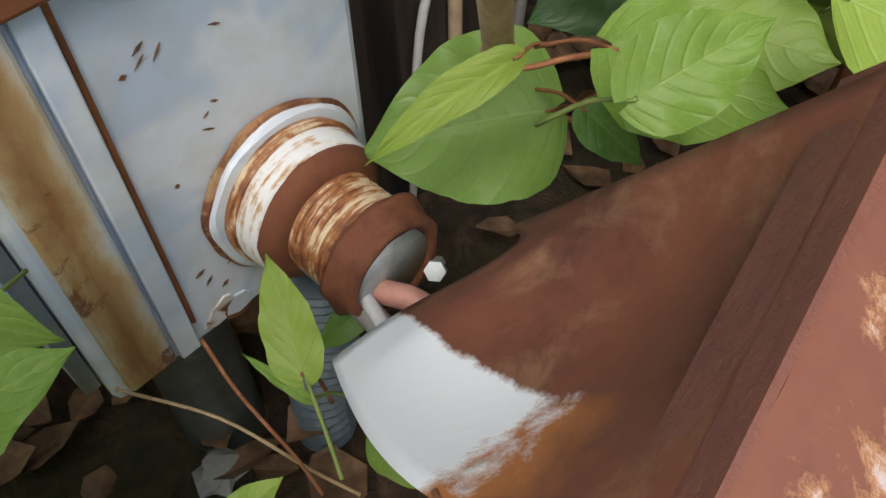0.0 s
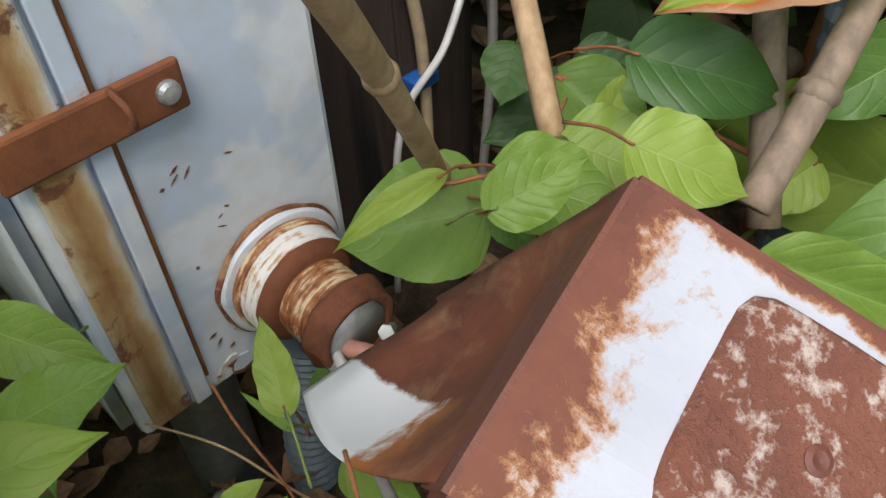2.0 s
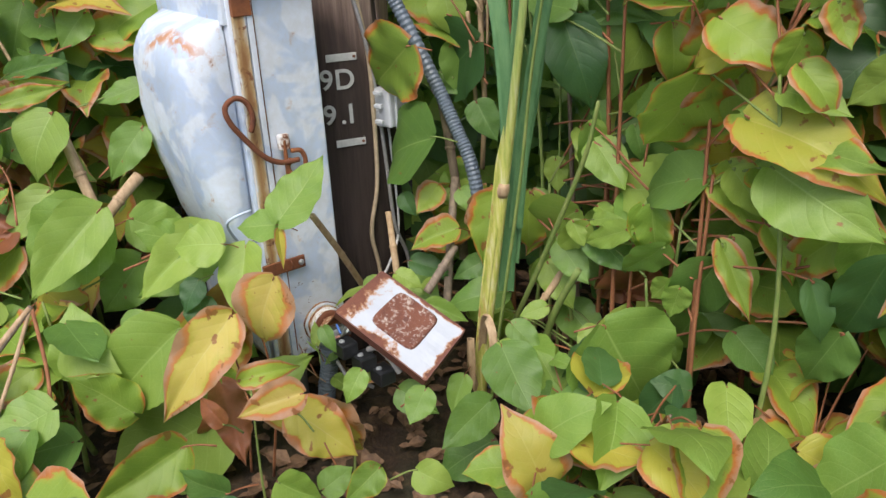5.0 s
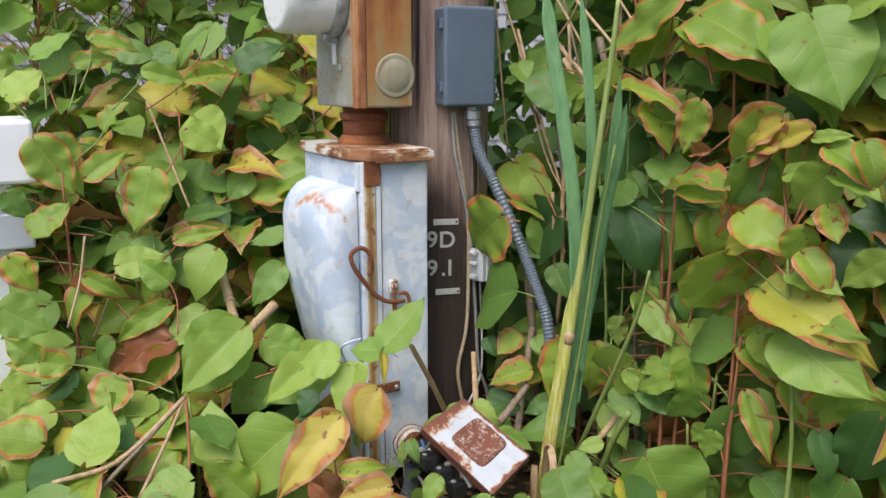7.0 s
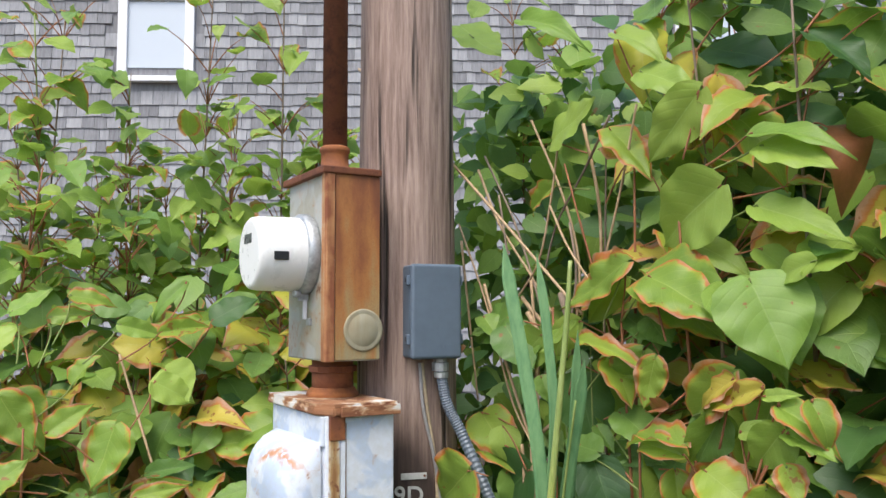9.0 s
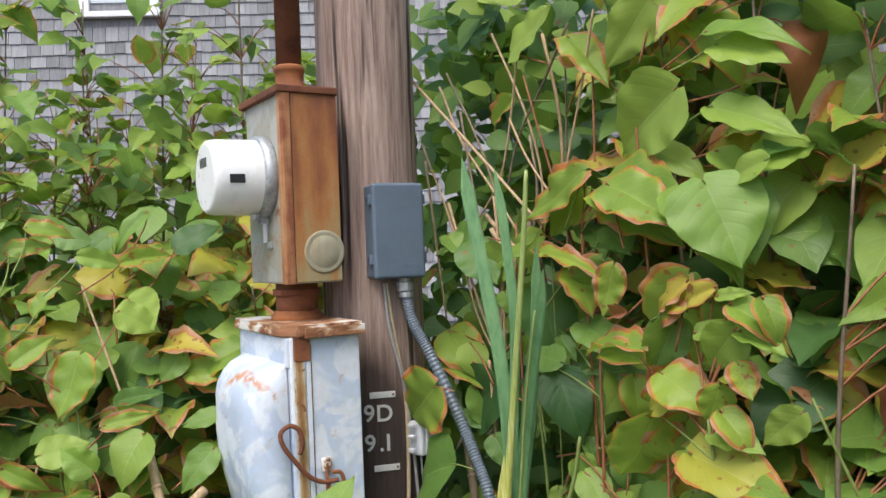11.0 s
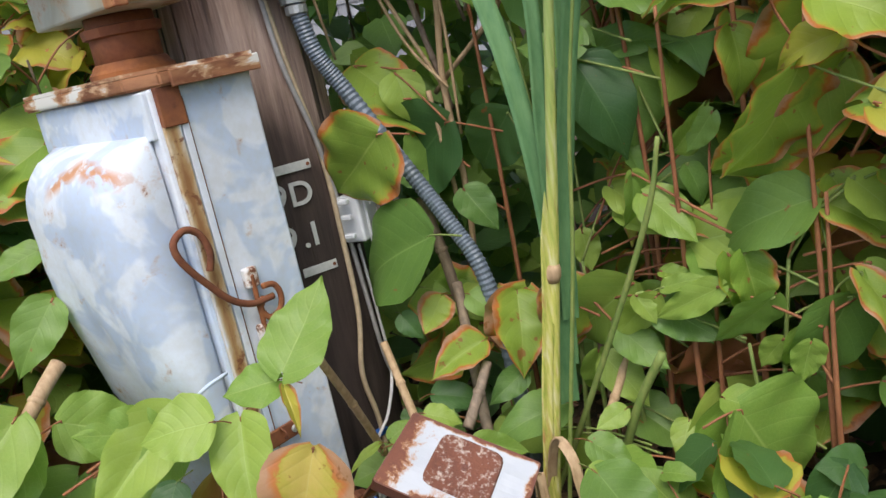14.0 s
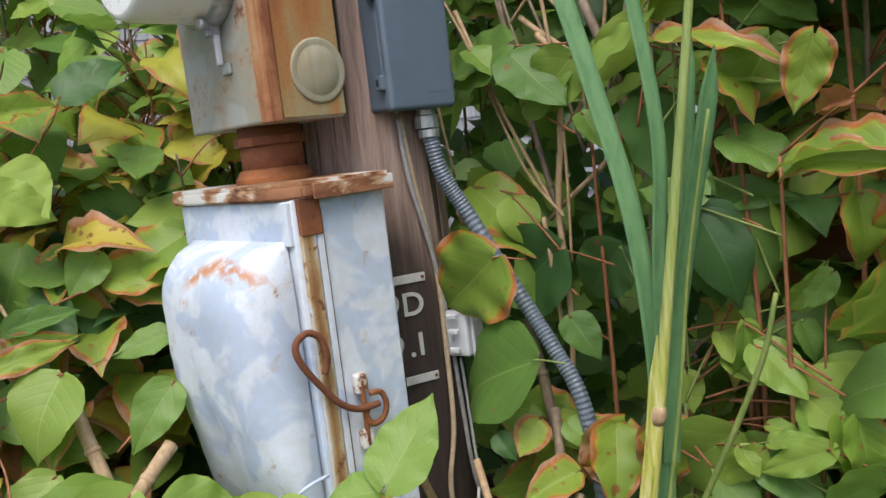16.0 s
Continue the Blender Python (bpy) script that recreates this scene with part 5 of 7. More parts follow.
def thicket():
    rng = random.Random(5)
    n = 0
    # bank of knotweed on the reed side of the pole
    for i in range(34):
        x = 0.18 + 1.35 * ((i * 0.618) % 1)
        y = 0.6 + 0.45 * ((i * 0.414) % 1) - 0.12 * x
        h = rng.uniform(0.75, 1.75)
        knotweed((x, y, 0), h, (rng.uniform(-0.1, 0.12), rng.uniform(-0.22, -0.05)), 100 + i, 46)
    # bank on the meter side
    for i in range(26):
        f = (i * 0.618) % 1
        x = -0.55 - 0.55 * ((i * 0.414) % 1)
        y = -0.75 + 1.05 * f
        h = rng.uniform(0.45, 0.95) + 0.35 * max(0, f - 0.3)
        knotweed((x, y, 0), h, (rng.uniform(0.02, 0.2), rng.uniform(-0.12, 0.08)), 200 + i, 46, outward=(0.85, -0.35, 0.5))
    for i in range(26):
        x, y = -0.95 - 0.7 * ((i * 0.414) % 1), -0.6 + 1.5 * ((i * 0.618) % 1)
        knotweed((x, y, 0), rng.uniform(1.25, 2.1), (rng.uniform(0.0, 0.2), rng.uniform(-0.1, 0.1)), 300 + i, 40, ("light",) * 5 + ("green", "edged", "edged"), (0.06, 0.12), outward=(0.7, -0.3, 0.7), bare=0.45)
    # bright tops behind the pole
    for i in range(12):
        x, y = -0.75 + 1.1 * ((i * 0.618) % 1), 0.95 + 0.7 * ((i * 0.414) % 1)
        knotweed((x, y, 0), rng.uniform(1.6, 2.1), (rng.uniform(-0.1, 0.1), rng.uniform(-0.15, 0.0)), 350 + i, 40, ("light",) * 3 + ("green", "edged"), (0.06, 0.11), outward=(0.7, -0.4, 0.7), bare=0.5)
    # leaves over the litter round the hanging fitting
    for i, (x, y) in enumerate(((0.46, 0.27), (0.58, 0.25))):
        knotweed((x, y, 0), rng.uniform(0.1, 0.17), (rng.uniform(-0.03, 0.05), rng.uniform(-0.04, 0.03)), 450 + i, 20, ("green", "light", "dark", "edged"), (0.05, 0.09), (0.5, -0.4, 0.8), "low knotweed with green leaves round the hanging fitting", 0.2, True)

    # low growth in front, below the boxes
    for i in range(30):
        f, g = (i * 0.618) % 1, (i * 0.414) % 1
        x, y = (-0.62 + 1.5 * f, -0.78 + 0.5 * g - 0.1 * f) if i % 3 else (0.58 + 0.6 * f, 0.14 + 0.26 * g)
        if (Vector((x, y)) - Vector((0.15, 0.02))).length < 0.36 or (x > 0.75 and y < -0.2):
            continue
        knotweed((x, y, 0), rng.uniform(0.14, 0.27), (rng.uniform(-0.04, 0.08), rng.uniform(-0.05, 0.03)), 400 + i, 15, ("green", "light", "light", "edged", "edged", "yellow", "dark"), (0.08, 0.13), (0.5, -0.35, 0.8), "low knotweed with yellow-green leaves over the litter", 0.2, True)


thicket()


def backing_leaves(name, label, seed, count, sample, kinds, size):
    """Leaves too deep in the thicket to count, one object of many blades."""
    rng = random.Random(seed)
    verts, faces, uvs = [], [], []
    for _ in range(count):
        p = Vector(sample(rng))
        if cleared(p, 0.08):
            continue
        along = Vector((rng.uniform(-1, 1), rng.uniform(-1, 1), rng.uniform(-1.2, 0.2)))
        normal = Vector((0.7, -0.55, 0.5)) + Vector((rng.uniform(-0.7, 0.7), rng.uniform(-0.7, 0.7), rng.uniform(-0.2, 0.9)))
        m = blade_matrix(p, along, normal, rng.uniform(*size))
        o = len(verts)
        for v, hw in ((0, 0.06), (0.12, 0.3), (0.38, 0.37), (0.7, 0.24), (1, 0.01)):
            for u in (-1, 0, 1):
                verts.append(m @ Vector((u * hw, v - (0.06 if v == 0 else 0) * abs(u), 0.15 * hw * abs(u) - 0.15 * (v - 0.3) ** 2)))
                uvs.append((u, v))
        for j in range(4):
            for i in range(2):
                a = o + 3 * j + i
                faces.append((a, a + 1, a + 4, a + 3))
    me = bpy.data.meshes.new(name)
    me.from_pydata(verts, [], faces)
    layer = me.uv_layers.new(name="UVMap")
    for l in me.loops:
        layer.data[l.index].uv = uvs[l.vertex_index]
    rng2 = random.Random(seed + 1)
    for k in kinds:
        me.materials.append(LEAF[k])
    pick = [rng2.randrange(len(kinds)) for _ in range(len(faces) // 8 + 1)]
    for i, p in enumerate(me.polygons):
        p.use_smooth = True
        p.material_index = pick[i // 8]
    return tagged(new(name, me), label, "foliage", kind="stuff")


backing_leaves("deep_foliage", "dense dark green leaves deep in the thicket", 11, 4200, lambda r: (r.uniform(0.12, 2.2), r.uniform(0.72, 1.6), r.uniform(0.02, 2.3) * r.uniform(0.6, 1)), ("green", "light", "dark", "edged"), (0.08, 0.14))
backing_leaves("hedge_foliage", "green leaves of the hedge behind the meter", 12, 1500, lambda r: (r.uniform(-2.0, -0.7), r.uniform(-1.1, 1.0), r.uniform(0.02, 1.3) * r.uniform(0.5, 1)), ("green", "dark", "green", "edged"), (0.08, 0.14))
backing_leaves("pole_foliage", "dim leaves behind the utility pole", 13, 2600, lambda r: (r.uniform(-0.9, 0.5), r.uniform(0.55, 1.4), r.uniform(0.02, 1.75)), ("green", "dark", "light"), (0.07, 0.12))


def litter():
    """Dead leaves scattered on the soil."""
    rng = random.Random(21)
    t = thing("leaf_litter", (0, 0, 0), "scattered brown dead leaves on the soil", "leaf litter", kind="stuff")
    verts, faces, uvs = [], [], []
    for _ in range(1500):
        p = Vector((rng.uniform(-0.6, 0.9), rng.uniform(-0.6, 0.8), rng.uniform(-0.006, 0.02)))
        a = rng.uniform(0, 6.28)
        m = blade_matrix(p, (math.cos(a), math.sin(a), rng.uniform(-0.25, 0.25)), (rng.uniform(-0.5, 0.5), rng.uniform(-0.5, 0.5), 1), rng.uniform(0.02, 0.05))
        o = len(verts)
        for v, hw in ((0, 0.03), (0.3, 0.33), (0.65, 0.3), (1, 0.01)):
            for u in (-1, 0, 1):
                verts.append(m @ Vector((u * hw, v, rng.uniform(0.2, 0.6) * hw * abs(u) + 0.25 * (v - 0.4) ** 2)))
                uvs.append((u, v))
        for j in range(3):
            for i in range(2):
                b = o + 3 * j + i
                faces.append((b, b + 1, b + 4, b + 3))
    me = bpy.data.meshes.new("dead_leaves")
    me.from_pydata(verts, [], faces)
    me.uv_layers.new(name="UVMap")
    me.materials.append(DEAD)
    ob = new("dead_leaves", me)
    ob.parent = t


DEAD = bark("dead_leaf_brown", (0.05, 0.027, 0.016), (0.3, 0.17, 0.095), 40)
litter()


SHOOT_LABELS = {
    "reedside": "knotweed shoot with green leaves and rusty margins beside the reeds",
    "bankside": "knotweed shoot with large yellow-green leaves scorched along the rim",
    "lowreeds": "low knotweed shoot with small green leaves by the reeds",
    "lowbank": "low dark green knotweed shoot close to the soil",
    "poleside": "knotweed shoot with broad leaves beside the pole",
    "polefoot": "leafy knotweed shoot near the pole foot",
    "upper": "tall knotweed shoot with long green leaves, coloured paler for sky light",
    "meterside": "knotweed shoot with browning leaves beside the meter",
    "lowmeter": "low sprawling knotweed with light green and dried leaves",
    "foreground": "knotweed shoot with orange and yellow autumn leaves",
    "nippleside": "young knotweed shoot with fresh bright green leaves",
    "sprout": "small fresh green sprout by the conduit hub",
    "nearcover": "leafy shoot with large light green leaves in front of the box",
    "coverback": "knotweed leaves with pink-brown tips behind the fallen cover",
}
CLOSE = ("nippleside", "sprout", "nearcover", "coverback", "foreground", "poleside")


def leafy_shoot(seed, place, leaves, facing=None):
    rng = random.Random(900 + seed)
    key = place.rstrip("0123456789")
    pts = [Vector(r[1:4]) for r in leaves]
    mid = sum(pts, Vector()) / len(pts)
    behind = Vector((-0.6, 0.75, 0)) * (0.02 if key in CLOSE else 0.07)
    root = Vector((mid.x, mid.y, 0)) + behind * 1.2
    top = Vector((mid.x, mid.y, max(p.z for p in pts) + 0.02)) + behind
    if cleared(mid) and key not in ("poleside", "polefoot"):
        root = Vector((mid.x, mid.y, 0))
        top = mid + Vector((0, 0, -0.02))
    if facing and key != "nearcover":
        away = Vector(facing) * -1
        root, top = mid + away * 0.28 + Vector((0, 0, -0.1)), mid + away * 0.14
        root.z = max(root.z, 0.0)
    t = thing("knotweed", root, SHOOT_LABELS[key], "shrub", "knotweed thicket")
    way = [root, root.lerp(top, 0.5) + Vector((rng.uniform(-0.03, 0.03), rng.uniform(-0.01, 0.03), 0)), top]
    slim = 0.55 if key in CLOSE else 1.0
    part("stem", tube(way, 0.005 * slim, 0.0022 * slim, seg=8), rng.choice((TWIG_RED, STEM_GREEN)), t, smooth=True)
    line = smooth_path(way, 12)
    for kind, x, y, z, dx, dy, dz, broad in leaves:
        base, along = Vector((x, y, z)), Vector((dx, dy, dz))
        normal = Vector(facing or (0.75, -0.55, 0.4)) + Vector((rng.uniform(-0.3, 0.3), rng.uniform(-0.3, 0.3), rng.uniform(-0.1, 0.3)))
        leaf = add_leaf(t, base, along, normal, along.length, kind, broad, rng, True)
        s = min(line, key=lambda q: (q - base - Vector((0, 0, -0.05))).length)
        if facing:
            s = base - along.normalized() * 0.02 - Vector(facing) * 0.04
        far = 0.045 if key in CLOSE else 0.12
        if (s - base).length > far:
            s = base + (s - base).normalized() * far
        r = 0.0009 if facing else 0.0016 if key in CLOSE else 0.002
        part("petiole", tube([s, s.lerp(base, 0.6) + behind * 0.2, base, base + along * 0.04], r, r * 0.6, seg=6, per=4), rng.choice((TWIG_RED, STEM_GREEN, TWIG_RED)), t, smooth=True)
    return t


def stick(name, pts, r0, r1, mat, label):
    t = thing(name, pts[-1], label, "stick")
    full = [Vector(p) for p in pts]
    part("shaft", tube(full, r0, r1, seg=10, per=6), mat, t, smooth=True)
    for k in range(1, len(full) - 1):
        d = (full[k + 1] - full[k - 1]).normalized()
        r = r0 + (r1 - r0) * k / (len(full) - 1)
        if r > 0.003:
            part("node", lathe([(r * 0.8, -0.006), (r * 1.2, -0.002), (r * 1.22, 0.002), (r * 0.8, 0.006)], full[k], d, 10), mat, t, smooth=True)
    return t


def blade(parent, pts, width, mat, label="", tip=0.15):
    """A long strap leaf with a shallow keel."""
    path = smooth_path(pts, 8)
    bm = bmesh.new()
    rows = []
    n = len(path) - 1
    for i, q in enumerate(path):
        d = (path[min(i + 1, n)] - path[max(i - 1, 0)]).normalized()
        s = d.cross(Vector((0.8, -0.6, 0.1))).normalized()
        out = s.cross(d)
        f = i / n
        w = width * min(1, (1 - f) / tip + 0.04)
        rows.append([bm.verts.new(q + s * w * u + out * (0.25 * w * (abs(u) - 0.5) - k)) for k in (0, 0.0012) for u in (-1, -0.5, 0, 0.5, 1)])
    ring = (0, 1, 2, 3, 4, 9, 8, 7, 6, 5)
    for a, b in zip(rows, rows[1:]):
        for j in range(10):
            i0, i1 = ring[j], ring[(j + 1) % 10]
            bm.faces.new((a[i0], a[i1], b[i1], b[i0]))
    return part("blade", bm, mat, parent, label, True)


def build_reeds():
    t = thing("reed_clump", (0.3, 0.24, 0), "tall reed with a pale yellow-green stalk and strap leaves", "reed")
    part("stalk", tube([(0.27, 0.225, 0.0), (0.29, 0.225, 0.16), (0.352, 0.225, 0.495), (0.388, 0.225, 0.7), (0.435, 0.225, 0.98), (0.45, 0.225, 1.1)], 0.0108, 0.0035, seg=12), REED_YELLOW, t, "pale yellow-green reed stalk", True)
    blade(t, [(0.283, 0.213, 0.12), (0.318, 0.212, 0.32), (0.345, 0.214, 0.46), (0.366, 0.216, 0.6)], 0.008, REED_YELLOW, "split sheath hugging the stalk")
    part("side_stalk", tube([(0.285, 0.235, 0.0), (0.31, 0.238, 0.18), (0.372, 0.24, 0.5), (0.4, 0.24, 0.68), (0.44, 0.24, 0.86)], 0.0035, 0.002, seg=8), STEM_GREEN, t, "thinner green reed stalk", True)
    part("joint", lathe([(0.0085, -0.012), (0.0105, -0.004), (0.0105, 0.004), (0.0085, 0.012)], (0.352, 0.224, 0.495), (0.17, 0, 0.98), 12), TWIG_TAN, t, smooth=True)
    blade(t, [(0.325, 0.25, 0.3), (0.338, 0.25, 0.54), (0.322, 0.25, 0.73), (0.285, 0.25, 0.88), (0.235, 0.25, 1.05), (0.21, 0.25, 1.15)], 0.013, REED_GREEN)
    blade(t, [(0.34, 0.252, 0.45), (0.352, 0.25, 0.66), (0.366, 0.25, 0.83), (0.345, 0.25, 1.0), (0.32, 0.25, 1.12)], 0.009, REED_GREEN)
    blade(t, [(0.345, 0.255, 0.42), (0.36, 0.26, 0.57), (0.394, 0.26, 0.73), (0.422, 0.26, 0.84), (0.442, 0.26, 0.93)], 0.011, REED_GREEN)
    blade(t, [(0.33, 0.262, 0.35), (0.345, 0.27, 0.52), (0.375, 0.275, 0.68), (0.39, 0.28, 0.86), (0.4, 0.28, 0.98)], 0.009, REED_GREEN)
    blade(t, [(0.28, 0.225, 0.1), (0.3, 0.215, 0.2), (0.33, 0.2, 0.27), (0.36, 0.19, 0.25), (0.365, 0.185, 0.19)], 0.007, TWIG_TAN, "dry papery reed blade")
    blade(t, [(0.275, 0.228, 0.05), (0.285, 0.2, 0.15), (0.3, 0.19, 0.22), (0.31, 0.185, 0.12)], 0.006, TWIG_TAN, "dry papery reed blade")
    u = thing("reed_shoot", (0.2, 0.3, 0), "thin green reed stem leaning through the leaves", "reed")
    part("stem", tube([(0.17, 0.3, 0.0), (0.222, 0.3, 0.083), (0.34, 0.3, 0.314), (0.446, 0.3, 0.54), (0.475, 0.3, 0.64)], 0.006, 0.003, seg=8), STEM_GREEN, u, smooth=True)
    u = thing("reed_shoot", (0.3, 0.3, 0), "short cut green reed stem", "reed")
    part("stem", tube([(0.29, 0.3, 0.0), (0.342, 0.3, 0.141), (0.394, 0.3, 0.275), (0.443, 0.3, 0.364)], 0.0065, 0.006, seg=8), STEM_GREEN, u, smooth=True)


build_reeds()


def build_white_post():
    t = thing("white_post", (-0.52, -0.72, 0), "white vinyl post with a square cap behind the leaves", "post")
    part("shaft", box((-0.6, -0.79, 0.0), (-0.475, -0.66, 0.76), 0.006), VINYL, t)
    part("cap", box((-0.63, -0.82, 0.753), (-0.4, -0.605, 0.885), 0.008), VINYL, t)
    part("collar", box((-0.61, -0.8, 0.61), (-0.425, -0.62, 0.69), 0.006), GREY_TRIM, t)
    part("plinth", box((-0.64, -0.83, 0.0), (-0.42, -0.6, 0.27), 0.01), VINYL, t)


GREY_TRIM = plain("pale_grey_trim", (0.42, 0.45, 0.5), 0.5, 0.0, 0.06, 8)
build_white_post()


# ---- the leaves that stand out, plant by plant: kind, base, way to the tip, breadth ----
leafy_shoot(0, "reedside", [
    ("edged", 0.397, 0.4, 1.103, -0.186, 0, -0.084, 0.68),
    ("dark", 0.367, 0.46, 1.087, -0.123, 0, -0.087, 0.81),
    ("edged", 0.459, 0.4, 1.079, 0.175, 0, -0.074, 0.95),
    ("green", 0.698, 0.4, 1.057, 0.056, 0, -0.126, 1.42),
    ("light", 0.796, 0.4, 1.085, -0.091, 0, -0.029, 0.68),
    ("green", 0.333, 0.45, 1.006, 0.124, 0, -0.066, 0.68),
    ("green", 0.003, 0.4, 0.999, -0.146, 0, -0.044, 0.88),
    ("light", 0.134, 0.4, 0.963, -0.109, 0, -0.074, 0.95),
    ("light", 0.263, 0.4, 0.993, -0.126, 0, -0.076, 0.68),
    ("light", 0.316, 0.4, 0.919, 0.14, 0, -0.027, 0.54),
    ("edged", 0.438, 0.4, 0.939, -0.055, 0, -0.098, 1.08),
    ("light", 0.252, 0.4, 0.909, -0.103, 0, -0.05, 0.47),
])
leafy_shoot(1, "reedside2", [
    ("edged", -0.135, 0.42, 0.753, 0.138, 0, -0.098, 1.01),
    ("dark", 0.054, 0.42, 0.663, -0.165, 0, -0.11, 1.01),
    ("dark", 0.342, 0.36, 0.736, 0.064, 0, -0.13, 1.01),
    ("green", 0.304, 0.42, 0.785, -0.116, 0, -0.066, 0.68),
    ("green", 0.316, 0.42, 0.736, 0.132, 0, 0.012, 0.68),
    ("edged", 0.599, 0.33, 0.798, -0.143, 0, 0, 0.54),
    ("green", 0.646, 0.36, 0.846, -0.048, 0, -0.083, 1.01),
    ("dry", 0.555, 0.34, 0.854, -0.05, 0, -0.007, 0.68),
    ("edged", 0.691, 0.34, 0.919, -0.105, 0, -0.087, 0.81),
    ("yellow", 0.718, 0.33, 0.882, -0.086, 0, -0.016, 0.68),
    ("light", 0.634, 0.36, 0.919, 0.088, 0, -0.025, 0.68),
    ("light", 0.762, 0.32, 0.89, 0.06, 0, 0.008, 0.47),
])
leafy_shoot(2, "bankside", [
    ("light", 0.794, 0.32, 0.845, -0.058, 0, -0.058, 1.15),
    ("edged", 0.786, 0.32, 0.88, 0.091, 0, -0.045, 0.74),
    ("light", 0.799, 0.32, 0.842, 0.073, 0, -0.024, 0.81),
    ("edged", 0.795, 0.32, 0.796, 0.019, 0, -0.05, 1.15),
    ("edged", 0.65, 0.32, 0.768, 0.097, 0, -0.048, 1.08),
    ("yellow", 0.672, 0.32, 0.728, -0.077, 0, -0.024, 0.81),
    ("edged", 0.762, 0.32, 0.76, -0.022, 0, -0.058, 1.08),
    ("light", 0.719, 0.32, 0.834, 0.068, 0, 0.014, 0.68),
    ("edged", 0.634, 0.32, 0.702, -0.085, 0, -0.14, 1.01),
    ("edged", 0.761, 0.32, 0.726, 0.056, 0, -0.053, 1.01),
    ("yellow", 0.698, 0.32, 0.655, 0.18, 0, -0.041, 0.81),
    ("light", 0.74, 0.32, 0.599, 0.141, 0, -0.059, 0.95),
])
leafy_shoot(3, "bankside2", [
    ("light", 0.864, 0.36, 0.732, -0.063, 0, -0.051, 0.81),
    ("green", 0.624, 0.36, 0.549, -0.137, 0, -0.052, 0.88),
    ("light", 0.662, 0.36, 0.569, 0.055, 0, -0.055, 1.01),
    ("edged", 0.516, 0.36, 0.478, 0.022, 0, -0.087, 1.01),
    ("light", 0.672, 0.36, 0.474, 0.044, 0, -0.11, 0.57),
    ("edged", 0.721, 0.36, 0.507, 0.054, 0, -0.067, 0.81),
    ("green", 0.653, 0.36, 0.432, -0.072, 0, -0.127, 0.88),
    ("light", 0.599, 0.36, 0.391, -0.025, 0, -0.068, 0.88),
    ("light", 0.51, 0.36, 0.267, 0.004, 0, -0.109, 1.82),
    ("light", 0.414, 0.36, 0.555, 0.069, 0, -0.059, 0.88),
    ("green", 0.403, 0.36, 0.582, -0.013, 0, -0.078, 0.74),
    ("green", 0.413, 0.36, 0.407, 0.081, 0, -0.05, 0.88),
])
leafy_shoot(4, "lowreeds", [
    ("light", 0.432, 0.34, 0.436, 0.061, 0, 0.019, 0.54),
    ("light", 0.421, 0.34, 0.422, -0.071, 0, -0.061, 0.61),
    ("green", 0.361, 0.34, 0.372, 0.065, 0, -0.055, 0.81),
    ("light", 0.33, 0.34, 0.328, 0.061, 0, -0.07, 0.88),
    ("edged", 0.287, 0.34, 0.446, -0.014, 0, -0.124, 1.01),
    ("edged", 0.215, 0.34, 0.422, -0.067, 0, -0.14, 0.88),
    ("edged", 0.057, 0.34, 0.399, -0.058, 0, -0.099, 0.95),
    ("edged", 0.119, 0.34, 0.335, -0.2, 0, -0.096, 0.57),
    ("light", 0.073, 0.34, 0.399, 0.106, 0, -0.026, 0.81),
    ("green", 0.573, 0.34, 0.433, -0.076, 0, -0.071, 0.68),
    ("dry", 0.492, 0.42, 0.348, -0.115, 0, -0.122, 1.08),
    ("dark", 0.801, 0.34, 0.461, 0.03, 0, -0.083, 0.68),
])
leafy_shoot(5, "lowbank", [
    ("dark", 0.87, 0.38, 0.497, -0.048, 0, -0.126, 0.95),
    ("light", 0.85, 0.38, 0.534, -0.017, 0, -0.099, 1.08),
    ("edged", 0.806, 0.38, 0.51, -0.071, 0, -0.074, 0.81),
    ("green", 0.676, 0.38, 0.321, 0.071, 0, -0.049, 1.08),
    ("light", 0.277, 0.3, 0.227, -0.188, 0, -0.037, 0.57),
    ("light", 0.292, 0.3, 0.221, -0.062, 0, -0.094, 0.95),
    ("green", 0.337, 0.38, 0.234, 0.087, 0, -0.06, 0.95),
    ("green", 0.047, 0.25, 0.229, 0.071, 0, -0.036, 0.95),
    ("light", 0.388, 0.28, 0.216, -0.101, 0, -0.119, 0.81),
    ("green", 0.83, 0.38, 0.384, -0.048, 0, -0.099, 0.95),
    ("dark", 0.416, 0.45, 0.532, 0.091, 0, -0.075, 0.95),
    ("green", 0.589, 0.42, 0.68, -0.042, 0, -0.079, 0.95),
])
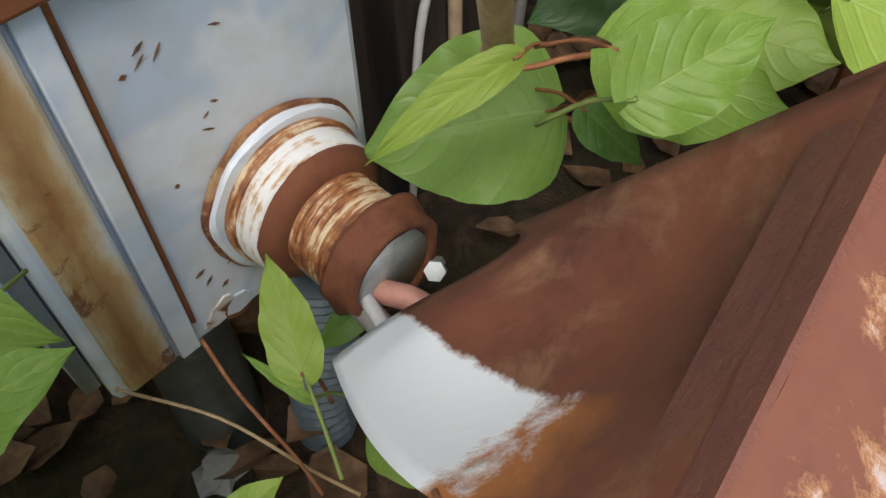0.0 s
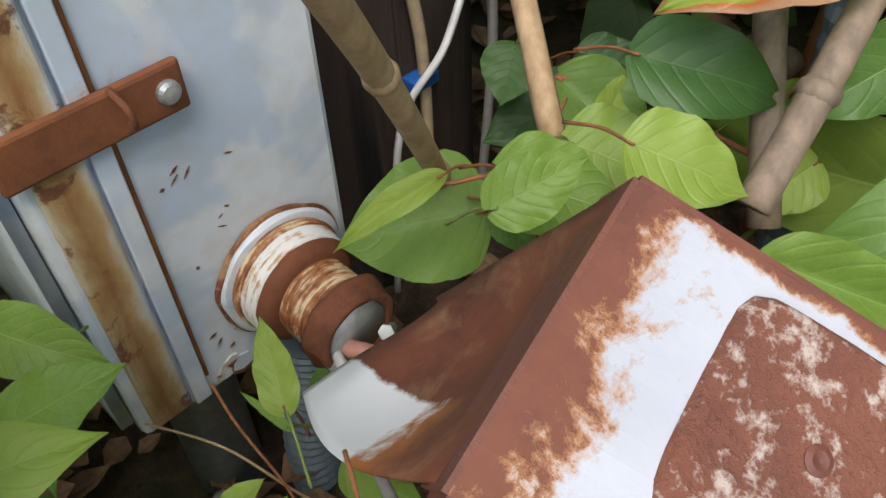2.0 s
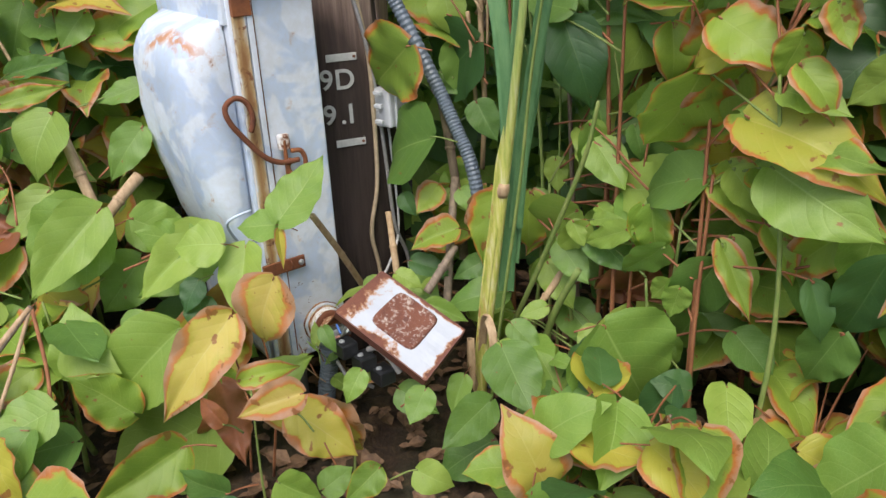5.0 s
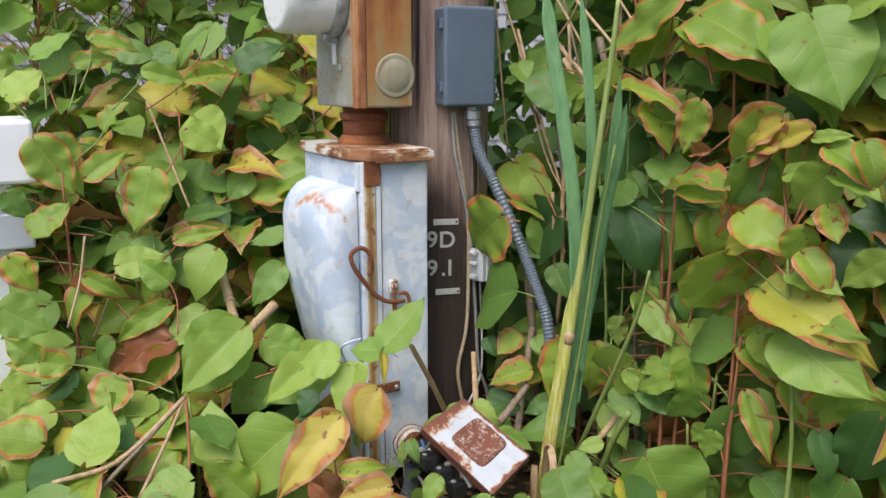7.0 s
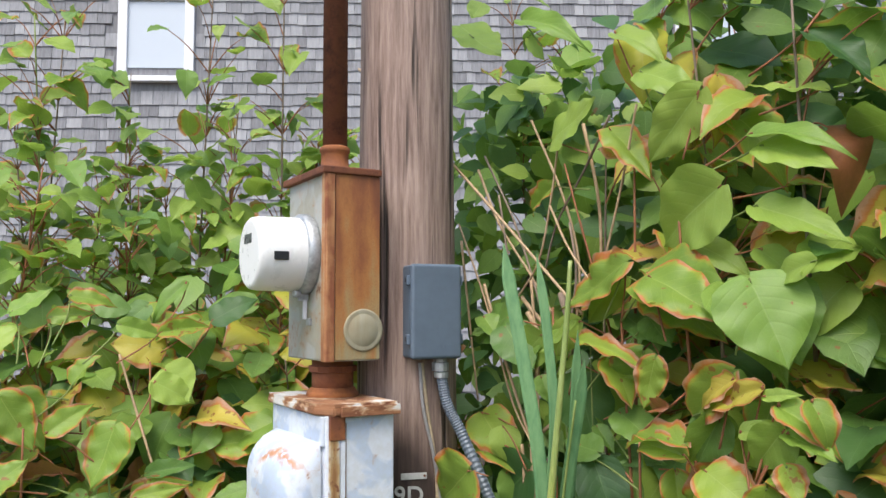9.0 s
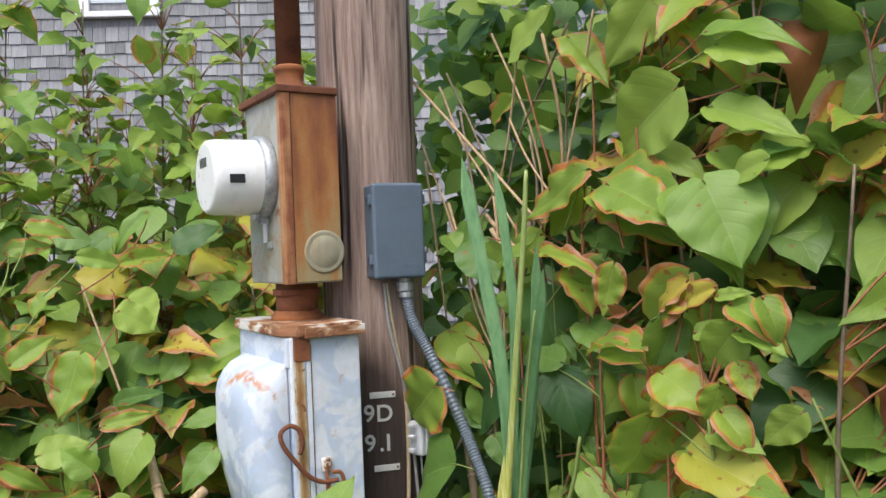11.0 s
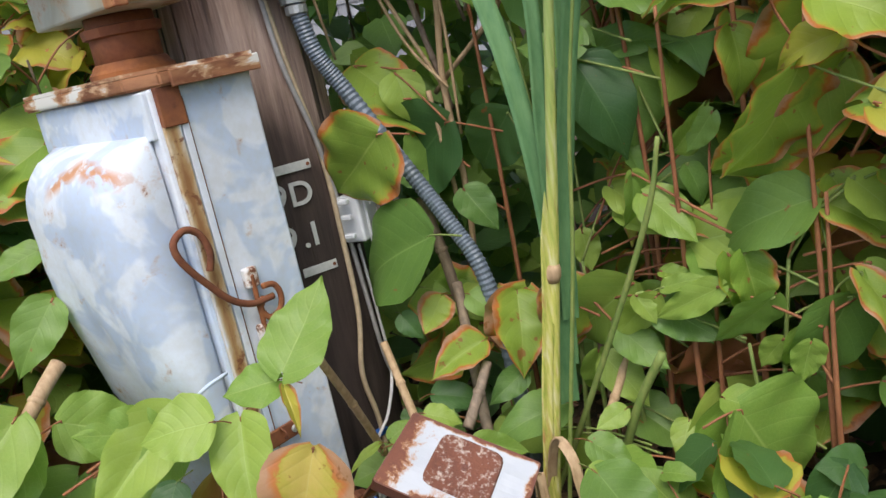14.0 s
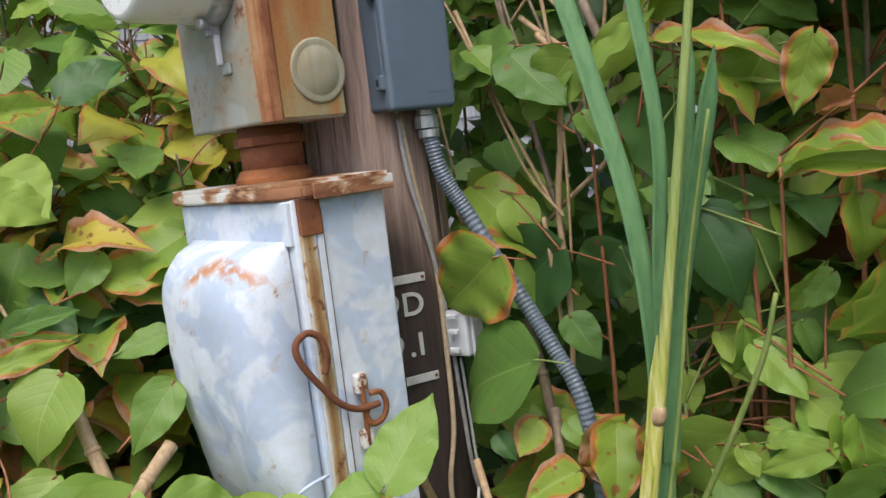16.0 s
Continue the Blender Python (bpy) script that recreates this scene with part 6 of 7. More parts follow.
leafy_shoot(6, "poleside", [
    ("green", 0.133, 0.25, 0.531, -0.214, 0, -0.087, 0.97),
    ("edged", 0.072, 0.25, 0.681, -0.129, 0, -0.096, 1.15),
    ("green", -0.045, 0.4, 0.597, 0.053, 0, -0.041, 1.08),
    ("dark", 0.247, 0.4, 0.885, 0.058, 0, -0.154, 1.01),
    ("green", 0.306, 0.4, 0.79, 0.047, 0, -0.044, 0.68),
    ("edged", 0.509, 0.36, 0.93, -0.032, 0, -0.086, 0.81),
    ("edged", 0.549, 0.36, 0.748, 0.008, 0, -0.091, 0.95),
    ("green", 0.371, 0.4, 0.823, 0.11, 0, -0.05, 0.74),
    ("light", 0.353, 0.4, 0.531, 0.076, 0, -0.045, 0.81),
    ("light", 0.444, 0.4, 0.601, 0.051, 0, 0.053, 0.68),
    ("light", 0.543, 0.4, 0.532, -0.114, 0, -0.046, 0.68),
    ("light", 0.401, 0.4, 0.411, -0.045, 0, -0.067, 0.95),
])
leafy_shoot(7, "polefoot", [
    ("light", 0.391, 0.38, 0.579, 0.012, 0, -0.06, 0.81),
    ("light", 0.424, 0.38, 0.438, 0.047, 0, -0.014, 0.68),
    ("edged", 0.123, 0.38, 0.4, -0.015, 0, -0.136, 0.95),
    ("edged", 0.052, 0.38, 0.387, -0.108, 0, -0.144, 0.68),
    ("green", 0.467, 0.38, 0.476, 0.064, 0, -0.083, 0.81),
    ("green", 0.015, 0.38, 0.38, 0.056, 0, -0.038, 1.08),
    ("green", 0.097, 0.38, 0.563, 0.048, 0, -0.068, 0.95),
    ("dark", 0.361, 0.46, 0.726, -0.069, 0, -0.098, 0.81),
    ("green", 0.156, 0.38, 0.876, 0.035, 0, -0.057, 0.95),
    ("edged", -0.107, 0.4, 0.775, 0.123, 0, -0.108, 1.01),
    ("green", 0.028, 0.38, 0.978, 0.097, 0, -0.094, 0.95),
    ("light", -0.064, 0.38, 1.002, 0.063, 0, -0.055, 0.95),
])
# sky light put into the leaf colour: nearly all take the light kind
leafy_shoot(8, "upper", [
    ("light", 0.358, 0.42, 1.564, 0.133, 0, -0.078, 0.54),
    ("light", 0.568, 0.42, 1.394, -0.129, 0, -0.11, 0.68),
    ("light", 0.692, 0.42, 1.276, 0.135, 0, -0.049, 0.61),
    ("light", 0.61, 0.42, 1.223, -0.159, 0, -0.084, 1.01),
    ("light", 0.677, 0.42, 1.181, 0.158, 0, -0.059, 0.54),
    ("light", 0.671, 0.42, 1.299, 0.175, 0, -0.034, 0.41),
    ("light", 0.426, 0.42, 1.466, 0.142, 0, -0.067, 0.54),
    ("light", 0.616, 0.42, 1.06, 0.122, 0, -0.143, 1.15),
    ("edged", 0.448, 0.42, 1.044, 0.153, 0, -0.065, 0.95),
    ("edged", 0.53, 0.42, 1.072, -0.11, 0, 0.016, 0.68),
    ("light", 0.375, 0.42, 1.079, -0.144, 0, -0.088, 0.68),
    ("light", 0.157, 0.42, 1.384, 0.148, 0, 0.055, 0.81),
])
# mostly light kind here too, paling these leaves for the sky above
leafy_shoot(9, "upper2", [
    ("light", 0.784, 0.45, 1.351, -0.134, 0, 0.032, 0.27),
    ("edged", 0.514, 0.45, 1.395, 0.099, 0, -0.058, 0.47),
    ("dark", 0.759, 0.45, 1.448, 0.105, 0, -0.091, 0.81),
    ("edged", 0.719, 0.45, 1.21, 0.068, 0, -0.005, 0.41),
    ("light", 0.661, 0.45, 1.114, 0.081, 0, -0.067, 0.95),
    ("edged", 0.304, 0.45, 1.384, 0.122, 0, -0.112, 0.61),
    ("light", -0.002, 0.45, 1.713, 0.215, 0, -0.1, 0.41),
    ("light", 0.195, 0.45, 0.978, -0.118, 0, -0.077, 0.81),
    ("light", 0.272, 0.45, 0.91, 0.126, 0, -0.036, 0.54),
    ("edged", 0.117, 0.45, 1.292, -0.107, 0, -0.052, 0.54),
    ("light", 0.518, 0.45, 1.135, 0.12, 0, -0.057, 0.68),
    ("light", -0.524, 0.6, 1.879, 0.209, 0, -0.162, 0.68),
])
leafy_shoot(10, "meterside", [
    ("light", -0.425, -0.267, 0.881, 0.06, 0.041, -0.075, 1.42),
    ("edged", -0.491, -0.172, 0.996, -0.04, -0.113, -0.04, 0.51),
    ("green", -0.472, -0.036, 1.035, -0.065, -0.124, -0.003, 0.68),
    ("green", -0.582, -0.187, 1.092, -0.003, -0.097, -0.095, 0.54),
    ("green", -0.6, -0.279, 1.032, -0.006, -0.076, -0.067, 0.81),
    ("light", -0.734, -0.446, 1.076, 0.066, 0.103, -0.022, 0.54),
    ("edged", -0.682, -0.381, 1.042, -0.04, -0.111, -0.038, 0.47),
    ("edged", -0.33, -0.033, 0.761, -0.04, -0.141, -0.068, 0.74),
    ("green", -0.37, -0.161, 0.75, -0.004, -0.06, -0.055, 1.08),
    ("edged", -0.564, -0.574, 0.831, 0.086, 0.047, -0.12, 1.01),
    ("edged", -0.483, -0.5, 0.749, 0.014, 0.088, 0.065, 0.74),
    ("light", -0.422, -0.379, 0.757, 0.043, -0.043, -0.129, 1.08),
])
leafy_shoot(11, "meterside2", [
    ("edged", -0.483, -0.535, 0.713, -0.005, -0.091, -0.084, 0.78),
    ("dry", -0.466, -0.562, 0.652, 0.047, 0.109, 0.021, 0.43),
    ("edged", -0.34, -0.347, 0.629, 0.051, 0.111, 0.017, 0.57),
    ("green", -0.342, -0.317, 0.665, 0.042, 0.094, 0.015, 0.54),
    ("edged", -0.643, -0.576, 0.983, 0.016, -0.061, -0.094, 0.95),
    ("green", -0.278, -0.111, 0.621, -0.03, -0.078, -0.024, 0.68),
    ("green", -0.337, -0.374, 0.596, -0.02, -0.091, -0.057, 1.22),
    ("light", -0.265, -0.275, 0.603, 0.012, -0.072, -0.099, 1.35),
    ("edged", -0.28, -0.383, 0.564, -0.001, -0.06, -0.062, 1.01),
    ("dry", -0.373, -0.543, 0.558, 0.081, 0.094, -0.06, 0.47),
    ("light", -0.441, -0.627, 0.579, 0.01, -0.066, -0.088, 1.08),
    ("light", -0.378, -0.608, 0.499, -0.03, -0.102, -0.081, 0.95),
])
leafy_shoot(12, "lowmeter", [
    ("edged", -0.334, -0.526, 0.542, 0.01, -0.068, -0.09, 0.88),
    ("dry", -0.218, -0.397, 0.428, -0.076, -0.142, -0.078, 0.74),
    ("edged", -0.235, -0.384, 0.497, -0.044, -0.127, -0.075, 0.47),
    ("edged", -0.213, -0.388, 0.397, -0.05, -0.094, -0.082, 0.81),
    ("light", -0.318, -0.585, 0.411, -0.066, -0.124, -0.071, 0.84),
    ("light", -0.301, -0.553, 0.353, 0.013, 0.025, -0.106, 1.28),
    ("light", -0.101, -0.27, 0.466, -0.064, -0.134, -0.132, 1.05),
    ("light", -0.122, -0.217, 0.43, 0.047, 0.087, -0.056, 1.08),
    ("light", -0.032, -0.113, 0.386, -0.066, -0.123, -0.09, 0.81),
    ("light", -0.357, -0.659, 0.268, -0.017, -0.032, -0.116, 1.55),
    ("light", -0.253, -0.463, 0.273, -0.071, -0.134, -0.108, 1.08),
    ("green", -0.121, -0.216, 0.351, -0.039, -0.073, -0.1, 0.95),
])
leafy_shoot(13, "lowmeter2", [
    ("dark", -0.072, -0.125, 0.253, -0.076, -0.143, -0.112, 0.81),
    ("light", -0.219, -0.399, 0.169, -0.058, -0.109, -0.09, 0.95),
    ("light", -0.282, -0.517, 0.184, -0.043, -0.081, -0.066, 1.08),
    ("light", -0.087, -0.259, 0.177, -0.058, -0.109, -0.064, 0.81),
    ("green", -0.29, -0.378, 0.456, -0.033, -0.068, -0.038, 0.95),
    ("green", -0.273, -0.5, 0.429, -0.022, -0.041, -0.05, 0.95),
    ("light", -0.283, -0.518, 0.315, -0.04, -0.075, -0.012, 0.68),
    ("green", -0.245, -0.449, 0.076, 0.033, 0.061, -0.083, 1.08),
    ("light", -0.342, -0.63, 0.132, -0.039, -0.074, -0.094, 1.08),
    ("edged", -0.504, -0.62, 0.62, -0.003, -0.062, -0.059, 0.81),
    ("green", -0.216, -0.141, 0.56, -0.002, -0.08, -0.081, 0.81),
    ("green", -0.412, -0.43, 0.618, -0.014, -0.061, -0.035, 0.81),
])
leafy_shoot(14, "foreground", [
    ("yellow", 0.048, -0.123, 0.286, -0.063, -0.118, -0.171, 0.88),
    ("autumn", 0.334, -0.163, 0.462, -0.022, -0.041, -0.109, 1.11),
    ("edged", 0.074, -0.181, 0.203, 0.022, 0.04, -0.066, 0.81),
    ("light", 0.099, -0.133, 0.143, 0.049, 0.091, 0.061, 0.95),
    ("light", 0.102, -0.234, 0.313, -0.075, -0.14, -0.14, 0.95),
    ("green", 0.027, -0.162, 0.255, 0.032, 0.06, -0.076, 0.95),
    ("dry", 0.069, -0.127, 0.349, -0.024, -0.045, -0.197, 0.47),
])
leafy_shoot(15, "foreground2", [
    ("light", 0.078, -0.195, 0.116, -0.095, -0.177, -0.103, 1.01),
    ("yellow", 0.281, -0.112, 0.214, 0.03, 0.056, -0.127, 1.08),
    ("dry", 0.095, -0.163, 0.151, -0.024, -0.044, -0.16, 0.68),
    ("green", 0.501, 0.194, 0.16, 0.049, 0.092, -0.093, 1.08),
    ("light", 0.572, 0.221, 0.347, 0.035, 0.066, -0.162, 1.35),
    ("green", 0.416, 0.14, 0.099, -0.047, -0.088, -0.052, 1.08),
    ("light", -0.178, -0.334, 0.464, 0.025, 0.047, -0.135, 1.08),
])
leafy_shoot(16, "nippleside", [
    ("green", 0.083, 0.143, 0.214, -0.052, -0.06, -0.004, 1.15),
    ("light", 0.091, 0.108, 0.267, -0.021, -0.055, -0.02, 0.35),
    ("light", 0.117, 0.12, 0.277, 0.05, 0.025, -0.016, 1.05),
    ("light", 0.118, 0.167, 0.266, 0.046, 0.023, -0.015, 1.15),
    ("green", 0.105, 0.129, 0.238, 0.026, 0.005, -0.013, 0.81),
    ("light", 0.199, 0.268, 0.237, -0.013, -0.037, -0.014, 1.08),
    ("dark", 0.007, 0.256, 0.23, 0.012, -0.029, -0.024, 1.22),
    ("dark", 0.027, 0.302, 0.179, -0.03, -0.064, -0.021, 0.95),
    ("light", 0.083, 0.246, 0.216, -0.003, 0.031, 0.02, 0.68),
    ("light", 0.146, 0.314, 0.219, 0.02, 0.038, 0.011, 0.68),
    ("dark", 0.038, 0.282, 0.227, 0.041, 0.024, -0.01, 0.81),
], (0.47, -0.46, 0.76))
leafy_shoot(50, "sprout", [
    ("light", 0.035, -0.078, 0.277, 0.043, 0.022, -0.008, 0.85),
    ("green", 0.040, -0.068, 0.247, 0.04, -0.03, -0.01, 0.9),
], (0.47, -0.46, 0.76))
leafy_shoot(17, "sprout", [
    ("light", 0.087, 0.004, 0.187, -0.03, 0.016, 0.029, 0.57),
    ("light", 0.09, 0.002, 0.176, -0.026, -0.007, 0.012, 0.22),
    ("light", 0.089, 0.03, 0.108, 0.044, 0.013, -0.019, 0.81),
    ("light", 0.108, -0.045, 0.183, 0.005, 0.019, 0.009, 0.81),
    ("light", 0.087, -0.092, 0.28, 0.016, 0.038, 0.013, 0.81),
    ("green", 0.049, 0.065, 0.128, -0.007, -0.031, -0.014, 0.68),
], (0.47, -0.46, 0.76))
leafy_shoot(18, "nearcover", [
    ("light", 0.189, -0.08, 0.479, 0, 0.089, 0.078, 0.86),
    ("light", 0.153, -0.125, 0.44, 0.05, -0.054, -0.095, 0.78),
    ("light", 0.171, -0.077, 0.466, -0.042, -0.05, -0.004, 1.08),
    ("light", 0.157, -0.161, 0.454, -0.056, -0.06, 0.001, 1.22),
    ("light", 0.134, -0.122, 0.33, 0.026, 0.043, 0.012, 0.84),
    ("yellow", 0.186, -0.082, 0.464, 0.034, -0.017, -0.047, 0.38),
    ("green", 0.161, -0.199, 0.335, 0.051, 0.005, -0.044, 0.95),
    ("dark", 0.073, -0.181, 0.37, 0.008, -0.038, -0.041, 1.08),
    ("dark", 0.069, -0.184, 0.338, 0.04, -0.016, -0.053, 1.08),
], (0.58, -0.54, 0.61))
leafy_shoot(19, "coverback", [
    ("edged", 0.192, 0.251, 0.374, -0.046, -0.076, -0.022, 0.88),
    ("edged", 0.209, 0.325, 0.423, 0.04, -0.066, -0.097, 0.92),
    ("edged", 0.256, 0.412, 0.405, 0.019, -0.067, -0.077, 1.01),
    ("green", 0.305, 0.273, 0.285, -0.071, -0.094, -0.015, 0.81),
    ("light", 0.172, 0.128, 0.318, 0.043, 0.026, -0.019, 0.95),
    ("light", 0.147, 0.081, 0.3, 0.016, 0.035, 0.015, 0.81),
    ("light", 0.227, 0.155, 0.273, 0.062, 0.037, -0.027, 0.61),
    ("green", 0.409, 0.168, 0.258, 0.079, -0.01, -0.083, 1.01),
    ("green", 0.292, 0.043, 0.178, 0.062, 0.03, -0.033, 1.08),
    ("edged", 0.266, 0.04, 0.2, -0.03, -0.052, -0.018, 0.68),
    ("green", 0.341, 0.142, 0.185, 0.013, -0.043, -0.051, 0.81),
    ("light", 0.387, 0.284, 0.283, -0.023, -0.04, -0.014, 0.81),
], (0.58, -0.54, 0.61))
leafy_shoot(20, "coverback2", [
    ("green", 0.357, 0.452, 0.329, 0.03, -0.034, -0.058, 0.81),
    ("light", 0.444, 0.343, 0.247, 0.001, -0.043, -0.039, 0.95),
    ("edged", 0.099, 0.28, 0.423, -0.003, -0.05, -0.042, 1.08),
    ("green", 0.13, 0.308, 0.419, 0.045, 0.007, -0.037, 1.08),
    ("green", 0.224, 0.291, 0.313, -0.027, -0.06, -0.027, 0.81),
    ("dark", 0.061, 0.227, 0.413, 0.034, -0.004, -0.036, 1.08),
    ("dark", 0.132, 0.188, 0.311, 0.063, 0.045, -0.02, 0.81),
    ("green", 0.362, 0.23, 0.259, 0.056, 0.016, -0.039, 0.81),
    ("light", 0.389, 0.18, 0.255, 0.043, 0.007, -0.035, 0.95),
    ("green", 0.213, -0.042, 0.293, 0.034, -0.002, -0.034, 0.81),
], (0.58, -0.54, 0.61))

leafy_shoot(30, "meterside", [
    ("edged", -0.340, -0.385, 0.770, 0.011, -0.046, -0.128, 1.02),
    ("edged", -0.391, -0.604, 0.842, 0.016, 0.064, -0.116, 0.92),
    ("edged", -0.357, -0.518, 0.764, 0.005, 0.090, 0.060, 0.72),
    ("light", -0.382, -0.299, 0.859, 0.024, 0.085, -0.052, 0.94),
    ("edged", -0.363, -0.157, 0.708, 0.036, 0.118, 0.017, 0.84),
    ("edged", -0.311, -0.348, 0.621, 0.020, 0.110, 0.022, 0.46),
    ("green", -0.342, -0.341, 0.531, 0.011, 0.108, 0.056, 0.94),
    ("light", -0.302, -0.473, 0.580, 0.013, 0.097, 0.010, 0.92),
    ("light", -0.219, -0.317, 0.481, 0.004, -0.096, -0.072, 0.76),
    ("edged", -0.330, -0.631, 0.663, -0.003, 0.084, 0.049, 0.86),
    ("edged", -0.277, -0.545, 0.572, 0.023, 0.085, -0.057, 0.61),
    ("dark", -0.454, -0.154, 0.994, 0.033, 0.102, 0.059, 0.84),
])
leafy_shoot(31, "lowmeter", [
    ("light", -0.086, -0.271, 0.470, 0.005, -0.145, -0.108, 0.71),
    ("light", 0.013, -0.161, 0.409, -0.038, -0.078, 0.035, 0.96),
    ("light", 0.018, -0.131, 0.427, -0.014, -0.138, -0.082, 0.68),
    ("edged", -0.166, -0.512, 0.381, 0.023, -0.035, -0.071, 1.48),
    ("light", -0.158, -0.634, 0.334, 0.006, -0.090, -0.019, 0.93),
    ("edged", -0.186, -0.596, 0.417, -0.010, -0.109, 0.022, 0.71),
    ("green", -0.140, -0.516, 0.310, 0.017, -0.100, -0.060, 0.82),
    ("edged", -0.126, -0.455, 0.296, 0.029, -0.043, -0.079, 1.25),
    ("edged", -0.038, -0.431, 0.253, 0.002, -0.099, -0.034, 0.81),
    ("green", -0.035, -0.248, 0.293, 0.013, -0.042, -0.054, 1.43),
    ("edged", 0.087, -0.324, 0.188, -0.054, -0.068, 0.075, 0.96),
    ("light", -0.248, -0.381, 0.543, -0.022, -0.055, 0.057, 1.08),
])
leafy_shoot(32, "foreground", [
    ("autumn", 0.284, -0.211, 0.402, 0.011, -0.132, -0.110, 0.65),
    ("edged", 0.310, -0.226, 0.315, 0.031, 0.081, 0.007, 0.65),
    ("autumn", 0.388, -0.168, 0.308, -0.032, -0.086, -0.009, 0.77),
    ("dry", 0.357, -0.271, 0.288, -0.027, -0.018, 0.037, 0.85),
])
leafy_shoot(33, "bankside", [
    ("edged", 0.627, 0.370, 0.675, -0.135, 0.000, -0.136, 0.75),
    ("edged", 0.686, 0.330, 0.651, 0.188, 0.000, -0.043, 0.55),
    ("edged", 0.700, 0.360, 0.579, 0.175, 0.000, -0.046, 0.60),
    ("green", 0.711, 0.360, 1.060, 0.074, 0.000, -0.127, 1.23),
    ("edged", 0.487, 0.370, 1.074, 0.171, 0.000, -0.070, 0.66),
    ("edged", 0.601, 0.330, 0.782, -0.146, 0.000, 0.015, 0.50),
    ("light", 0.647, 0.360, 0.845, -0.060, 0.000, -0.084, 0.94),
    ("yellow", 0.701, 0.330, 0.910, -0.087, 0.000, -0.051, 0.63),
    ("edged", 0.639, 0.400, 0.756, -0.095, 0.000, -0.124, 0.90),
    ("light", 0.461, 0.380, 0.485, 0.152, 0.000, 0.035, 0.67),
    ("edged", 0.540, 0.350, 0.484, 0.011, 0.000, -0.086, 0.87),
    ("edged", 0.669, 0.340, 0.469, 0.060, 0.000, -0.095, 0.47),
])
leafy_shoot(34, "bankside2", [
    ("yellow", 0.762, 0.320, 0.903, -0.089, 0.000, -0.032, 0.59),
    ("edged", 0.840, 0.320, 0.891, 0.031, 0.000, -0.064, 1.08),
    ("light", 0.764, 0.350, 0.844, -0.070, 0.000, -0.067, 0.92),
    ("edged", 0.763, 0.330, 0.776, 0.059, 0.000, -0.007, 0.90),
    ("light", 0.738, 0.330, 0.691, 0.085, 0.000, -0.011, 0.88),
    ("edged", 0.628, 0.370, 0.543, 0.089, 0.000, -0.054, 0.79),
    ("light", 0.505, 0.360, 0.282, 0.015, 0.000, -0.163, 1.11),
    ("green", 0.728, 0.400, 0.459, 0.060, 0.000, -0.100, 0.56),
    ("dry", 0.368, 0.440, 0.293, 0.123, 0.000, -0.011, 0.90),
    ("light", 0.615, 0.330, 0.385, -0.016, 0.000, -0.051, 1.01),
    ("light", 0.515, 0.330, 0.446, -0.096, 0.000, -0.052, 0.47),
    ("green", 0.414, 0.360, 0.397, 0.070, 0.000, -0.037, 0.94),
])
leafy_shoot(35, "reedside", [
    ("edged", 0.439, 0.360, 1.098, -0.166, 0.000, -0.081, 0.50),
    ("light", 0.196, 0.360, 0.941, 0.114, 0.000, 0.051, 0.64),
    ("light", 0.025, 0.400, 0.901, 0.110, 0.000, 0.056, 0.85),
    ("edged", 0.296, 0.360, 0.959, 0.197, 0.000, -0.036, 0.30),
    ("edged", 0.369, 0.380, 0.924, 0.063, 0.000, -0.078, 1.03),
    ("green", 0.435, 0.420, 0.999, 0.050, 0.000, -0.053, 1.14),
    ("edged", -0.110, 0.400, 0.715, 0.129, 0.000, -0.053, 1.12),
    ("light", -0.044, 0.420, 0.981, -0.115, -0.000, -0.013, 1.16),
    ("dark", 0.339, 0.400, 0.732, 0.018, 0.000, -0.140, 1.02),
    ("green", 0.355, 0.360, 0.750, -0.096, 0.000, 0.010, 0.84),
    ("light", 0.380, 0.360, 0.432, -0.141, 0.000, -0.107, 0.91),
    ("edged", 0.154, 0.340, 0.385, 0.044, 0.000, -0.082, 0.99),
])

leafy_shoot(40, "meterside3", [
    ("edged", -0.294, -0.677, 0.622, 0.018, 0.039, -0.079, 0.97),
    ("light", -0.243, -0.702, 0.533, 0.018, 0.078, -0.059, 1.12),
    ("edged", -0.192, -0.645, 0.429, -0.016, -0.058, 0.051, 1.01),
    ("green", -0.363, -0.668, 0.743, 0.010, 0.035, -0.062, 1.09),
    ("light", -0.179, -0.716, 0.389, 0.007, 0.054, -0.020, 1.31),
    ("edged", -0.463, -0.471, 1.053, 0.014, 0.102, -0.017, 0.65),
    ("light", -0.474, -0.585, 1.016, 0.008, 0.081, 0.048, 0.80),
    ("edged", -0.469, -0.509, 1.004, 0.011, 0.092, 0.013, 0.57),
    ("light", -0.477, -0.646, 0.933, 0.003, 0.076, 0.059, 0.94),
    ("edged", -0.440, -0.461, 0.858, 0.004, 0.052, 0.067, 0.94),
    ("light", -0.450, -0.366, 0.987, 0.020, 0.099, -0.031, 0.58),
    ("edged", -0.433, -0.278, 0.968, 0.027, 0.110, 0.015, 0.56),
])
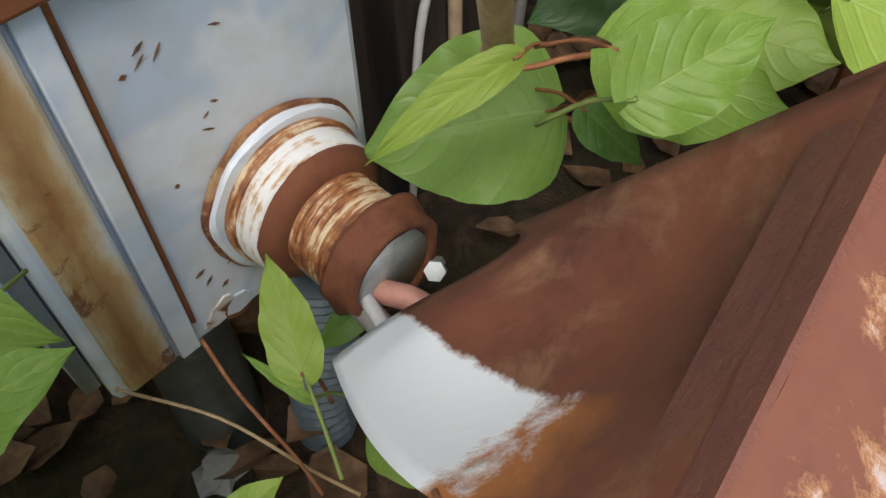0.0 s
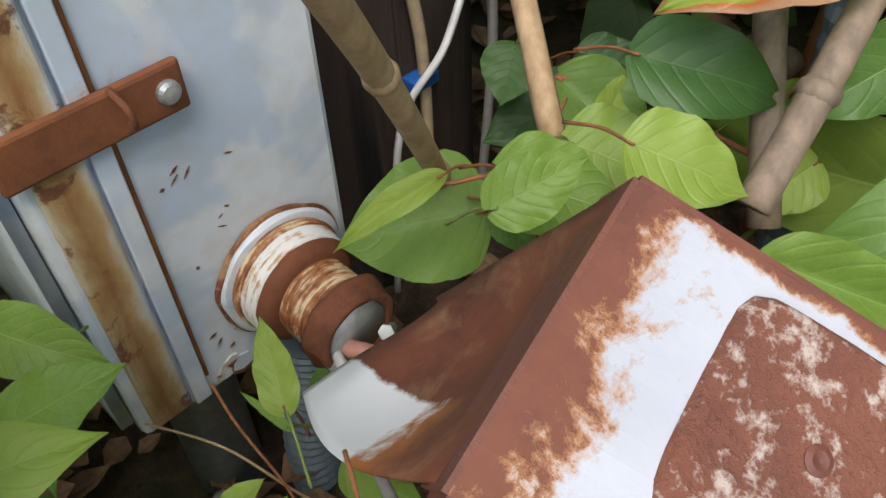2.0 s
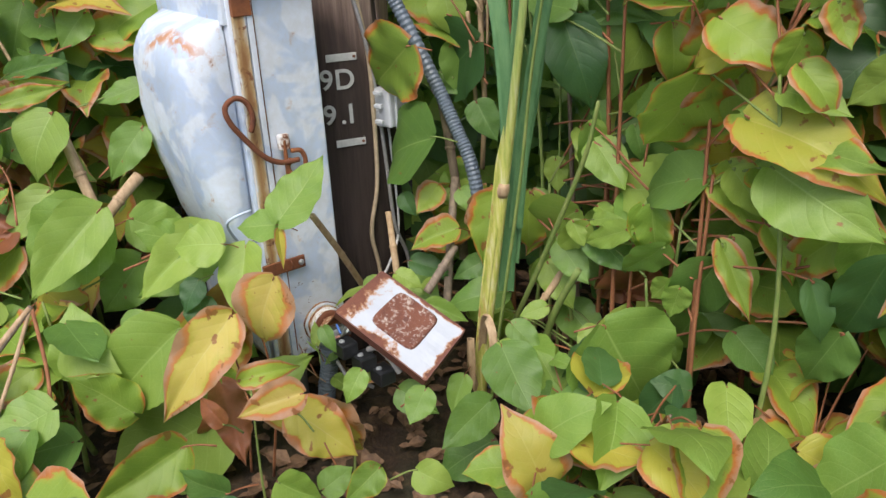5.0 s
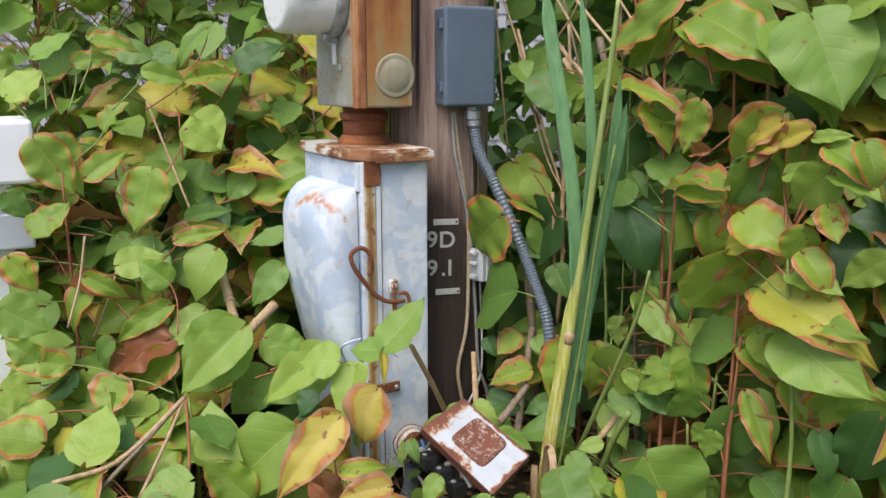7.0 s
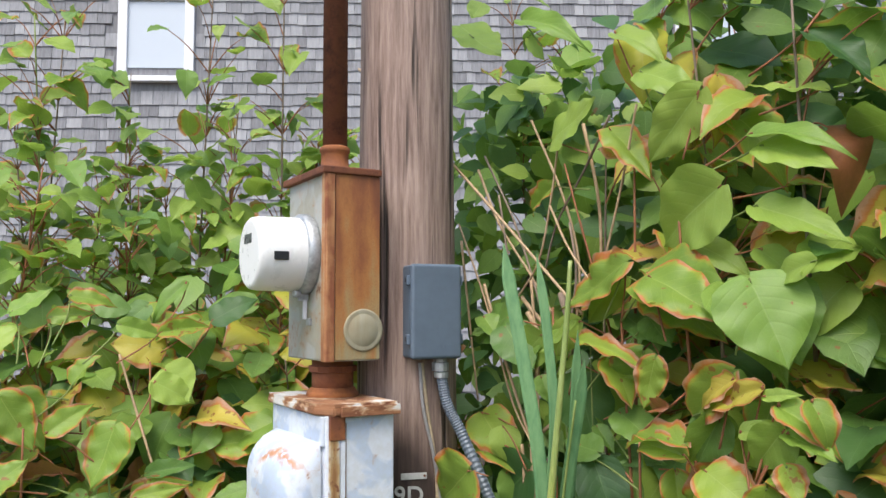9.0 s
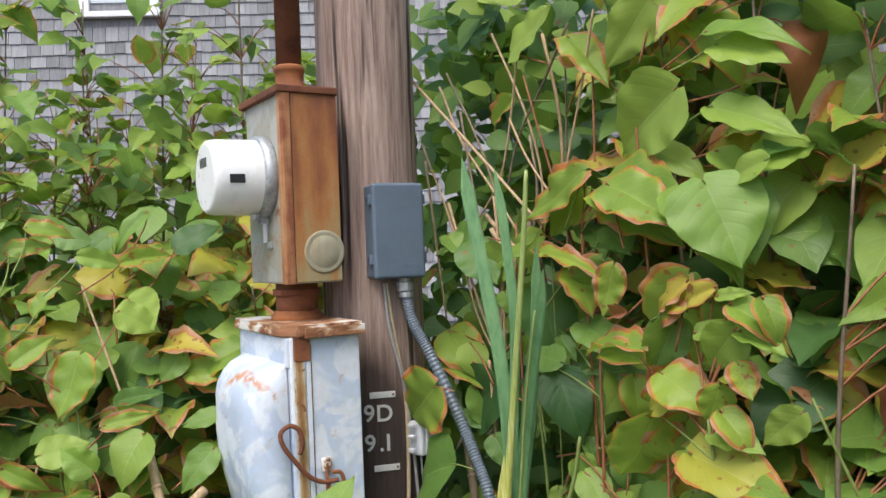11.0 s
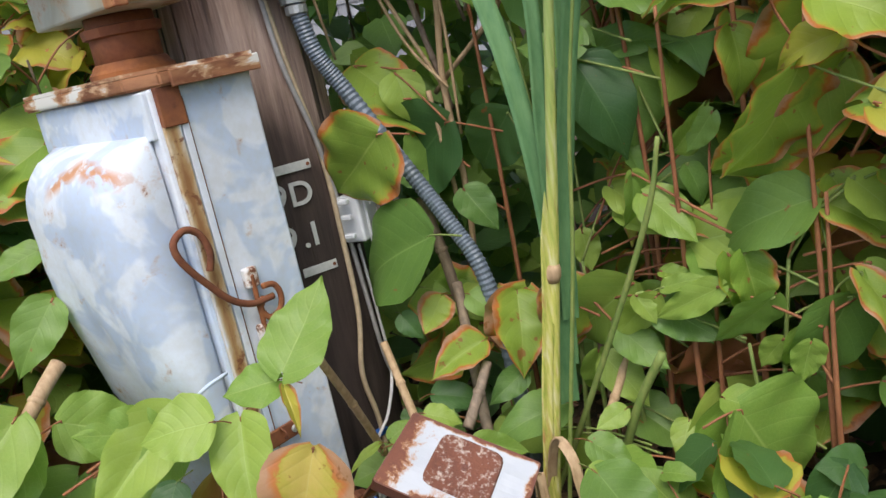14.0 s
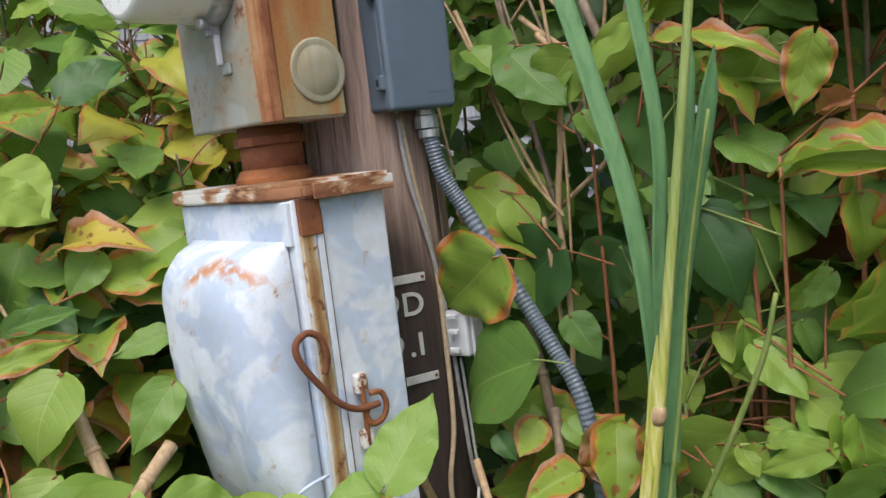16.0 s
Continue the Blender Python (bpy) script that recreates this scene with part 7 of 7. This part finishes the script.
leafy_shoot(41, "lowreeds2", [
    ("edged", 0.139, 0.360, 0.405, 0.073, 0.000, -0.097, 0.82),
    ("light", 0.250, 0.380, 0.427, 0.029, 0.000, -0.093, 0.90),
    ("edged", 0.125, 0.330, 0.362, -0.118, 0.000, -0.094, 0.70),
    ("edged", -0.031, 0.370, 0.396, 0.150, 0.000, -0.012, 0.93),
    ("edged", 0.435, 0.400, 0.503, 0.107, 0.000, 0.001, 0.70),
    ("edged", 0.450, 0.400, 0.452, 0.077, 0.000, -0.066, 0.60),
    ("light", 0.343, 0.400, 0.555, 0.076, 0.000, -0.062, 0.67),
    ("light", 0.399, 0.330, 0.427, 0.024, 0.000, -0.040, 0.89),
    ("green", 0.376, 0.400, 0.612, 0.020, 0.000, -0.060, 0.75),
    ("light", 0.442, 0.420, 0.593, 0.046, 0.000, 0.058, 0.67),
])

leafy_shoot(60, "lowbank3", [
    ("light", 0.473, 0.400, 0.267, 0.018, 0.000, -0.162, 1.21),
    ("edged", 0.666, 0.360, 0.698, -0.117, 0.000, -0.141, 0.72),
    ("green", 0.389, 0.410, 0.725, 0.005, 0.000, -0.128, 1.03),
    ("light", 0.548, 0.400, 0.530, -0.118, 0.000, -0.061, 0.60),
    ("light", 0.450, 0.400, 0.469, 0.069, 0.000, -0.090, 0.60),
    ("green", 0.412, 0.380, 0.411, 0.089, 0.000, -0.040, 0.67),
    ("light", 0.423, 0.360, 0.451, 0.053, -0.000, -0.013, 0.63),
    ("yellow", 0.409, 0.350, 0.426, -0.026, 0.000, -0.051, 0.84),
    ("green", 0.339, 0.400, 0.364, 0.045, 0.000, -0.087, 0.78),
    ("edged", 0.628, 0.400, 0.563, 0.035, 0.000, -0.063, 1.06),
    ("light", 0.572, 0.360, 0.371, -0.031, 0.000, -0.038, 0.96),
    ("green", 0.498, 0.400, 0.645, -0.039, 0.000, -0.047, 0.80),
])
leafy_shoot(61, "lowreeds3", [
    ("green", 0.457, 0.400, 0.583, 0.020, 0.000, -0.056, 0.93),
    ("light", 0.392, 0.400, 0.547, 0.033, 0.000, -0.059, 0.85),
    ("edged", 0.137, 0.380, 0.402, 0.051, 0.000, -0.120, 0.82),
    ("light", 0.286, 0.400, 0.490, 0.004, 0.000, -0.060, 0.90),
    ("light", 0.295, 0.380, 0.314, -0.013, 0.000, -0.076, 1.20),
    ("dark", 0.154, 0.450, 0.663, -0.088, 0.000, -0.086, 1.10),
    ("light", -0.017, 0.400, 0.752, 0.020, 0.000, -0.086, 1.24),
    ("green", -0.012, 0.420, 0.655, 0.022, 0.000, -0.106, 0.93),
    ("dark", 0.380, 0.420, 0.289, 0.011, 0.000, -0.052, 1.22),
    ("green", 0.583, 0.420, 0.300, -0.050, 0.000, -0.090, 0.99),
    ("light", 0.632, 0.400, 0.447, 0.019, 0.000, -0.084, 0.61),
    ("light", 0.075, 0.350, 0.380, -0.049, 0.000, 0.046, 1.27),
])

leafy_shoot(70, "foreground4", [
    ("autumn", 0.260, -0.169, 0.271, 0.058, 0.010, -0.089, 0.87),
    ("autumn", 0.297, -0.146, 0.222, 0.073, 0.064, -0.069, 0.88),
    ("edged", 0.274, -0.307, 0.222, -0.002, -0.139, -0.033, 0.83),
    ("dry", 0.224, -0.222, 0.265, 0.062, -0.009, -0.106, 0.58),
    ("green", 0.437, -0.001, 0.267, 0.007, -0.037, -0.039, 1.04),
    ("light", 0.365, -0.062, 0.291, 0.007, -0.037, -0.038, 0.90),
    ("green", 0.444, 0.111, 0.201, -0.015, -0.086, -0.053, 0.82),
    ("light", 0.363, -0.211, 0.165, 0.039, 0.039, -0.034, 1.42),
    ("edged", 0.435, -0.086, 0.171, -0.003, -0.060, -0.031, 0.98),
    ("green", 0.341, -0.279, 0.167, -0.039, -0.056, 0.039, 1.00),
    ("light", 0.450, -0.035, 0.150, 0.044, 0.035, -0.029, 1.24),
    ("green", 0.381, -0.153, 0.133, 0.007, 0.049, 0.018, 1.10),
])


# ---- dry stalks, cut sticks and branches ----
stick("dry_stalk", [(-0.139, 0.43, 1.081), (-0.06, 0.43, 0.915), (0.047, 0.43, 0.726)], .0042, .0032, TWIG_TAN, "thin dry tan stalk among the leaves")
stick("dry_stalk", [(0.042, 0.43, 1.011), (0.077, 0.43, 0.961), (0.072, 0.43, 0.855), (0.053, 0.43, 0.723), (0.058, 0.43, 0.548), (0.045, 0.43, 0.41)], .006, .005, TWIG_TAN, "thin dry tan stalk among the leaves")
stick("dry_stalk", [(-0.054, 0.45, 1.084), (-0.014, 0.45, 0.908), (0.023, 0.45, 0.764), (0.043, 0.45, 0.678)], .0055, .005, TWIG_GREY, "thin dry tan stalk among the leaves")
stick("dry_stalk", [(0.071, 0.43, 0.851), (0.119, 0.43, 0.894), (0.127, 0.43, 0.962)], .0035, .003, TWIG_TAN, "thin dry tan stalk among the leaves")
stick("dry_stalk", [(0.027, 0.42, 0.716), (0.036, 0.42, 0.635), (0.045, 0.42, 0.532)], .0042, .004, TWIG_TAN, "thin dry tan stalk among the leaves")
stick("cut_stick", [(0.041, 0.34, 0.563), (0.062, 0.34, 0.477), (0.083, 0.34, 0.354), (0.092, 0.34, 0.256)], .0085, .0095, TWIG_GREY, "weathered cut stick standing in the thicket")
stick("cut_stick", [(0.099, 0.48, 1.054), (0.15, 0.48, 0.923), (0.195, 0.48, 0.753), (0.194, 0.48, 0.638)], .008, .008, TWIG_GREY, "weathered cut stick standing in the thicket")
stick("dry_stalk", [(-0.739, 0.36, 1.769), (-0.375, 0.36, 1.529), (-0.02, 0.36, 1.266), (0.316, 0.36, 1.008)], .004, .003, TWIG_TAN, "thin dry tan stalk among the leaves")
stick("dry_stalk", [(-0.008, 0.45, 1.046), (0.192, 0.45, 0.869), (0.015, 0.45, 0.708)], .005, .004, TWIG_TAN, "thin dry tan stalk among the leaves")
stick("dry_stalk", [(0.162, 0.5, 1.428), (0.209, 0.5, 1.249), (0.217, 0.5, 1.069), (0.246, 0.5, 0.926)], .004, .003, TWIG_TAN, "thin dry tan stalk among the leaves")
stick("dry_stalk", [(-0.239, 0.5, 1.423), (-0.095, 0.5, 1.215), (0.008, 0.5, 0.992), (0.062, 0.5, 0.81)], .003, .003, TWIG_GREY, "thin dry tan stalk among the leaves")
stick("dry_stalk", [(-0.058, 0.52, 1.484), (0.065, 0.52, 1.273), (0.117, 0.52, 1.101), (0.085, 0.52, 0.912)], .003, .003, TWIG_TAN, "thin dry tan stalk among the leaves")
stick("cut_stick", [(0.017, 0.219, 0.365), (0.056, 0.2, 0.311), (0.1, 0.178, 0.251)], .006, .007, TWIG_TAN, "weathered cut stick standing in the thicket")
stick("cut_stick", [(0.205, 0.236, 0.349), (0.208, 0.204, 0.318), (0.21, 0.166, 0.283)], .007, .008, TWIG_GREY, "weathered cut stick standing in the thicket")
stick("cut_stick", [(0.097, 0.322, 0.429), (0.146, 0.27, 0.336), (0.202, 0.213, 0.233)], .008, .008, TWIG_GREY, "weathered cut stick standing in the thicket")
stick("cut_stick", [(0.351, 0.369, 0.326), (0.352, 0.316, 0.279), (0.346, 0.257, 0.232)], .007, .005, TWIG_TAN, "weathered cut stick standing in the thicket")
stick("cut_stalk", [(-0.280, -0.264, 0.563), (-0.249, -0.256, 0.489), (-0.211, -0.246, 0.406)], .0095, .01, TWIG_TAN, "thick pale stalk with a freshly cut end")
stick("cut_stalk", [(-0.172, -0.176, 0.486), (-0.155, -0.222, 0.456), (-0.143, -0.283, 0.404)], .0105, .009, TWIG_TAN, "thick pale stalk with a freshly cut end")
stick("dry_stalk", [(-0.241, 0.420, 1.239), (-0.116, 0.420, 1.034), (-0.010, 0.420, 0.810), (0.070, 0.420, 0.717)], 0.0026, 0.0024, TWIG_TAN, "thin dry tan stalk among the leaves")
stick("dry_stalk", [(-0.193, 0.450, 1.375), (-0.100, 0.450, 1.228), (0.025, 0.450, 1.099), (0.107, 0.450, 1.008)], 0.0035, 0.0024, TWIG_TAN, "thin dry tan stalk among the leaves")
stick("dry_stalk", [(-0.086, 0.440, 1.296), (-0.039, 0.440, 1.101), (0.007, 0.440, 0.942)], 0.003, 0.0024, TWIG_GREY, "thin dry tan stalk among the leaves")
stick("dry_stalk", [(0.168, 0.400, 1.238), (0.224, 0.400, 1.149), (0.301, 0.400, 1.065)], 0.0026, 0.0024, TWIG_TAN, "thin dry tan stalk among the leaves")
stick("dry_stalk", [(0.055, 0.430, 1.084), (0.068, 0.430, 0.969), (0.077, 0.430, 0.818), (0.070, 0.430, 0.641)], 0.0035, 0.0024, TWIG_TAN, "thin dry tan stalk among the leaves")
stick("dry_stalk", [(0.283, 0.470, 1.418), (0.196, 0.470, 1.313), (0.102, 0.470, 1.211), (0.052, 0.470, 1.099)], 0.003, 0.0024, TWIG_GREY, "thin dry tan stalk among the leaves")
stick("dry_stalk", [(0.153, 0.440, 1.403), (0.119, 0.440, 1.258), (0.069, 0.440, 1.123), (-0.027, 0.440, 1.034)], 0.0026, 0.0024, TWIG_TAN, "thin dry tan stalk among the leaves")
stick("dry_stalk", [(-0.295, 0.460, 1.201), (-0.251, 0.460, 0.962), (-0.218, 0.460, 0.789)], 0.0035, 0.0024, TWIG_TAN, "thin dry tan stalk among the leaves")
stick("dry_stalk", [(0.221, 0.410, 1.197), (0.239, 0.410, 1.078), (0.194, 0.410, 0.925), (0.138, 0.410, 0.824)], 0.003, 0.0024, TWIG_GREY, "thin dry tan stalk among the leaves")
stick("dry_stalk", [(0.383, 0.450, 1.417), (0.337, 0.450, 1.268), (0.280, 0.450, 1.113)], 0.0026, 0.0024, TWIG_TAN, "thin dry tan stalk among the leaves")
stick("branch", [(0.075, -0.655, 0.296), (0.075, -0.547, 0.312), (0.056, -0.424, 0.398)], 0.0045, 0.0045, TWIG_TAN, "bare pale twig lying over the low leaves")
stick("branch", [(0.094, -0.599, 0.261), (0.074, -0.517, 0.321), (0.056, -0.422, 0.400)], 0.004, 0.004, TWIG_GREY, "bare pale twig lying over the low leaves")
stick("branch", [(0.109, -0.523, 0.247), (0.080, -0.470, 0.323), (0.056, -0.424, 0.397)], 0.0032, 0.0032, TWIG_TAN, "bare pale twig lying over the low leaves")
stick("branch", [(0.125, -0.445, 0.239), (0.094, -0.429, 0.308), (0.056, -0.422, 0.398)], 0.003, 0.003, TWIG_RED, "bare pale twig lying over the low leaves")
stick("branch", [(-0.014, -0.601, 0.540), (-0.032, -0.574, 0.615), (-0.047, -0.557, 0.695)], 0.002, 0.002, TWIG_TAN, "bare pale twig lying over the low leaves")
stick("branch", [(-0.401, -0.451, 0.596), (-0.372, -0.486, 0.503), (-0.368, -0.529, 0.406)], .003, .003, TWIG_TAN, "bare twig in the undergrowth")
stick("branch", [(-0.544, -0.35, 0.915), (-0.464, -0.322, 0.787), (-0.386, -0.295, 0.663)], .003, .003, TWIG_TAN, "bare twig in the undergrowth")
stick("branch", [(0.037, -0.008, 0.17), (0.058, -0.01, 0.156), (0.087, -0.009, 0.139), (0.102, -0.01, 0.129)], .0009, .0008, TWIG_RED, "bare twig in the undergrowth")
stick("branch", [(0.115, -0.007, 0.162), (0.101, -0.001, 0.174), (0.086, 0.005, 0.188)], .0009, .0008, STEM_GREEN, "bare twig in the undergrowth")
stick("branch", [(0.017, -0.041, 0.149), (0.053, -0.019, 0.14), (0.089, -0.006, 0.126), (0.109, 0.002, 0.119)], .0008, .0008, TWIG_TAN, "bare twig in the undergrowth")
stick("branch", [(0.105, 0.139, 0.257), (0.096, 0.129, 0.256), (0.086, 0.116, 0.254), (0.079, 0.114, 0.258)], .0012, .001, TWIG_RED, "bare twig in the undergrowth")
stick("branch", [(0.08, 0.146, 0.21), (0.09, 0.152, 0.208), (0.089, 0.173, 0.221), (0.081, 0.212, 0.25)], .0014, .001, TWIG_RED, "bare twig in the undergrowth")
stick("cut_stick", [(0.112, 0.437, 0.182), (0.102, 0.39, 0.16), (0.096, 0.343, 0.135)], .01, .009, TWIG_GREY, "weathered cut stick standing in the thicket")
stick("cut_stick", [(0.173, -0.017, 0.465), (0.12, 0.055, 0.36), (0.064, 0.13, 0.24), (0.05, 0.15, 0.2)], 0.0052, 0.0062, TWIG_TAN, "weathered tan stick leaning against the pole")


# ---- shingled house behind ----
def build_house():
    away = Vector((-0.88, 0.475, 0)).normalized()
    along = Vector((away.y, -away.x, 0))
    o = Vector((1.56, -0.7, 0)) + away * 8.6
    def at(s, z, d=0.0):
        return o + along * s + Vector((0, 0, z)) - away * d
    h = thing("house", o, "grey cedar-shingled house with white trimmed windows", "house")
    def slab(s0, s1, z0, z1, d0, d1, bevel=0.0):
        bm = box((s0, d0, z0), (s1, d1, z1), bevel)
        m = Matrix((along, -away, Vector((0, 0, 1)))).transposed().to_4x4()
        m.translation = o
        bmesh.ops.transform(bm, matrix=m, verts=bm.verts)
        return bm
    wins = [(-3.04, 3.6, 0.6, 1.5), (2.9, 3.6, 0.6, 1.5)]
    part("wall", slab(-7, 7, -0.2, 6.2, -0.25, 0.0), SHINGLE, h)
    for s, z, w, ht in wins:
        win = part("window", slab(s, s + w, z, z + ht, 0.0, 0.012), GLASS, h, "double-hung window with pale reflecting panes")
        for a in ((s - 0.1, s, z - 0.1, z + ht + 0.1), (s + w, s + w + 0.1, z - 0.1, z + ht + 0.1), (s, s + w, z + ht, z + ht + 0.1), (s, s + w, z + ht / 2 - 0.025, z + ht / 2 + 0.025)):
            part("window_frame", slab(*a, 0.0, 0.045, 0.006), WHITE_TRIM, win)
        part("window_sill", slab(s - 0.13, s + w + 0.13, z - 0.16, z - 0.1, 0.0, 0.08, 0.006), WHITE_TRIM, win)
    # shingle courses
    rng = random.Random(3)
    gauge = 0.125
    shared = []
    for w in (0.1, 0.13, 0.16):
        bm = bmesh.new()
        v = [bm.verts.new(c) for c in ((0, 0.004, 0.15), (w - 0.005, 0.004, 0.15), (w - 0.005, 0.02, 0), (0, 0.02, 0), (0, 0.0, 0.15), (w - 0.005, 0.0, 0.15), (w - 0.005, 0.0, 0), (0, 0.0, 0))]
        for f in ((0, 1, 2, 3), (7, 6, 5, 4), (3, 2, 6, 7), (0, 3, 7, 4), (1, 5, 6, 2)):
            bm.faces.new([v[i] for i in f])
        bmesh.ops.recalc_face_normals(bm, faces=bm.faces)
        me = bpy.data.meshes.new("shingle")
        bm.to_mesh(me)
        bm.free()
        me.materials.append(SHINGLE)
        shared.append((w, me))
    rot = Matrix((along, -away, Vector((0, 0, 1)))).transposed().to_4x4()
    verts, faces = [], []
    singles = 0
    for k in range(46):
        z = 0.2 + k * gauge
        s = -6.0 + rng.uniform(0, 0.1)
        while s < 5.0:
            w, me = rng.choice(shared)
            if not any(a - 0.1 < s + w and s < a + c + 0.1 and b - 0.2 < z + 0.1 and z < b + d + 0.08 for a, b, c, d in wins):
                zz = z + rng.uniform(-0.006, 0.006)
                m = Matrix.Translation(o + along * s + Vector((0, 0, zz))) @ rot
                if singles < 300 and -3.8 < s < -1.0 and 1.4 < z < 3.0:
                    ob = new("shingle", me)
                    ob.parent = h
                    ob.matrix_parent_inverse = h.matrix_world.inverted()
                    ob.matrix_world = m
                    singles += 1
                else:
                    b = len(verts)
                    verts += [m @ v.co for v in me.vertices]
                    faces += [tuple(b + i for i in p.vertices) for p in me.polygons]
            s += w
    me = bpy.data.meshes.new("shingle_rest")
    me.from_pydata(verts, [], faces)
    me.materials.append(SHINGLE)
    ob = tagged(new("shingle_rest", me), kind="stuff")
    ob.parent = h
    ob.matrix_parent_inverse = h.matrix_world.inverted()


build_house()
